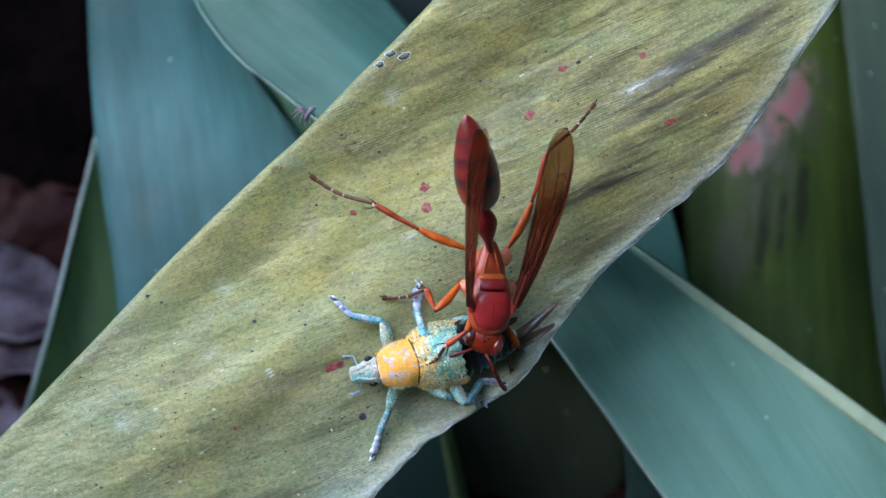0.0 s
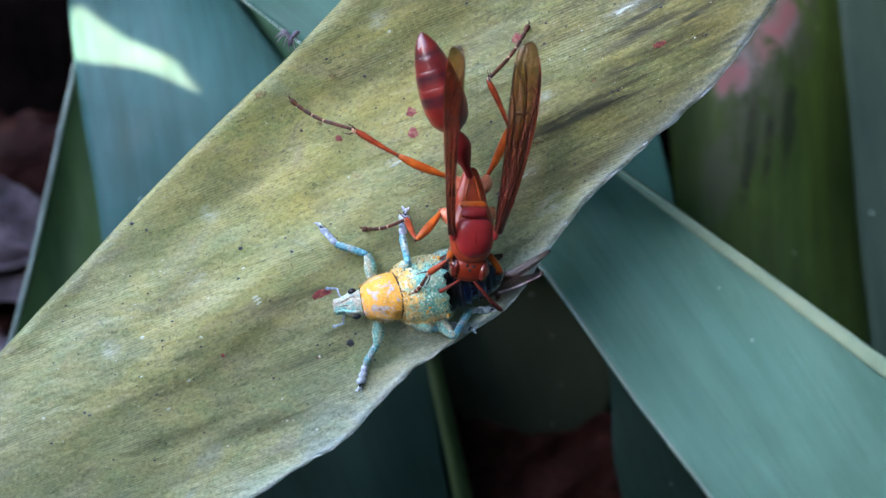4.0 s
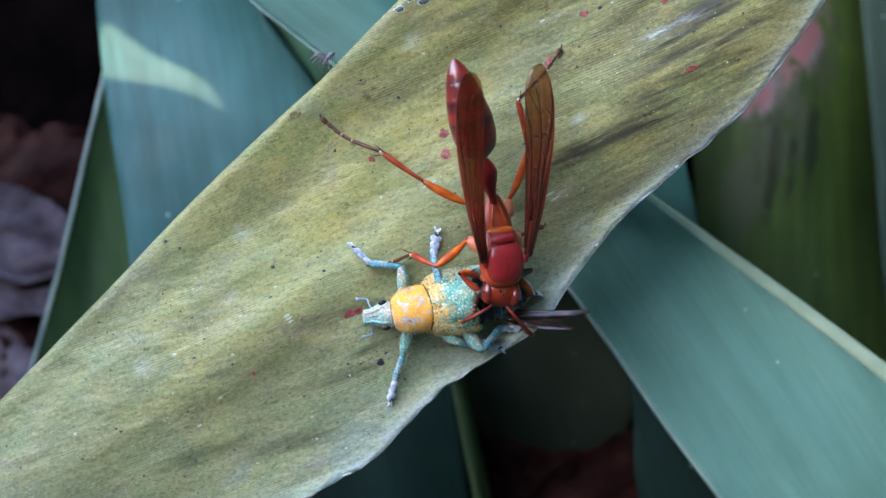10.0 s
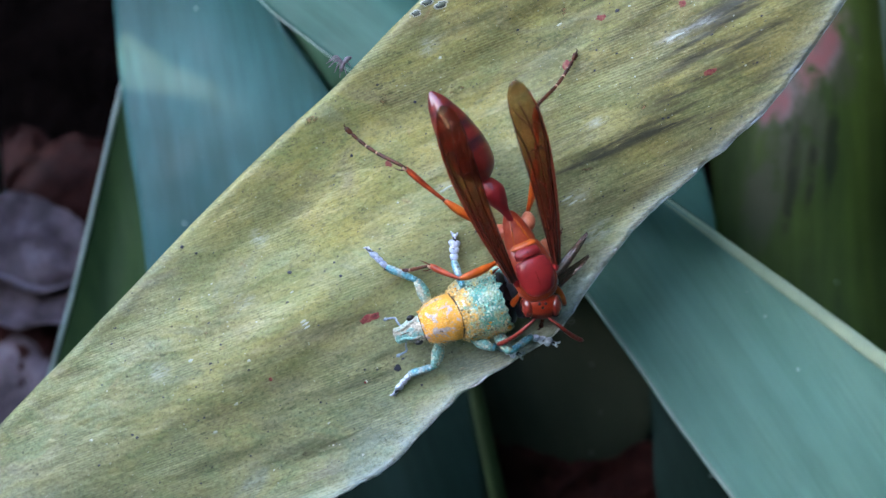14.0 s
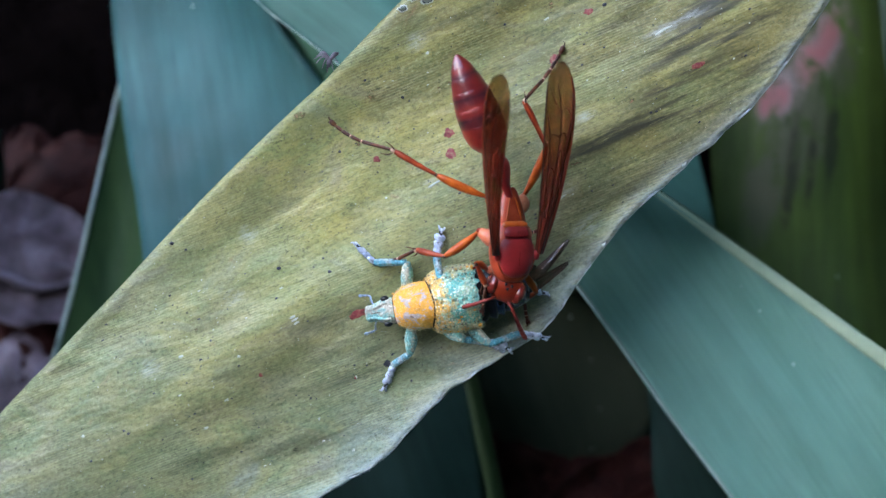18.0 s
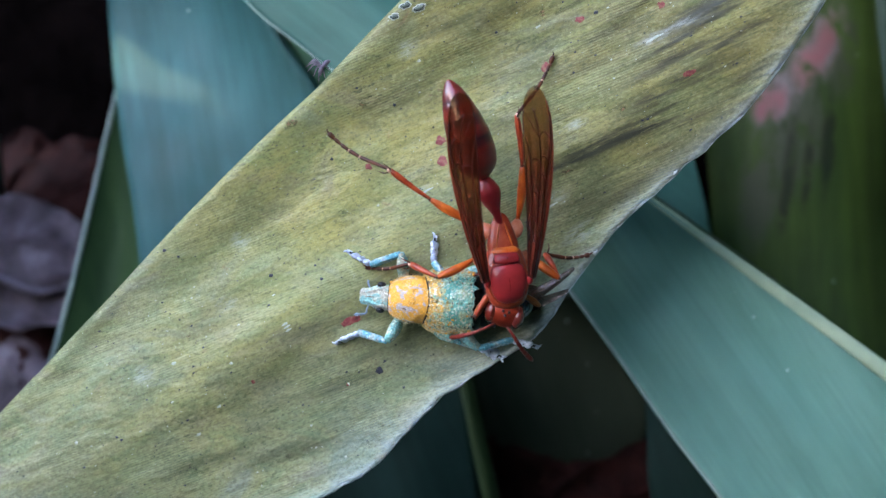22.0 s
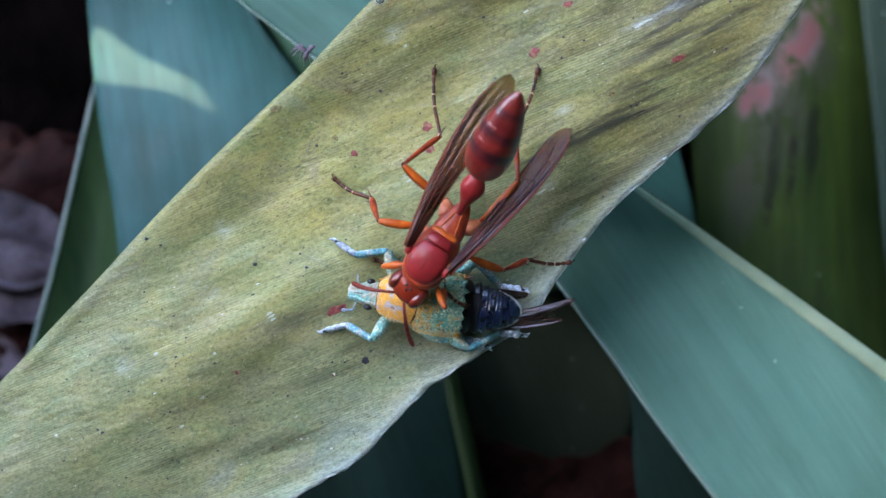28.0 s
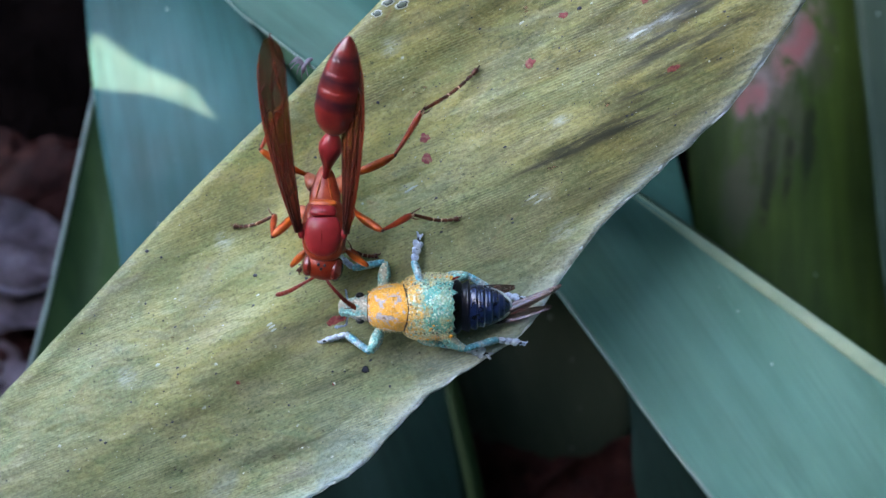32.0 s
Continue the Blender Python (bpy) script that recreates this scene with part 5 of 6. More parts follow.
WASP_LEGS = []
for side in (-1, 1):
    for name, root, hip, f, t, a in (("front", (1.7, 0.8, -1.2), (2.0, 1.55, -1.8), 2.7, 2.4, 2.7), ("middle", (-0.7, 1.1, -1.3), (-1.5, 2.35, -1.8), 3.8, 3.5, 4.6), ("hind", (-3.5, 0.9, -0.8), (-4.5, 1.7, -1.3), 4.9, 4.6, 7.1)):
        root, hip = (root[0], root[1] * side, root[2]), (hip[0], hip[1] * side, hip[2])
        slim = 0.8 if name == "front" else 1.0
        coxa = put("coxa", *tube(curve([root, [0.5 * (p + q) + 0.12 for p, q in zip(root, hip)], hip], 14), [0.72 * slim, 0.78 * slim, 0.66 * slim, 0.36 * slim], 14), WASP_PINK, wasp, "pinkish orange hip joint")
        put("trochanter", *ball(hip, (0.3 * slim, 0.3 * slim, 0.28), 12, 8), WASP_FACE, coxa)
        femur = limb("femur", f, [0.17 * slim, 0.24 * slim, 0.36 * slim, 0.41 * slim, 0.4 * slim, 0.34 * slim, 0.2], WASP_ORANGE, wasp, "orange upper leg", 0.14, 12)
        tibia = limb("tibia", t, [0.15, 0.2, 0.26, 0.31, 0.33, 0.2] if name != "hind" else [0.15, 0.19, 0.23, 0.28, 0.3, 0.18], WASP_SHIN, wasp, "reddish orange lower leg", 0.06)
        put("knee", *ball((0.05, 0, 0.06), (0.2, 0.17, 0.15), 10, 7), WASP_DUSK, tibia)
        put("ankle", *ball((t - 0.1, 0, 0.1), (0.28, 0.23, 0.2), 10, 7), WASP_JOINT, tibia, "pale cream leg joint")
        for d in (0.22, -0.22):
            put("spur", *tube(curve([(t - 0.15, d, 0.1), (t + 0.25, d * 2.4, 0.3), (t + 0.8, d * 3.0, 0.4)], 6), [0.08, 0.06, 0.02], 6), WASP_DUSK, tibia)
        WASP_LEGS.append((side, name, hip, (f, t, a), femur, tibia, wasp_foot(a, wasp, side)))

# ---- the weevil ----
weevil = new("weevil")
tagged(weevil, "dead orange and turquoise scaled weevil with its black abdomen laid bare", "weevil")
for s in (-1, 1):
    st = curve([(4.9, 1.6, 3.5), (4.55, 2.35, 4.2), (3.6, 2.85, 4.7), (2.4, 3.0, 4.8), (1.2, 2.95, 4.7), (0.4, 2.85, 4.45), (0.0, 2.78, 4.3)], 40)
    n, m = 40, 20
    top = np.empty((n, m, 3))
    for i in range(n):
        x, w, h = st[i]
        for j in range(m):
            a = math.pi / 2 * (1.03 - 1.38 * j / (m - 1))
            r = 1 + 0.014 * math.sin(11 * a) + 0.012 * noise.noise((x * 2, j * 0.5, s))
            torn = 0.42 * noise.noise((j * 0.9, s * 5.0, 2)) + 0.2 * noise.noise((j * 2.7, s * 5.0, 7)) if i > n - 4 else 0
            top[i, j] = (x + torn * (i - n + 4) / 3, s * w * math.cos(a) * r, 1.6 + (h - 1.6) * math.sin(a) * r if a > 0 else 1.6 + 1.5 * math.sin(a))
    put("wing_case", *sheet(top, 0.16), ELYTRA, weevil, "torn wing case with turquoise scales and orange powder")
verts, faces = loft([(4.75, 1.5, 1.5, 1.3, 2.4), (4.55, 2.05, 2.0, 1.5, 2.4), (5.4, 2.16, 2.15, 1.6, 2.35), (6.5, 2.0, 1.95, 1.5, 2.25), (7.4, 1.6, 1.5, 1.3, 2.1), (7.85, 1.25, 1.1, 1.0, 2.0)], 36, 7, 0.07)
verts = [(x - 0.5 * max(0, 1 - (y / 2.1) ** 2) * max(0, min(1, (6.4 - x) / 1.8)), y, z) for x, y, z in verts]
shield = put("pronotum", verts, faces, ORANGE_SCALE, weevil, "bright orange powdered neck shield with grey rubbed streaks")
put("seam", *tube([(4.55 - 0.5 * (1 - math.cos(w) ** 2 * 1.05), 2.14 * math.cos(w), 2.4 + 2.1 * math.sin(w)) for w in np.linspace(0.05, math.pi - 0.05, 34)], [0.05, 0.085, 0.06, 0.085, 0.05], 6), SEAM, shield, "dark crack behind the neck shield")
put("underside", *loft([(7.2, 1.2, 0.9, 0.9, 1.5), (5.2, 1.95, 1.2, 1.1, 1.6), (2.5, 2.5, 1.2, 1.2, 1.7), (0.5, 2.4, 1.1, 1.2, 1.8), (-0.3, 2.0, 1.0, 1.0, 1.9)], 24), PALE_SCALE, weevil, "pale scaled underside")
snout = put("head", *loft([(7.6, 1.1, 0.9, 0.9, 1.95), (8.1, 1.2, 0.98, 0.9, 1.95), (8.7, 1.16, 0.9, 0.85, 1.85), (9.3, 0.92, 0.72, 0.7, 1.68), (9.9, 0.76, 0.55, 0.55, 1.42), (10.4, 0.74, 0.42, 0.5, 1.15), (10.62, 0.45, 0.2, 0.3, 1.0)], 28, 6, 0.08), HEAD_SCALE, weevil, "pale green scaled head with short blunt snout")
put("head_collar", *tube([(7.8, 1.28 * math.cos(w), 2.0 + 1.12 * math.sin(w)) for w in np.linspace(0, math.pi, 22)], [0.06], 6), SEAM, snout, "dark line behind the head")
put("snout_groove", *tube(curve([(8.4, 0, 2.84), (9.2, 0, 2.42), (10.0, 0, 1.93)], 12), [0.03, 0.07, 0.03], 6), SEAM, snout)
for s in (-1, 1):
    put("brow", *tube(curve([(8.2, 0.72 * s, 2.7), (8.8, 0.7 * s, 2.5), (9.6, 0.45 * s, 2.15), (10.3, 0.4 * s, 1.55)], 12), [0.1, 0.16, 0.14, 0.08], 8), HEAD_SCALE, snout)
    put("eye", *ball((8.55, 1.15 * s, 2.1), (0.42, 0.3, 0.42)), BLACK_SHELL, snout, "shiny black eye")
    put("snout_tip", *ball((10.45, 0.42 * s, 1.05), (0.18, 0.2, 0.16), 8, 6), BLACK_SHELL, snout)
    line = curve([(9.7, 0.7 * s, 1.2), (9.9, 1.2 * s, 0.9), (10.0, 1.6 * s, 0.6), (10.6, 1.75 * s, 0.4), (11.1, 1.8 * s, 0.3)], 46)
    thick = np.interp(np.linspace(0, 1, 46), (0, 0.4, 0.45, 0.8, 0.9, 1), (0.08, 0.1, 0.09, 0.12, 0.2, 0.06))
    put("antenna", *tube(line, [r * (0.65 if k > 20 and k % 4 == 0 else 1) for k, r in enumerate(thick)], 8), ANTENNA_SCALE, snout, "blue-grey elbowed antenna")
belly = curve([(1.0, 2.3, 1.4, 1.3, 1.9), (-0.4, 2.3, 1.25, 1.3, 1.85), (-1.2, 2.2, 1.35, 1.2, 1.85), (-2.0, 2.05, 1.55, 1.2, 1.8), (-3.2, 1.65, 1.3, 1.0, 1.65), (-4.3, 1.15, 0.92, 0.8, 1.45), (-5.1, 0.4, 0.35, 0.35, 1.3)], 140)
cuts = (1.0, -0.7, -1.45, -2.15, -2.85, -3.5, -4.1, -4.6, -5.1)
# first two rings are black: the cavity's shadow put into their colour
for n, (x0, x1) in enumerate(zip(cuts, cuts[1:])):
    st = [belly[np.argmin(abs(belly[:, 0] - x))] * (1, k, k, k, 1) for x, k in zip(np.linspace(x0 + 0.1, x1 - 0.08, 5), (0.88, 0.96, 1.0, 1.05, 0.86))]
    put("abdomen_ring", *loft([tuple(q) for q in st], 28, 4, 0.07, n), BLUE_SHELL if n > 1 else BLACK_SHELL, weevil, "glossy blue-black bare abdomen ring")
put("torn_rim", *tube(curve([(-3.0, -1.8, 1.5), (-4.5, -1.1, 1.35), (-5.25, 0, 1.2), (-4.5, 1.1, 1.35), (-3.0, 1.8, 1.5)], 26), [0.03, 0.1, 0.16, 0.1, 0.03], 6), FRAY, weevil, "pale rim of the abdomen")
put("shred", *tube(curve([(0.1, -2.5, 3.1), (-0.3, -2.7, 3.4), (-0.6, -2.75, 3.6)], 8), [0.12, 0.1, 0.03], 6), WASP_EYE, weevil, "dark red torn shred")
put("crumb", *ball((0.35, 2.62, 3.0), (0.2, 0.18, 0.16), 10, 7), ORANGE_SCALE, weevil, "orange powder crumb")


def crumpled_wing(side, reach, spread, seed, rest=1.2):
    """A hind wing drawn out past the abdomen in long soft pleats."""
    top = np.empty((30, 16, 3))
    for i in range(30):
        for j in range(16):
            s, f = i / 29, j / 15
            w = 0.25 + 1.15 * math.sin(math.pi * min(1, s * 0.75 + 0.08)) * (1 - s) ** 0.4
            y = side * rest + spread * s ** 1.6 + (f - 0.5) * w
            top[i, j] = (-1.0 - reach * s, y, 1.3 - 0.9 * s + 1.2 * s * s + 0.06 * math.sin(11 * f + seed + 2 * s) * (1 - 0.5 * s) + 0.25 * math.sin(3 * f + seed))
    ob = put("hind_wing", *sheet(top, 0.03), CLEAR_WING, weevil, "crumpled smoky membrane wing")
    for j in (0, 4, 10, 15):
        put("wing_vein", *tube(top[:, j] + (0, 0, 0.01), [0.04, 0.015], 5, 0.7), WING_VEIN, ob)
    return ob


LOOSE_WINGS = [crumpled_wing(1, 8.8, -3.0, 0.0), crumpled_wing(1, 7.8, -1.9, 2.2)]
crumpled_wing(-1, 4.6, -0.5, 1.4)


def weevil_foot(parent):
    """Three two-lobed pads on a dark stem, and a claw joint."""
    ob = put("tarsus", *tube([(0, 0, 0.06), (2.3, 0, 0.04)], [0.18], 8), BLACK_SHELL, parent, "dark foot with pale blue-grey lobed pads")
    for x, wide, long in ((0.38, 0.44, 0.46), (0.98, 0.52, 0.46), (1.58, 0.62, 0.46)):
        verts, faces = ball((x, 0, 0.03), (long * 0.95, wide * 0.95, 0.28), 18, 9)
        put("pad", [(p + 0.42 * abs(q) - 0.06, q * (1.0 if p < x + 0.1 else 0.92), r) for p, q, r in verts], faces, FOOT_SCALE, ob)
    put("claw_joint", *ball((2.2, 0, 0.03), (0.42, 0.17, 0.2), 10, 7), FOOT_SCALE, ob)
    for s in (-1, 1):
        put("claw", *tube(curve([(2.35, 0.1 * s, 0), (2.65, 0.28 * s, 0.06), (2.8, 0.32 * s, -0.12)], 6), [0.12, 0.1, 0.04], 6), FOOT_SCALE, ob)
    return ob


WEEVIL_LEGS = []
for side in (-1, 1):
    for name, hip, f, t, a in (("front", (6.7, 1.5, 1.2), 2.8, 3.0, 2.5), ("middle", (4.0, 2.2, 1.2), 2.7, 3.0, 2.5), ("hind", (1.6, 2.2, 1.2), 3.0, 3.5, 2.5)):
        hip = (hip[0], hip[1] * side, hip[2])
        femur = limb("femur", f, [0.3, 0.5, 0.62, 0.5, 0.32], PALE_SCALE, weevil, "pale green scaled thigh", 0.12, 12)
        tibia = limb("tibia", t, [0.27, 0.33, 0.34, 0.38, 0.3], LEG_SCALE, weevil, "turquoise scaled shin", 0.0, 12)
        WEEVIL_LEGS.append((side, name, hip, (f, t, a), femur, tibia, weevil_foot(weevil)))


# clotted orange powder over the neck shield and along the flanks
rng = random.Random(31)
verts, faces = [], []
for n in range(430):
    x, a = rng.choice((rng.uniform(4.3, 7.7), rng.uniform(0.2, 7.4))), rng.uniform(-0.2, math.pi + 0.2)
    if x < 3.6 and 0.5 < a < math.pi - 0.5 and rng.random() < 0.8:
        continue
    w = np.interp(x, (0.2, 2.4, 4.0, 4.6, 5.4, 6.6, 7.6), (2.85, 3.0, 2.7, 2.1, 2.14, 2.0, 1.5))
    up = np.interp(x, (0.2, 2.4, 4.0, 4.6, 5.4, 6.6, 7.6), (4.45, 4.8, 4.6, 4.35, 4.45, 4.1, 3.4)) - 1.9
    r = rng.uniform(0.05, 0.13)
    v, f = ball((x, w * math.cos(a) * 0.995, 1.9 + up * math.sin(a) * 0.995), (r * rng.uniform(0.8, 1.6), r, r * 0.8), 6, 4)
    faces += [tuple(k + len(verts) for k in q) for q in f]
    verts += v
tagged(put("powder", verts, faces, ORANGE_SCALE, weevil, "clotted orange powder"), kind="stuff")

# pale bristles over the neck shield and wing cases
rng = random.Random(21)
verts, faces = [], []
for n in range(1300):
    x, a = rng.uniform(0.2, 7.6), rng.uniform(-0.25, math.pi + 0.25)
    w = np.interp(x, (0.2, 2.4, 4.0, 4.6, 5.4, 6.6, 7.6), (2.85, 3.0, 2.7, 2.1, 2.14, 2.0, 1.5))
    up = np.interp(x, (0.2, 2.4, 4.0, 4.6, 5.4, 6.6, 7.6), (4.45, 4.8, 4.6, 4.35, 4.45, 4.1, 3.4)) - 1.9
    out = np.array((rng.uniform(-0.5, 0.1), math.cos(a), math.sin(a)))
    root, tip = np.array((x, w * math.cos(a) * 0.98, 1.9 + up * math.sin(a) * 0.98)), rng.uniform(0.15, 0.38)
    v, f = tube([root, root + out * tip], [0.022, 0.006], 3)
    faces += [tuple(k + len(verts) for k in q) for q in f]
    verts += v
tagged(put("bristles", verts, faces, BRISTLE, weevil, "short pale bristles", smooth=False), kind="stuff")


# ---- what moves ----
WASP_ROWS = [
    (0, mm(5.17, 0.44, 5.6, -10, 5, -91.3)), (1, mm(4.70, 0.57, 5.6, -10, 5, -87.5)), (2, mm(4.78, 0.41, 5.6, -10, 5, -98.3)), (3, mm(4.65, 0.26, 5.6, -10, 5, -92.6)), (3.5, mm(4.64, 0.30, 5.6, -10, 5, -91.6)),
    (5.5, mm(4.61, 0.23, 5.6, -16, 5, -85.0)), (6, mm(4.47, 0.50, 5.6, -16, 5, -86.4)), (6.5, mm(4.31, 0.60, 5.6, -16, 5, -86.9)), (7, mm(4.25, 0.60, 5.6, -16, 5, -86.9)), (7.5, mm(4.45, 0.64, 5.6, -15, 5, -88.9)),
    (8, mm(4.29, 0.72, 5.6, -15, 5, -83.4)), (8.5, mm(4.36, 0.55, 5.6, -15, 5, -84.4)), (9, mm(4.35, 0.58, 5.6, -15, 5, -86.5)), (9.5, mm(4.26, 0.47, 5.6, -15, 5, -85.0)), (10, mm(4.35, -0.07, 5.6, -15, 5, -83.1)),
    (10.5, mm(4.83, -0.56, 5.6, -14, 5, -86.1)), (11, mm(4.79, -0.52, 5.6, -14, 5, -84.3)), (11.5, mm(5.00, -0.71, 5.6, -14, 5, -86.6)), (12, mm(4.73, -0.26, 5.6, -14, 5, -87.2)), (12.5, mm(4.79, 0.77, 5.6, -9, 5, -77.3)),
    (13, mm(4.62, 0.45, 5.6, -4, 5, -81.8)), (13.5, mm(5.09, -0.89, 5.6, -5, 5, -74.8)), (14, mm(5.50, -0.91, 5.6, -5, 5, -67.8)), (14.5, mm(5.19, -1.15, 5.6, -6, 5, -71.8)), (16.5, mm(5.18, 0.57, 5.6, -24, 5, -89.5)),
    (17, mm(5.21, 0.66, 5.6, -23, 5, -92.0)), (17.5, mm(5.02, 0.76, 5.6, -22, 5, -91.9)), (18, mm(4.90, 0.35, 5.6, -22, 5, -89.8)), (18.5, mm(4.79, 0.36, 5.6, -21, 5, -92.3)), (19, mm(4.54, 0.56, 5.6, -20, 5, -88.5)),
    (19.5, mm(4.59, -0.02, 5.6, -18, 5, -87.9)), (20, mm(4.81, -0.80, 5.6, -16, 5, -85.3)), (20.5, mm(4.81, -0.93, 5.6, -14, 5, -83.3)), (21, mm(4.26, -1.01, 5.6, -12, 5, -85.8)), (21.5, mm(4.85, -1.42, 5.6, -10, 5, -87.7)),
    (22, mm(5.16, -1.23, 5.6, -9, 5, -85.1)), (22.5, mm(5.43, -1.42, 5.6, -8, 5, -86.0)), (23, mm(5.62, -0.93, 5.6, -6, 5, -76.6)), (23.5, mm(5.23, 0.24, 5.6, -6, 5, -62.9)), (24, mm(6.64, 0.18, 5.6, -7, 5, -55.8)),
    (24.5, mm(7.17, 0.13, 5.6, -8, 5, -57.1)), (25, mm(7.63, 0.74, 5.6, -8, 5, -72.1)), (25.5, mm(7.21, -1.06, 5.6, -10, 5, -88.3)), (27.5, mm(1.05, -0.63, 7.6, 0, 5, -122.3)), (28, mm(-0.18, -0.72, 7.6, 4, 5, -123.6)),
    (28.5, mm(-1.75, 1.04, 7.6, 15, 5, -125.8)), (29, mm(-4.33, 0.94, 7.4, 26, 5, -123.1)), (29.5, mm(-2.60, 2.34, 7.2, 30, 5, -123.1)), (30, mm(-2.53, 4.48, 6.7, 34, 5, -138.6)), (30.5, mm(-5.48, 4.03, 6.1, 26, 5, -131.9)),
    (31, mm(-11.12, 6.57, 5.6, 14, 5, -155.7)), (31.5, mm(-9.77, 4.42, 5.5, 8, 5, -103.2)), (32, mm(-9.61, 2.89, 5.4, 0, 5, -92.3)),
]
HEAD_ROWS = [
    (0, mm(2.6, 0, -0.3, 6, 14, -20)), (1, mm(2.6, 0, -0.3, 6, 14, -14)), (2, mm(2.6, 0, -0.3, 6, 14, 13)), (3, mm(2.6, 0, -0.3, 6, 14, -10)), (3.5, mm(2.6, 0, -0.3, 6, 14, -9)),
    (5.5, mm(2.6, 0, -0.3, 10, 14, -4)), (6, mm(2.6, 0, -0.3, 10, 14, -3)), (6.5, mm(2.6, 0, -0.3, 9, 14, -3)), (7, mm(2.6, 0, -0.3, 9, 14, -4)), (7.5, mm(2.6, 0, -0.3, 9, 14, -5)),
    (8, mm(2.6, 0, -0.3, 9, 14, -5)), (8.5, mm(2.6, 0, -0.3, 9, 14, -6)), (9, mm(2.6, 0, -0.3, 9, 14, -7)), (9.5, mm(2.6, 0, -0.3, 9, 14, -10)), (10, mm(2.6, 0, -0.3, 9, 14, -13)),
    (10.5, mm(2.6, 0, -0.3, 9, 14, -16)), (11, mm(2.6, 0, -0.3, 9, 14, -19)), (11.5, mm(2.6, 0, -0.3, 8, 14, -20)), (12, mm(2.6, 0, -0.3, 8, 14, -20)), (12.5, mm(2.6, 0, -0.3, 5, 14, -9)),
    (13, mm(2.6, 0, -0.3, 2, 14, 7)), (13.5, mm(2.6, 0, -0.3, 3, 14, -6)), (14, mm(2.6, 0, -0.3, 3, 14, -19)), (14.5, mm(2.6, 0, -0.3, 4, 14, -20)), (16.5, mm(2.6, 0, -0.3, 14, 14, -20)),
    (17, mm(2.6, 0, -0.3, 14, 14, -20)), (17.5, mm(2.6, 0, -0.3, 13, 14, -20)), (18, mm(2.6, 0, -0.3, 13, 14, -20)), (18.5, mm(2.6, 0, -0.3, 12, 14, -20)), (19, mm(2.6, 0, -0.3, 12, 14, -20)),
    (19.5, mm(2.6, 0, -0.3, 11, 14, -12)), (20, mm(2.6, 0, -0.3, 10, 14, 3)), (20.5, mm(2.6, 0, -0.3, 8, 14, -2)), (21, mm(2.6, 0, -0.3, 7, 14, -7)), (21.5, mm(2.6, 0, -0.3, 6, 14, -15)),
    (22, mm(2.6, 0, -0.3, 5, 14, -20)), (22.5, mm(2.6, 0, -0.3, 4, 14, -20)), (23, mm(2.6, 0, -0.3, 4, 14, -20)), (23.5, mm(2.6, 0, -0.3, 4, 14, -18)), (24, mm(2.6, 0, -0.3, 4, 14, -0)),
    (24.5, mm(2.6, 0, -0.3, 4, 14, 4)), (25, mm(2.6, 0, -0.3, 5, 14, 9)), (25.5, mm(2.6, 0, -0.3, 6, 14, -20)), (27.5, mm(2.6, 0, -0.3, -0, 14, -13)), (28, mm(2.6, 0, -0.3, -2, 14, -13)),
    (28.5, mm(2.6, 0, -0.3, -9, 14, -10)), (29, mm(2.6, 0, -0.3, -16, 14, -3)), (29.5, mm(2.6, 0, -0.3, -18, 14, -14)), (30, mm(2.6, 0, -0.3, -20, 14, -5)), (30.5, mm(2.6, 0, -0.3, -15, 14, 10)),
    (31, mm(2.6, 0, -0.3, -8, 14, -4)), (31.5, mm(2.6, 0, -0.3, -5, 14, -0)), (32, mm(2.6, 0, -0.3, -0, 14, -9)),
]
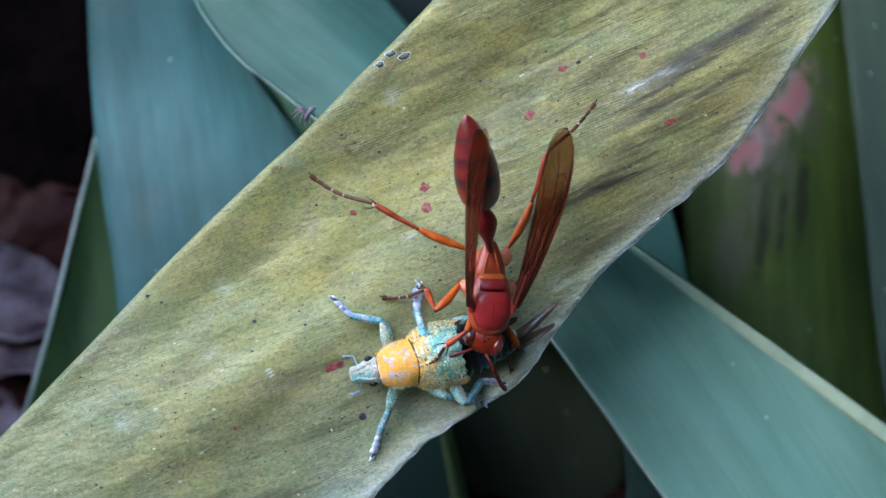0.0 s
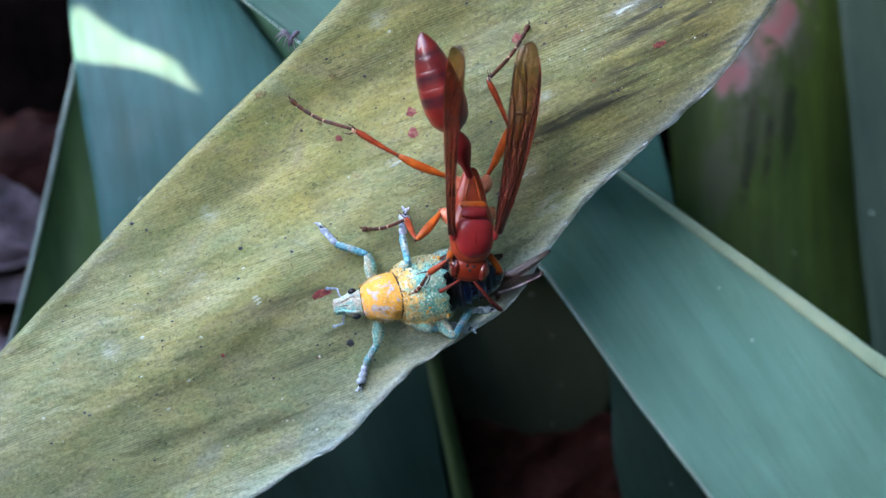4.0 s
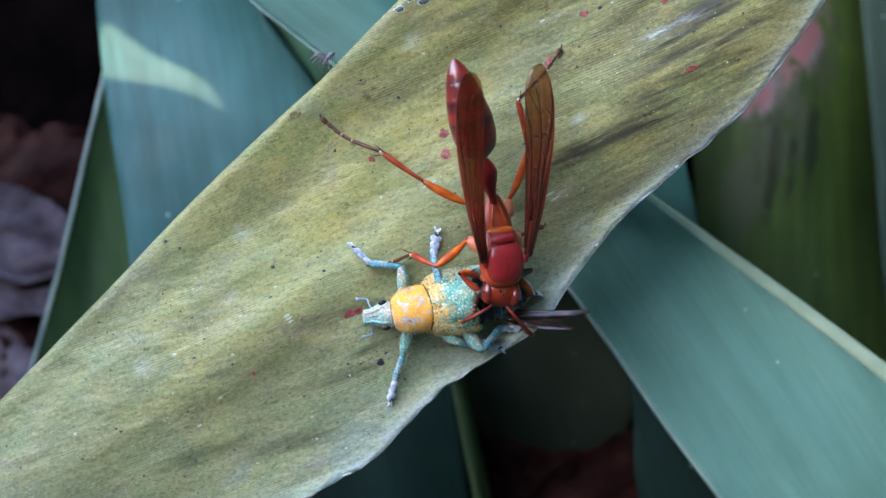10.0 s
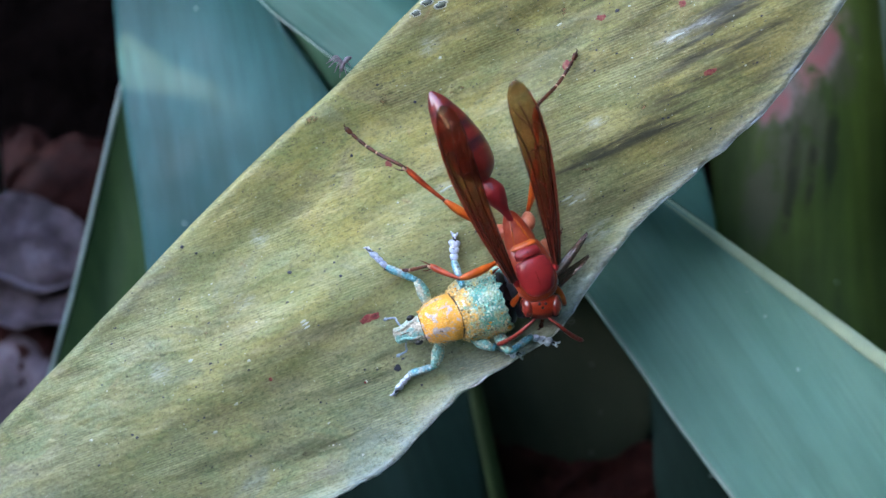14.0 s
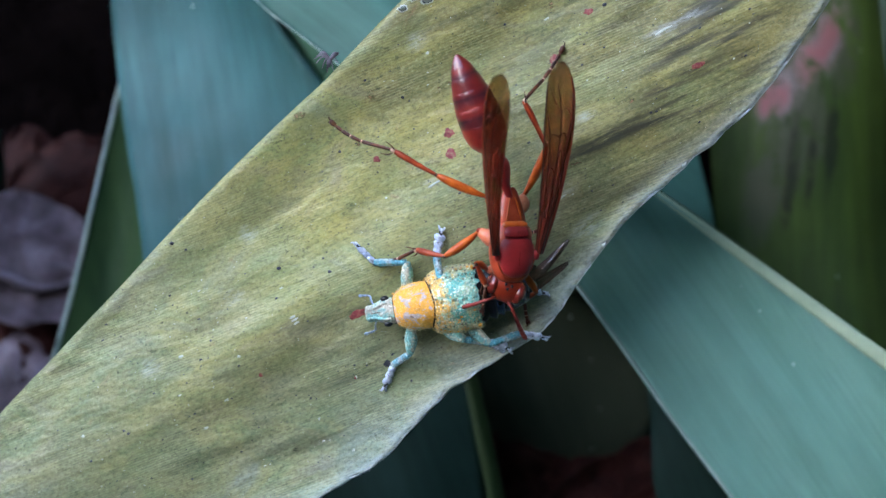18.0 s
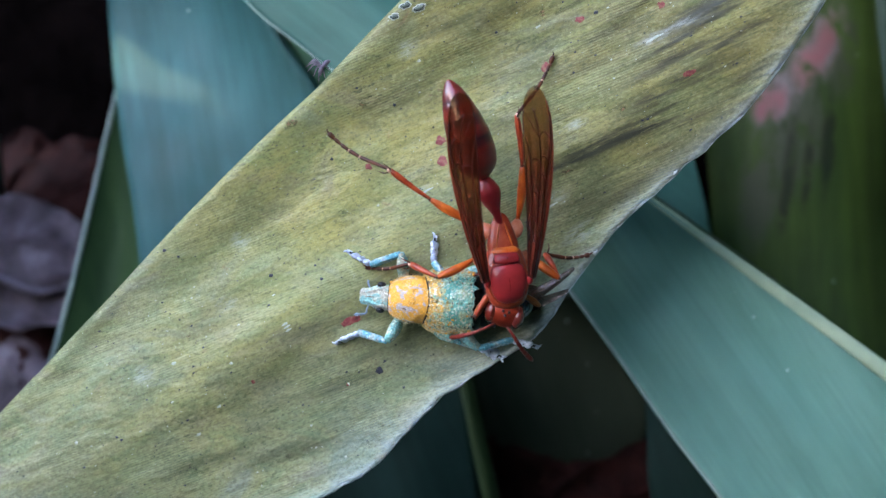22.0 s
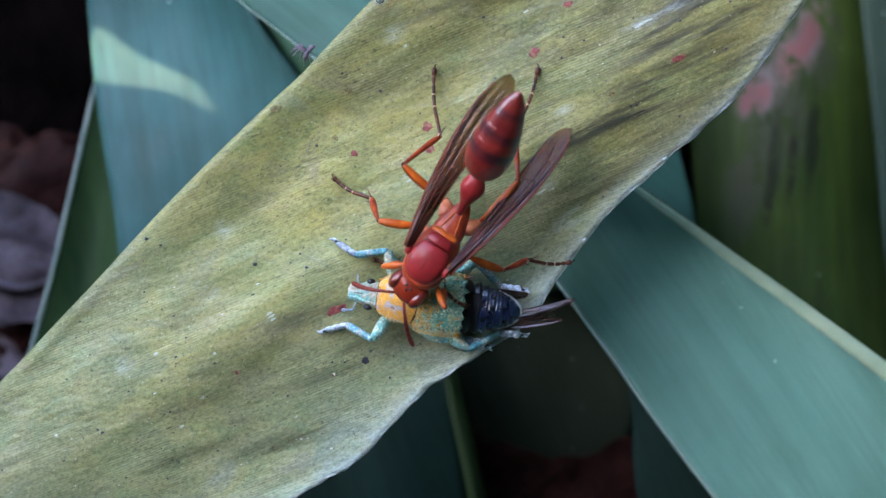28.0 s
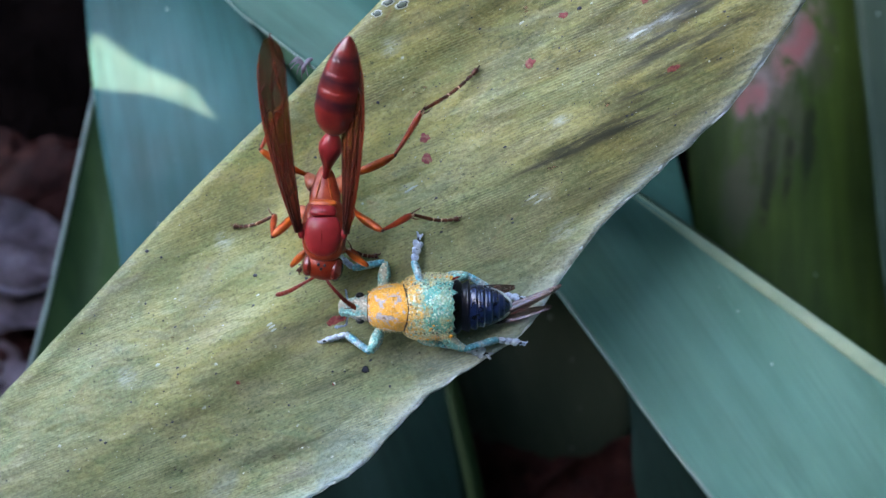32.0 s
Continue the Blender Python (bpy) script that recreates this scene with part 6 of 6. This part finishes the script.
ABDOMEN_ROWS = [
    (0, mm(-4.1, 0, 0, 10, 26.3, 17.1)), (1, mm(-4.1, 0, 0, 9, 24.0, 18.6)), (2, mm(-4.1, 0, 0, 7, 18.6, 32.5)), (3, mm(-4.1, 0, 0, 8, 16.6, 21.7)), (3.5, mm(-4.1, 0, 0, 8, 9.4, 20.2)),
    (5.5, mm(-4.1, 0, 0, 13, 5.6, 22.3)), (6, mm(-4.1, 0, 0, 14, 3.9, 17.9)), (6.5, mm(-4.1, 0, 0, 14, 6.7, 15.6)), (7, mm(-4.1, 0, 0, 14, 9.2, 15.6)), (7.5, mm(-4.1, 0, 0, 14, 10.0, 18.5)),
    (8, mm(-4.1, 0, 0, 14, 13.5, 14.5)), (8.5, mm(-4.1, 0, 0, 14, 12.0, 13.7)), (9, mm(-4.1, 0, 0, 14, 13.3, 13.8)), (9.5, mm(-4.1, 0, 0, 14, 10.7, 12.1)), (10, mm(-4.1, 0, 0, 14, 9.9, 12.6)),
    (10.5, mm(-4.1, 0, 0, 13, 4.0, 17.4)), (11, mm(-4.1, 0, 0, 13, -0.6, 15.3)), (11.5, mm(-4.1, 0, 0, 13, 5.1, 16.3)), (12, mm(-4.1, 0, 0, 12, 12.9, 17.2)), (12.5, mm(-4.1, 0, 0, 10, 17.4, 1.0)),
    (13, mm(-4.1, 0, 0, 4, 12.2, 8.5)), (13.5, mm(-4.1, 0, 0, 4, 8.4, 10.6)), (14, mm(-4.1, 0, 0, 4, 1.5, 10.4)), (14.5, mm(-4.1, 0, 0, 5, 6.4, 13.1)), (16.5, mm(-4.1, 0, 0, 19, -0.9, 30.0)),
    (17, mm(-4.1, 0, 0, 17, 0.2, 32.8)), (17.5, mm(-4.1, 0, 0, 19, 1.1, 24.2)), (18, mm(-4.1, 0, 0, 18, 2.9, 22.9)), (18.5, mm(-4.1, 0, 0, 18, 2.0, 21.9)), (19, mm(-4.1, 0, 0, 19, 5.0, 15.8)),
    (19.5, mm(-4.1, 0, 0, 18, 13.3, 10.5)), (20, mm(-4.1, 0, 0, 15, 9.9, 11.5)), (20.5, mm(-4.1, 0, 0, 14, 15.1, 9.6)), (21, mm(-4.1, 0, 0, 11, 16.1, 11.5)), (21.5, mm(-4.1, 0, 0, 9, 8.8, 16.2)),
    (22, mm(-4.1, 0, 0, 8, 3.3, 15.6)), (22.5, mm(-4.1, 0, 0, 6, 7.7, 18.7)), (23, mm(-4.1, 0, 0, 5, 12.0, 14.4)), (23.5, mm(-4.1, 0, 0, 6, 12.0, 4.5)), (24, mm(-4.1, 0, 0, 7, 11.0, 6.1)),
    (24.5, mm(-4.1, 0, 0, 7, 14.0, 10.4)), (25, mm(-4.1, 0, 0, 5, 20.7, 29.1)), (25.5, mm(-4.1, 0, 0, 9, 16.1, 15.3)), (27.5, mm(-4.1, 0, 0, -1, 29.6, 6.9)), (28, mm(-4.1, 0, 0, -5, 36.3, 2.4)),
    (28.5, mm(-4.1, 0, 0, -16, 40.1, -34.1)), (29, mm(-4.1, 0, 0, -19, 15.8, -41.5)), (29.5, mm(-4.1, 0, 0, -27, 19.9, -39.0)), (30, mm(-4.1, 0, 0, -27, 12.7, -42.2)), (30.5, mm(-4.1, 0, 0, -22, 9.6, -32.2)),
    (31, mm(-4.1, 0, 0, -13, -3.7, -10.4)), (31.5, mm(-4.1, 0, 0, -5, 14.5, -27.6)), (32, mm(-4.1, 0, 0, 1, 26.4, -11.5)),
]
WING_RIGHT_ROWS = [
    (0, mm(0.4, -2, 1.3, 78, 22.9, 4.3)), (1, mm(0.4, -2, 1.3, 79, 18.7, 3.3)), (2, mm(0.4, -2, 1.3, 80, 15.3, 5.8)), (3, mm(0.4, -2, 1.3, 80, 14.8, 2.5)), (3.5, mm(0.4, -2, 1.3, 80, 15.5, 2.9)),
    (5.5, mm(0.4, -2, 1.3, 76, 17.4, 6.7)), (6, mm(0.4, -2, 1.3, 74, 18.0, 7.1)), (6.5, mm(0.4, -2, 1.3, 68, 16.8, 7.2)), (7, mm(0.4, -2, 1.3, 60, 15.5, 7.2)), (7.5, mm(0.4, -2, 1.3, 52, 14.2, 7.2)),
    (8, mm(0.4, -2, 1.3, 44, 12.8, 7.2)), (8.5, mm(0.4, -2, 1.3, 36, 11.3, 7.2)), (9, mm(0.4, -2, 1.3, 30, 9.7, 7.1)), (9.5, mm(0.4, -2, 1.3, 36, 10.8, 6.1)), (10, mm(0.4, -2, 1.3, 50, 12.0, 5.2)),
    (10.5, mm(0.4, -2, 1.3, 66, 13.0, 4.1)), (11, mm(0.4, -2, 1.3, 76, 14.1, 3.0)), (11.5, mm(0.4, -2, 1.3, 78, 15.1, 2.3)), (12, mm(0.4, -2, 1.3, 78, 16.0, 1.6)), (12.5, mm(0.4, -2, 1.3, 60, 9.9, 1.6)),
    (13, mm(0.4, -2, 1.3, 19, -1.5, 2.3)), (13.5, mm(0.4, -2, 1.3, 22, 7.9, 4.4)), (14, mm(0.4, -2, 1.3, 25, 12.9, 6.2)), (14.5, mm(0.4, -2, 1.3, 30, 15.7, 7.0)), (16.5, mm(0.4, -2, 1.3, 65, 21.0, 17.0)),
    (17, mm(0.4, -2, 1.3, 80, 22.8, 17.8)), (17.5, mm(0.4, -2, 1.3, 78, 22.4, 14.8)), (18, mm(0.4, -2, 1.3, 76, 21.9, 11.8)), (18.5, mm(0.4, -2, 1.3, 74, 21.1, 8.8)), (19, mm(0.4, -2, 1.3, 72, 20.2, 5.6)),
    (19.5, mm(0.4, -2, 1.3, 59, 14.0, 5.7)), (20, mm(0.4, -2, 1.3, 46, 5.1, 5.7)), (20.5, mm(0.4, -2, 1.3, 42, 8.6, 6.8)), (21, mm(0.4, -2, 1.3, 37, 11.4, 7.5)), (21.5, mm(0.4, -2, 1.3, 33, 11.4, 8.2)),
    (22, mm(0.4, -2, 1.3, 29, 11.5, 9.0)), (22.5, mm(0.4, -2, 1.3, 22.5, 6.3, 8.0)), (23, mm(0.4, -2, 1.3, 18, 0.5, 7.9)), (23.5, mm(0.4, -2, 1.3, 18, 0.5, 4.7)), (24, mm(0.4, -2, 1.3, 20, 0.0, 1.1)),
    (24.5, mm(0.4, -2, 1.3, 24, 4.0, 4.7)), (25, mm(0.4, -2, 1.3, 76, 13.6, 9.6)), (25.5, mm(0.4, -2, 1.3, 66, 10.9, 3.4)), (27.5, mm(0.4, -2, 1.3, 0, 7.2, 3.7)), (28, mm(0.4, -2, 1.3, -4, 4.5, 5.4)),
    (28.5, mm(0.4, -2, 1.3, -13, 12.7, -1.8)), (29, mm(0.4, -2, 1.3, -22, 3.1, -0.6)), (29.5, mm(0.4, -2, 1.3, -26, 21.6, -7.3)), (30, mm(0.4, -2, 1.3, -28, 12.1, -4.9)), (30.5, mm(0.4, -2, 1.3, -17, 11.0, -0.4)),
    (31, mm(0.4, -2, 1.3, -5, 24.6, 3.4)), (31.5, mm(0.4, -2, 1.3, 5, 15.0, 3.6)), (32, mm(0.4, -2, 1.3, 14, 6.9, 12.9)),
]
WING_LEFT_ROWS = [
    (0, mm(0.4, 2, 1.3, 4, 22.6, -13.6)), (1, mm(0.4, 2, 1.3, 3, 17.0, -13.1)), (2, mm(0.4, 2, 1.3, 2, 7.3, -8.8)), (3, mm(0.4, 2, 1.3, 3, 8.1, -12.0)), (3.5, mm(0.4, 2, 1.3, 3, 8.1, -12.3)),
    (5.5, mm(0.4, 2, 1.3, 9, 9.4, -11.5)), (6, mm(0.4, 2, 1.3, 8, 9.5, -11.8)), (6.5, mm(0.4, 2, 1.3, 8, 9.1, -11.5)), (7, mm(0.4, 2, 1.3, 8, 8.7, -11.3)), (7.5, mm(0.4, 2, 1.3, 8, 8.3, -11.0)),
    (8, mm(0.4, 2, 1.3, 7, 7.8, -10.8)), (8.5, mm(0.4, 2, 1.3, 7, 7.3, -10.6)), (9, mm(0.4, 2, 1.3, 7, 6.9, -10.4)), (9.5, mm(0.4, 2, 1.3, 7, 7.0, -11.3)), (10, mm(0.4, 2, 1.3, 6, 7.1, -12.1)),
    (10.5, mm(0.4, 2, 1.3, 6, 7.1, -13.1)), (11, mm(0.4, 2, 1.3, 6, 7.2, -14.0)), (11.5, mm(0.4, 2, 1.3, 6, 7.4, -13.4)), (12, mm(0.4, 2, 1.3, 5, 7.7, -12.8)), (12.5, mm(0.4, 2, 1.3, 30, -24.2, -17.3)),
    (13, mm(0.4, 2, 1.3, 25, -14.0, -11.6)), (13.5, mm(0.4, 2, 1.3, 14, 12.8, -10.1)), (14, mm(0.4, 2, 1.3, -4, 17.5, -10.2)), (14.5, mm(0.4, 2, 1.3, -3, 15.9, -9.9)), (16.5, mm(0.4, 2, 1.3, 16, 9.3, -4.2)),
    (17, mm(0.4, 2, 1.3, 15, 7.6, -4.5)), (17.5, mm(0.4, 2, 1.3, 14, 11.0, -5.0)), (18, mm(0.4, 2, 1.3, 13, 14.5, -5.5)), (18.5, mm(0.4, 2, 1.3, 13, 17.9, -6.0)), (19, mm(0.4, 2, 1.3, 12, 21.1, -6.6)),
    (19.5, mm(0.4, 2, 1.3, 9, 14.6, -8.8)), (20, mm(0.4, 2, 1.3, 7, 6.7, -11.1)), (20.5, mm(0.4, 2, 1.3, 5, 8.4, -11.4)), (21, mm(0.4, 2, 1.3, 3, 9.8, -11.9)), (21.5, mm(0.4, 2, 1.3, 1, 11.8, -9.5)),
    (22, mm(0.4, 2, 1.3, -0, 13.7, -7.4)), (22.5, mm(0.4, 2, 1.3, -2, 14.4, -5.9)), (23, mm(0.4, 2, 1.3, -3, 15.2, -4.6)), (23.5, mm(0.4, 2, 1.3, -3, 18.8, -6.0)), (24, mm(0.4, 2, 1.3, -2, 22.2, -7.5)),
    (24.5, mm(0.4, 2, 1.3, -2, 15.2, -5.1)), (25, mm(0.4, 2, 1.3, -2, 4.0, -3.4)), (25.5, mm(0.4, 2, 1.3, 1, 7.0, -10.0)), (27.5, mm(0.4, 2, 1.3, 28, -12.9, -12.3)), (28, mm(0.4, 2, 1.3, 19, -13.4, -9.4)),
    (28.5, mm(0.4, 2, 1.3, -12, -18.6, -11.7)), (29, mm(0.4, 2, 1.3, -68, 15.9, -23.0)), (29.5, mm(0.4, 2, 1.3, -74, 21.4, -25.4)), (30, mm(0.4, 2, 1.3, -76, 18.1, -29.6)), (30.5, mm(0.4, 2, 1.3, -66, 14.9, -22.9)),
    (31, mm(0.4, 2, 1.3, -52, 14.5, -16.3)), (31.5, mm(0.4, 2, 1.3, -43, 13.6, -20.9)), (32, mm(0.4, 2, 1.3, 20, 15.3, -5.7)),
]
WEEVIL_ROWS = [
    (0, mm(2.72, -4.05, 0.1, 0, 0, 192.7)), (1, mm(2.70, -4.58, 0.1, 0, 0, 189.7)), (2, mm(2.49, -5.07, 0.1, 0, 0, 189.4)), (3, mm(2.40, -5.06, 0.1, 0, 0, 190.0)), (6, mm(2.44, -4.46, 0.1, 0, 0, 191.3)),
    (9, mm(2.32, -4.48, 0.1, 0, 0, 190.1)), (12, mm(2.25, -3.40, 0.1, 0, 0, 190.3)), (13, mm(2.61, -3.51, 0.1, 0, 0, 193.4)), (14, mm(3.15, -3.70, 0.1, 0, 0, 199.8)), (17, mm(2.55, -3.87, 0.1, 0, 0, 192.6)),
    (19, mm(1.71, -3.89, 0.1, 0, 0, 186.5)), (20, mm(1.89, -3.76, 0.1, 0, 0, 183.5)), (21, mm(1.90, -3.90, 0.1, 0, 0, 180.9)), (23, mm(2.81, -3.78, 0.1, 0, 0, 173.9)), (24, mm(2.69, -3.25, 0.1, 0, 0, 177.2)),
    (25, mm(2.63, -3.84, 0.1, 0, 0, 176.6)), (25.5, mm(2.14, -4.26, 0.1, 0, 0, 175.5)), (27.5, mm(2.69, -4.63, 0.1, 0, 0, 174.0)), (28, mm(2.53, -5.24, 0.1, 0, 0, 172.6)), (29, mm(1.91, -4.50, 0.1, 0, 0, 173.7)),
    (30, mm(2.00, -4.78, 0.1, 0, 0, 177.1)), (31, mm(1.74, -4.79, 0.1, 0, 0, 176.0)), (32, mm(1.78, -4.43, 0.1, 0, 0, 180.1)),
]

# where each foot stands: seconds and plan millimetres; between two equal places it stays put
WASP_STANCE = {
    (-1, "hind"): [(0, -12.0, 12.4), (24.6, -12.0, 12.3), (25.3, -3.9, 14.9), (25.8, -3.9, 14.9), (26.8, 0, 16.2), (31.1, 0, 16.2), (31.4, -14.4, 19.6), (32, -14.4, 20.0)],
    (-1, "middle"): [(0, -4.6, 0.8), (3.6, -4.7, 0.8), (5.3, -7.7, -1.2), (20, -7.7, -0.8), (24.4, -7.5, -0.3), (25, -5.1, 0.9), (25.6, -4.6, 0.5), (27.5, -2.6, 0.3), (27.8, -9.3, 6.5), (30.1, -9.1, 6.4), (30.5, -12.6, 12.2), (31.6, -12.7, 12.4), (31.9, -18.5, 3.2), (32, -18.5, 3.2)],
    (-1, "front"): [(0, -0.5, -5.3), (3.5, -1.6, -5.6), (5.5, 2.0, -5.4), (12, 2.0, -6.0), (13, 3.0, -4.6), (14, 5.9, -4.7), (16.5, 2.2, -5.4), (23, 2.4, -5.0), (25.5, 3.0, -5.4), (27.5, -6.9, -1.1), (28, -5.5, -1.0), (29, -4.5, -3.0), (30, -6.3, -1.0), (30.5, -9.5, 2.6), (31, -15.5, 6.5), (31.5, -13.0, -0.9), (32, -12.5, -1.0)],
    (1, "hind"): [(0, 15.5, 19.1, -16), (2.1, 15.4, 19.1, -20), (2.7, 10.0, 18.6, -20), (25.6, 9.6, 18.6, -20), (27.9, 9.2, 18.5), (28.6, 9.8, 1.6), (30.4, 9.8, 1.6), (30.9, 6.2, 2.4), (31.1, 6.0, 3.0), (31.5, 0.8, 15.2), (31.8, 4.2, 17.1), (32, 4.2, 17.1)],
    (1, "middle"): [(0, 8.5, 2.6), (17, 8.5, 2.4), (21.5, 8.6, 2.2), (21.9, 13.0, 0.5), (24, 13.0, 0.2), (25.3, 12.4, -1.6), (28.2, 12.4, -1.3), (28.8, 2.6, -2.8), (30.5, 2.2, -2.2), (30.9, -4.2, -2.9), (31.1, -4.2, -2.9), (31.4, 1.8, 2.8), (32, 2.3, 3.6)],
    (1, "front"): [(0, 7.4, -6.0), (20, 6.5, -6.6), (24, 10.4, -2.0), (25.5, 9.2, -5.6), (27.5, 4.0, -5.4), (28.3, 2.0, -5.0), (29, -3.6, -4.4), (30, -0.6, -3.2), (30.5, -0.6, -2.7), (30.9, -10.4, 2.6), (31.5, -6.5, 2.1), (32, -5.2, 0.3)],
}
WEEVIL_STANCE = {
    (-1, "front"): [(0, -9.3, 0.8), (32, -9.3, 0.8)],
    (-1, "middle"): [(0, -1.3, 2.1), (32, -1.3, 2.1)],
    (-1, "hind"): [(0, 8.3, -3.9), (32, 8.3, -3.9)],
    (1, "front"): [(0, -5.9, -14.7), (12.5, -5.9, -14.7), (13, -7.0, -12.8), (20.4, -7.0, -12.8), (20.9, -10.6, -7.6), (32, -10.6, -7.6)],
    (1, "middle"): [(0, 5.0, -9.1), (32, 5.0, -9.1)],
    (1, "hind"): [(0, 7.0, -7.2), (12.5, 7.0, -7.2), (13.5, 8.2, -8.0), (32, 8.2, -8.0)],
}


# which way the knees point, in the body's own space: forward, outward, up
WASP_KNEES = {"front": (0.45, 0.5, 0.7), "middle": (0.55, 0.2, 0.7), "hind": (0.1, 1.0, 0.4)}
WEEVIL_KNEES = {"front": (-0.2, 1.0, 0.3), "middle": (-0.4, 0.5, 0.8), "hind": (-0.3, 0.9, 0.4)}


def between(rows, t):
    """The pose at t on a straight line between the rows."""
    for (t0, a), (t1, b) in zip(rows, rows[1:]):
        if t <= t1:
            return a.lerp(b, max(0.0, min(1.0, (t - t0) / (t1 - t0))))
    return rows[-1][1]


def aimed(start, end, up):
    """A pose at start whose x runs to end and whose z leans to up."""
    x = (end - start).normalized()
    y = up.cross(x).normalized()
    z = x.cross(y)
    m = Matrix((x, y, z)).transposed().to_4x4()
    m.translation = start
    return m


def step(legs, body, stance, knees, times, high, tilt):
    """Keys the legs of a body, so that each foot stands where its stance says."""
    for side, name, hip, (f, t, a), femur, tibia, tarsus in legs:
        rows = [[], [], []]
        table = np.array([(*row, 0.0)[:4] for row in stance[side, name]])
        for now in times:
            m = between(body, now)
            x, y = np.interp(now, table[:, 0], table[:, 1]), np.interp(now, table[:, 0], table[:, 2])
            foot = Vector((x, y, rise(x, y) + 0.25 + high(x, y, name))) / 1000
            start = m @ (Vector(hip) / 1000)
            flat = Vector((start.x - foot.x, start.y - foot.y, 0)).normalized()
            flat.rotate(Euler((0, 0, radians(np.interp(now, table[:, 0], table[:, 3])))))
            heel = foot + (flat * math.cos(radians(tilt)) + Vector((0, 0, math.sin(radians(tilt))))) * (a / 1000)
            way = heel - start
            far = min(max(way.length, abs(f - t) / 1000 + 0.0004), (f + t) / 1000 * 0.995)
            heel = start + way.normalized() * far
            foot = heel + (foot - heel).normalized() * (a / 1000)
            along = (far * far + (f * f - t * t) / 1e6) / (2 * far)
            rise_by = math.sqrt(max(0.0, f * f / 1e6 - along * along))
            d = way.normalized()
            fore, aside, above = knees[name]
            wish = m.to_3x3() @ Vector((fore, aside * side, above))
            out = (wish - d * wish.dot(d)).normalized()
            knee = start + d * along + out * rise_by
            back = m.inverted()
            up = back.to_3x3() @ out
            for k, (p, q) in enumerate(((start, knee), (knee, heel), (heel, foot))):
                rows[k].append((now, aimed(back @ p, back @ q, up)))
        for piece, r in zip((femur, tibia, tarsus), rows):
            walk(piece, r)


def motions():
    walk(wasp, [(t, PLAN @ m) for t, m in WASP_ROWS])
    walk(sun_dimmer_leaf, SWAY_ROWS)
    walk(head, HEAD_ROWS)
    walk(abdomen, ABDOMEN_ROWS)
    walk(wing_right, WING_RIGHT_ROWS)
    walk(wing_left, WING_LEFT_ROWS)
    walk(weevil, [(t, PLAN @ m) for t, m in WEEVIL_ROWS])
    for wing, more in zip(LOOSE_WINGS, (0, -6)):
        walk(wing, [(t, mm(-1, 1.2, 1.3) @ mm(0, 0, 0, 0, 0, turn + more) @ mm(1, -1.2, -1.3)) for t, turn in ((0, 4), (3.5, 2), (5.5, -28), (12, -30), (13, -26), (13.8, 8), (14.5, 8), (16.5, 10), (20, 14), (25, 6), (27.5, 0), (32, 0))])
    wasp_times = sorted({t for t, _ in WASP_ROWS} | {0.5, 1.5, 2.5, 4.5, 15, 15.8, 24.7, 25.2, 26, 26.8, 27.2, 27.7, 28.2, 28.7, 30.2, 30.8, 31.2, 31.4, 31.7})
    weevil_times = sorted({t for t, _ in WEEVIL_ROWS} | {12.5, 13.5, 20.4, 20.9})
    on_prey = lambda x, y, name: 4.9 if -7 < x < 4.5 and -7 < y < -1.6 else 0.0
    step(WASP_LEGS, WASP_ROWS, WASP_STANCE, WASP_KNEES, wasp_times, on_prey, 24)
    step(WEEVIL_LEGS, WEEVIL_ROWS, WEEVIL_STANCE, WEEVIL_KNEES, weevil_times, lambda x, y, name: 0.0, 12)


motions()
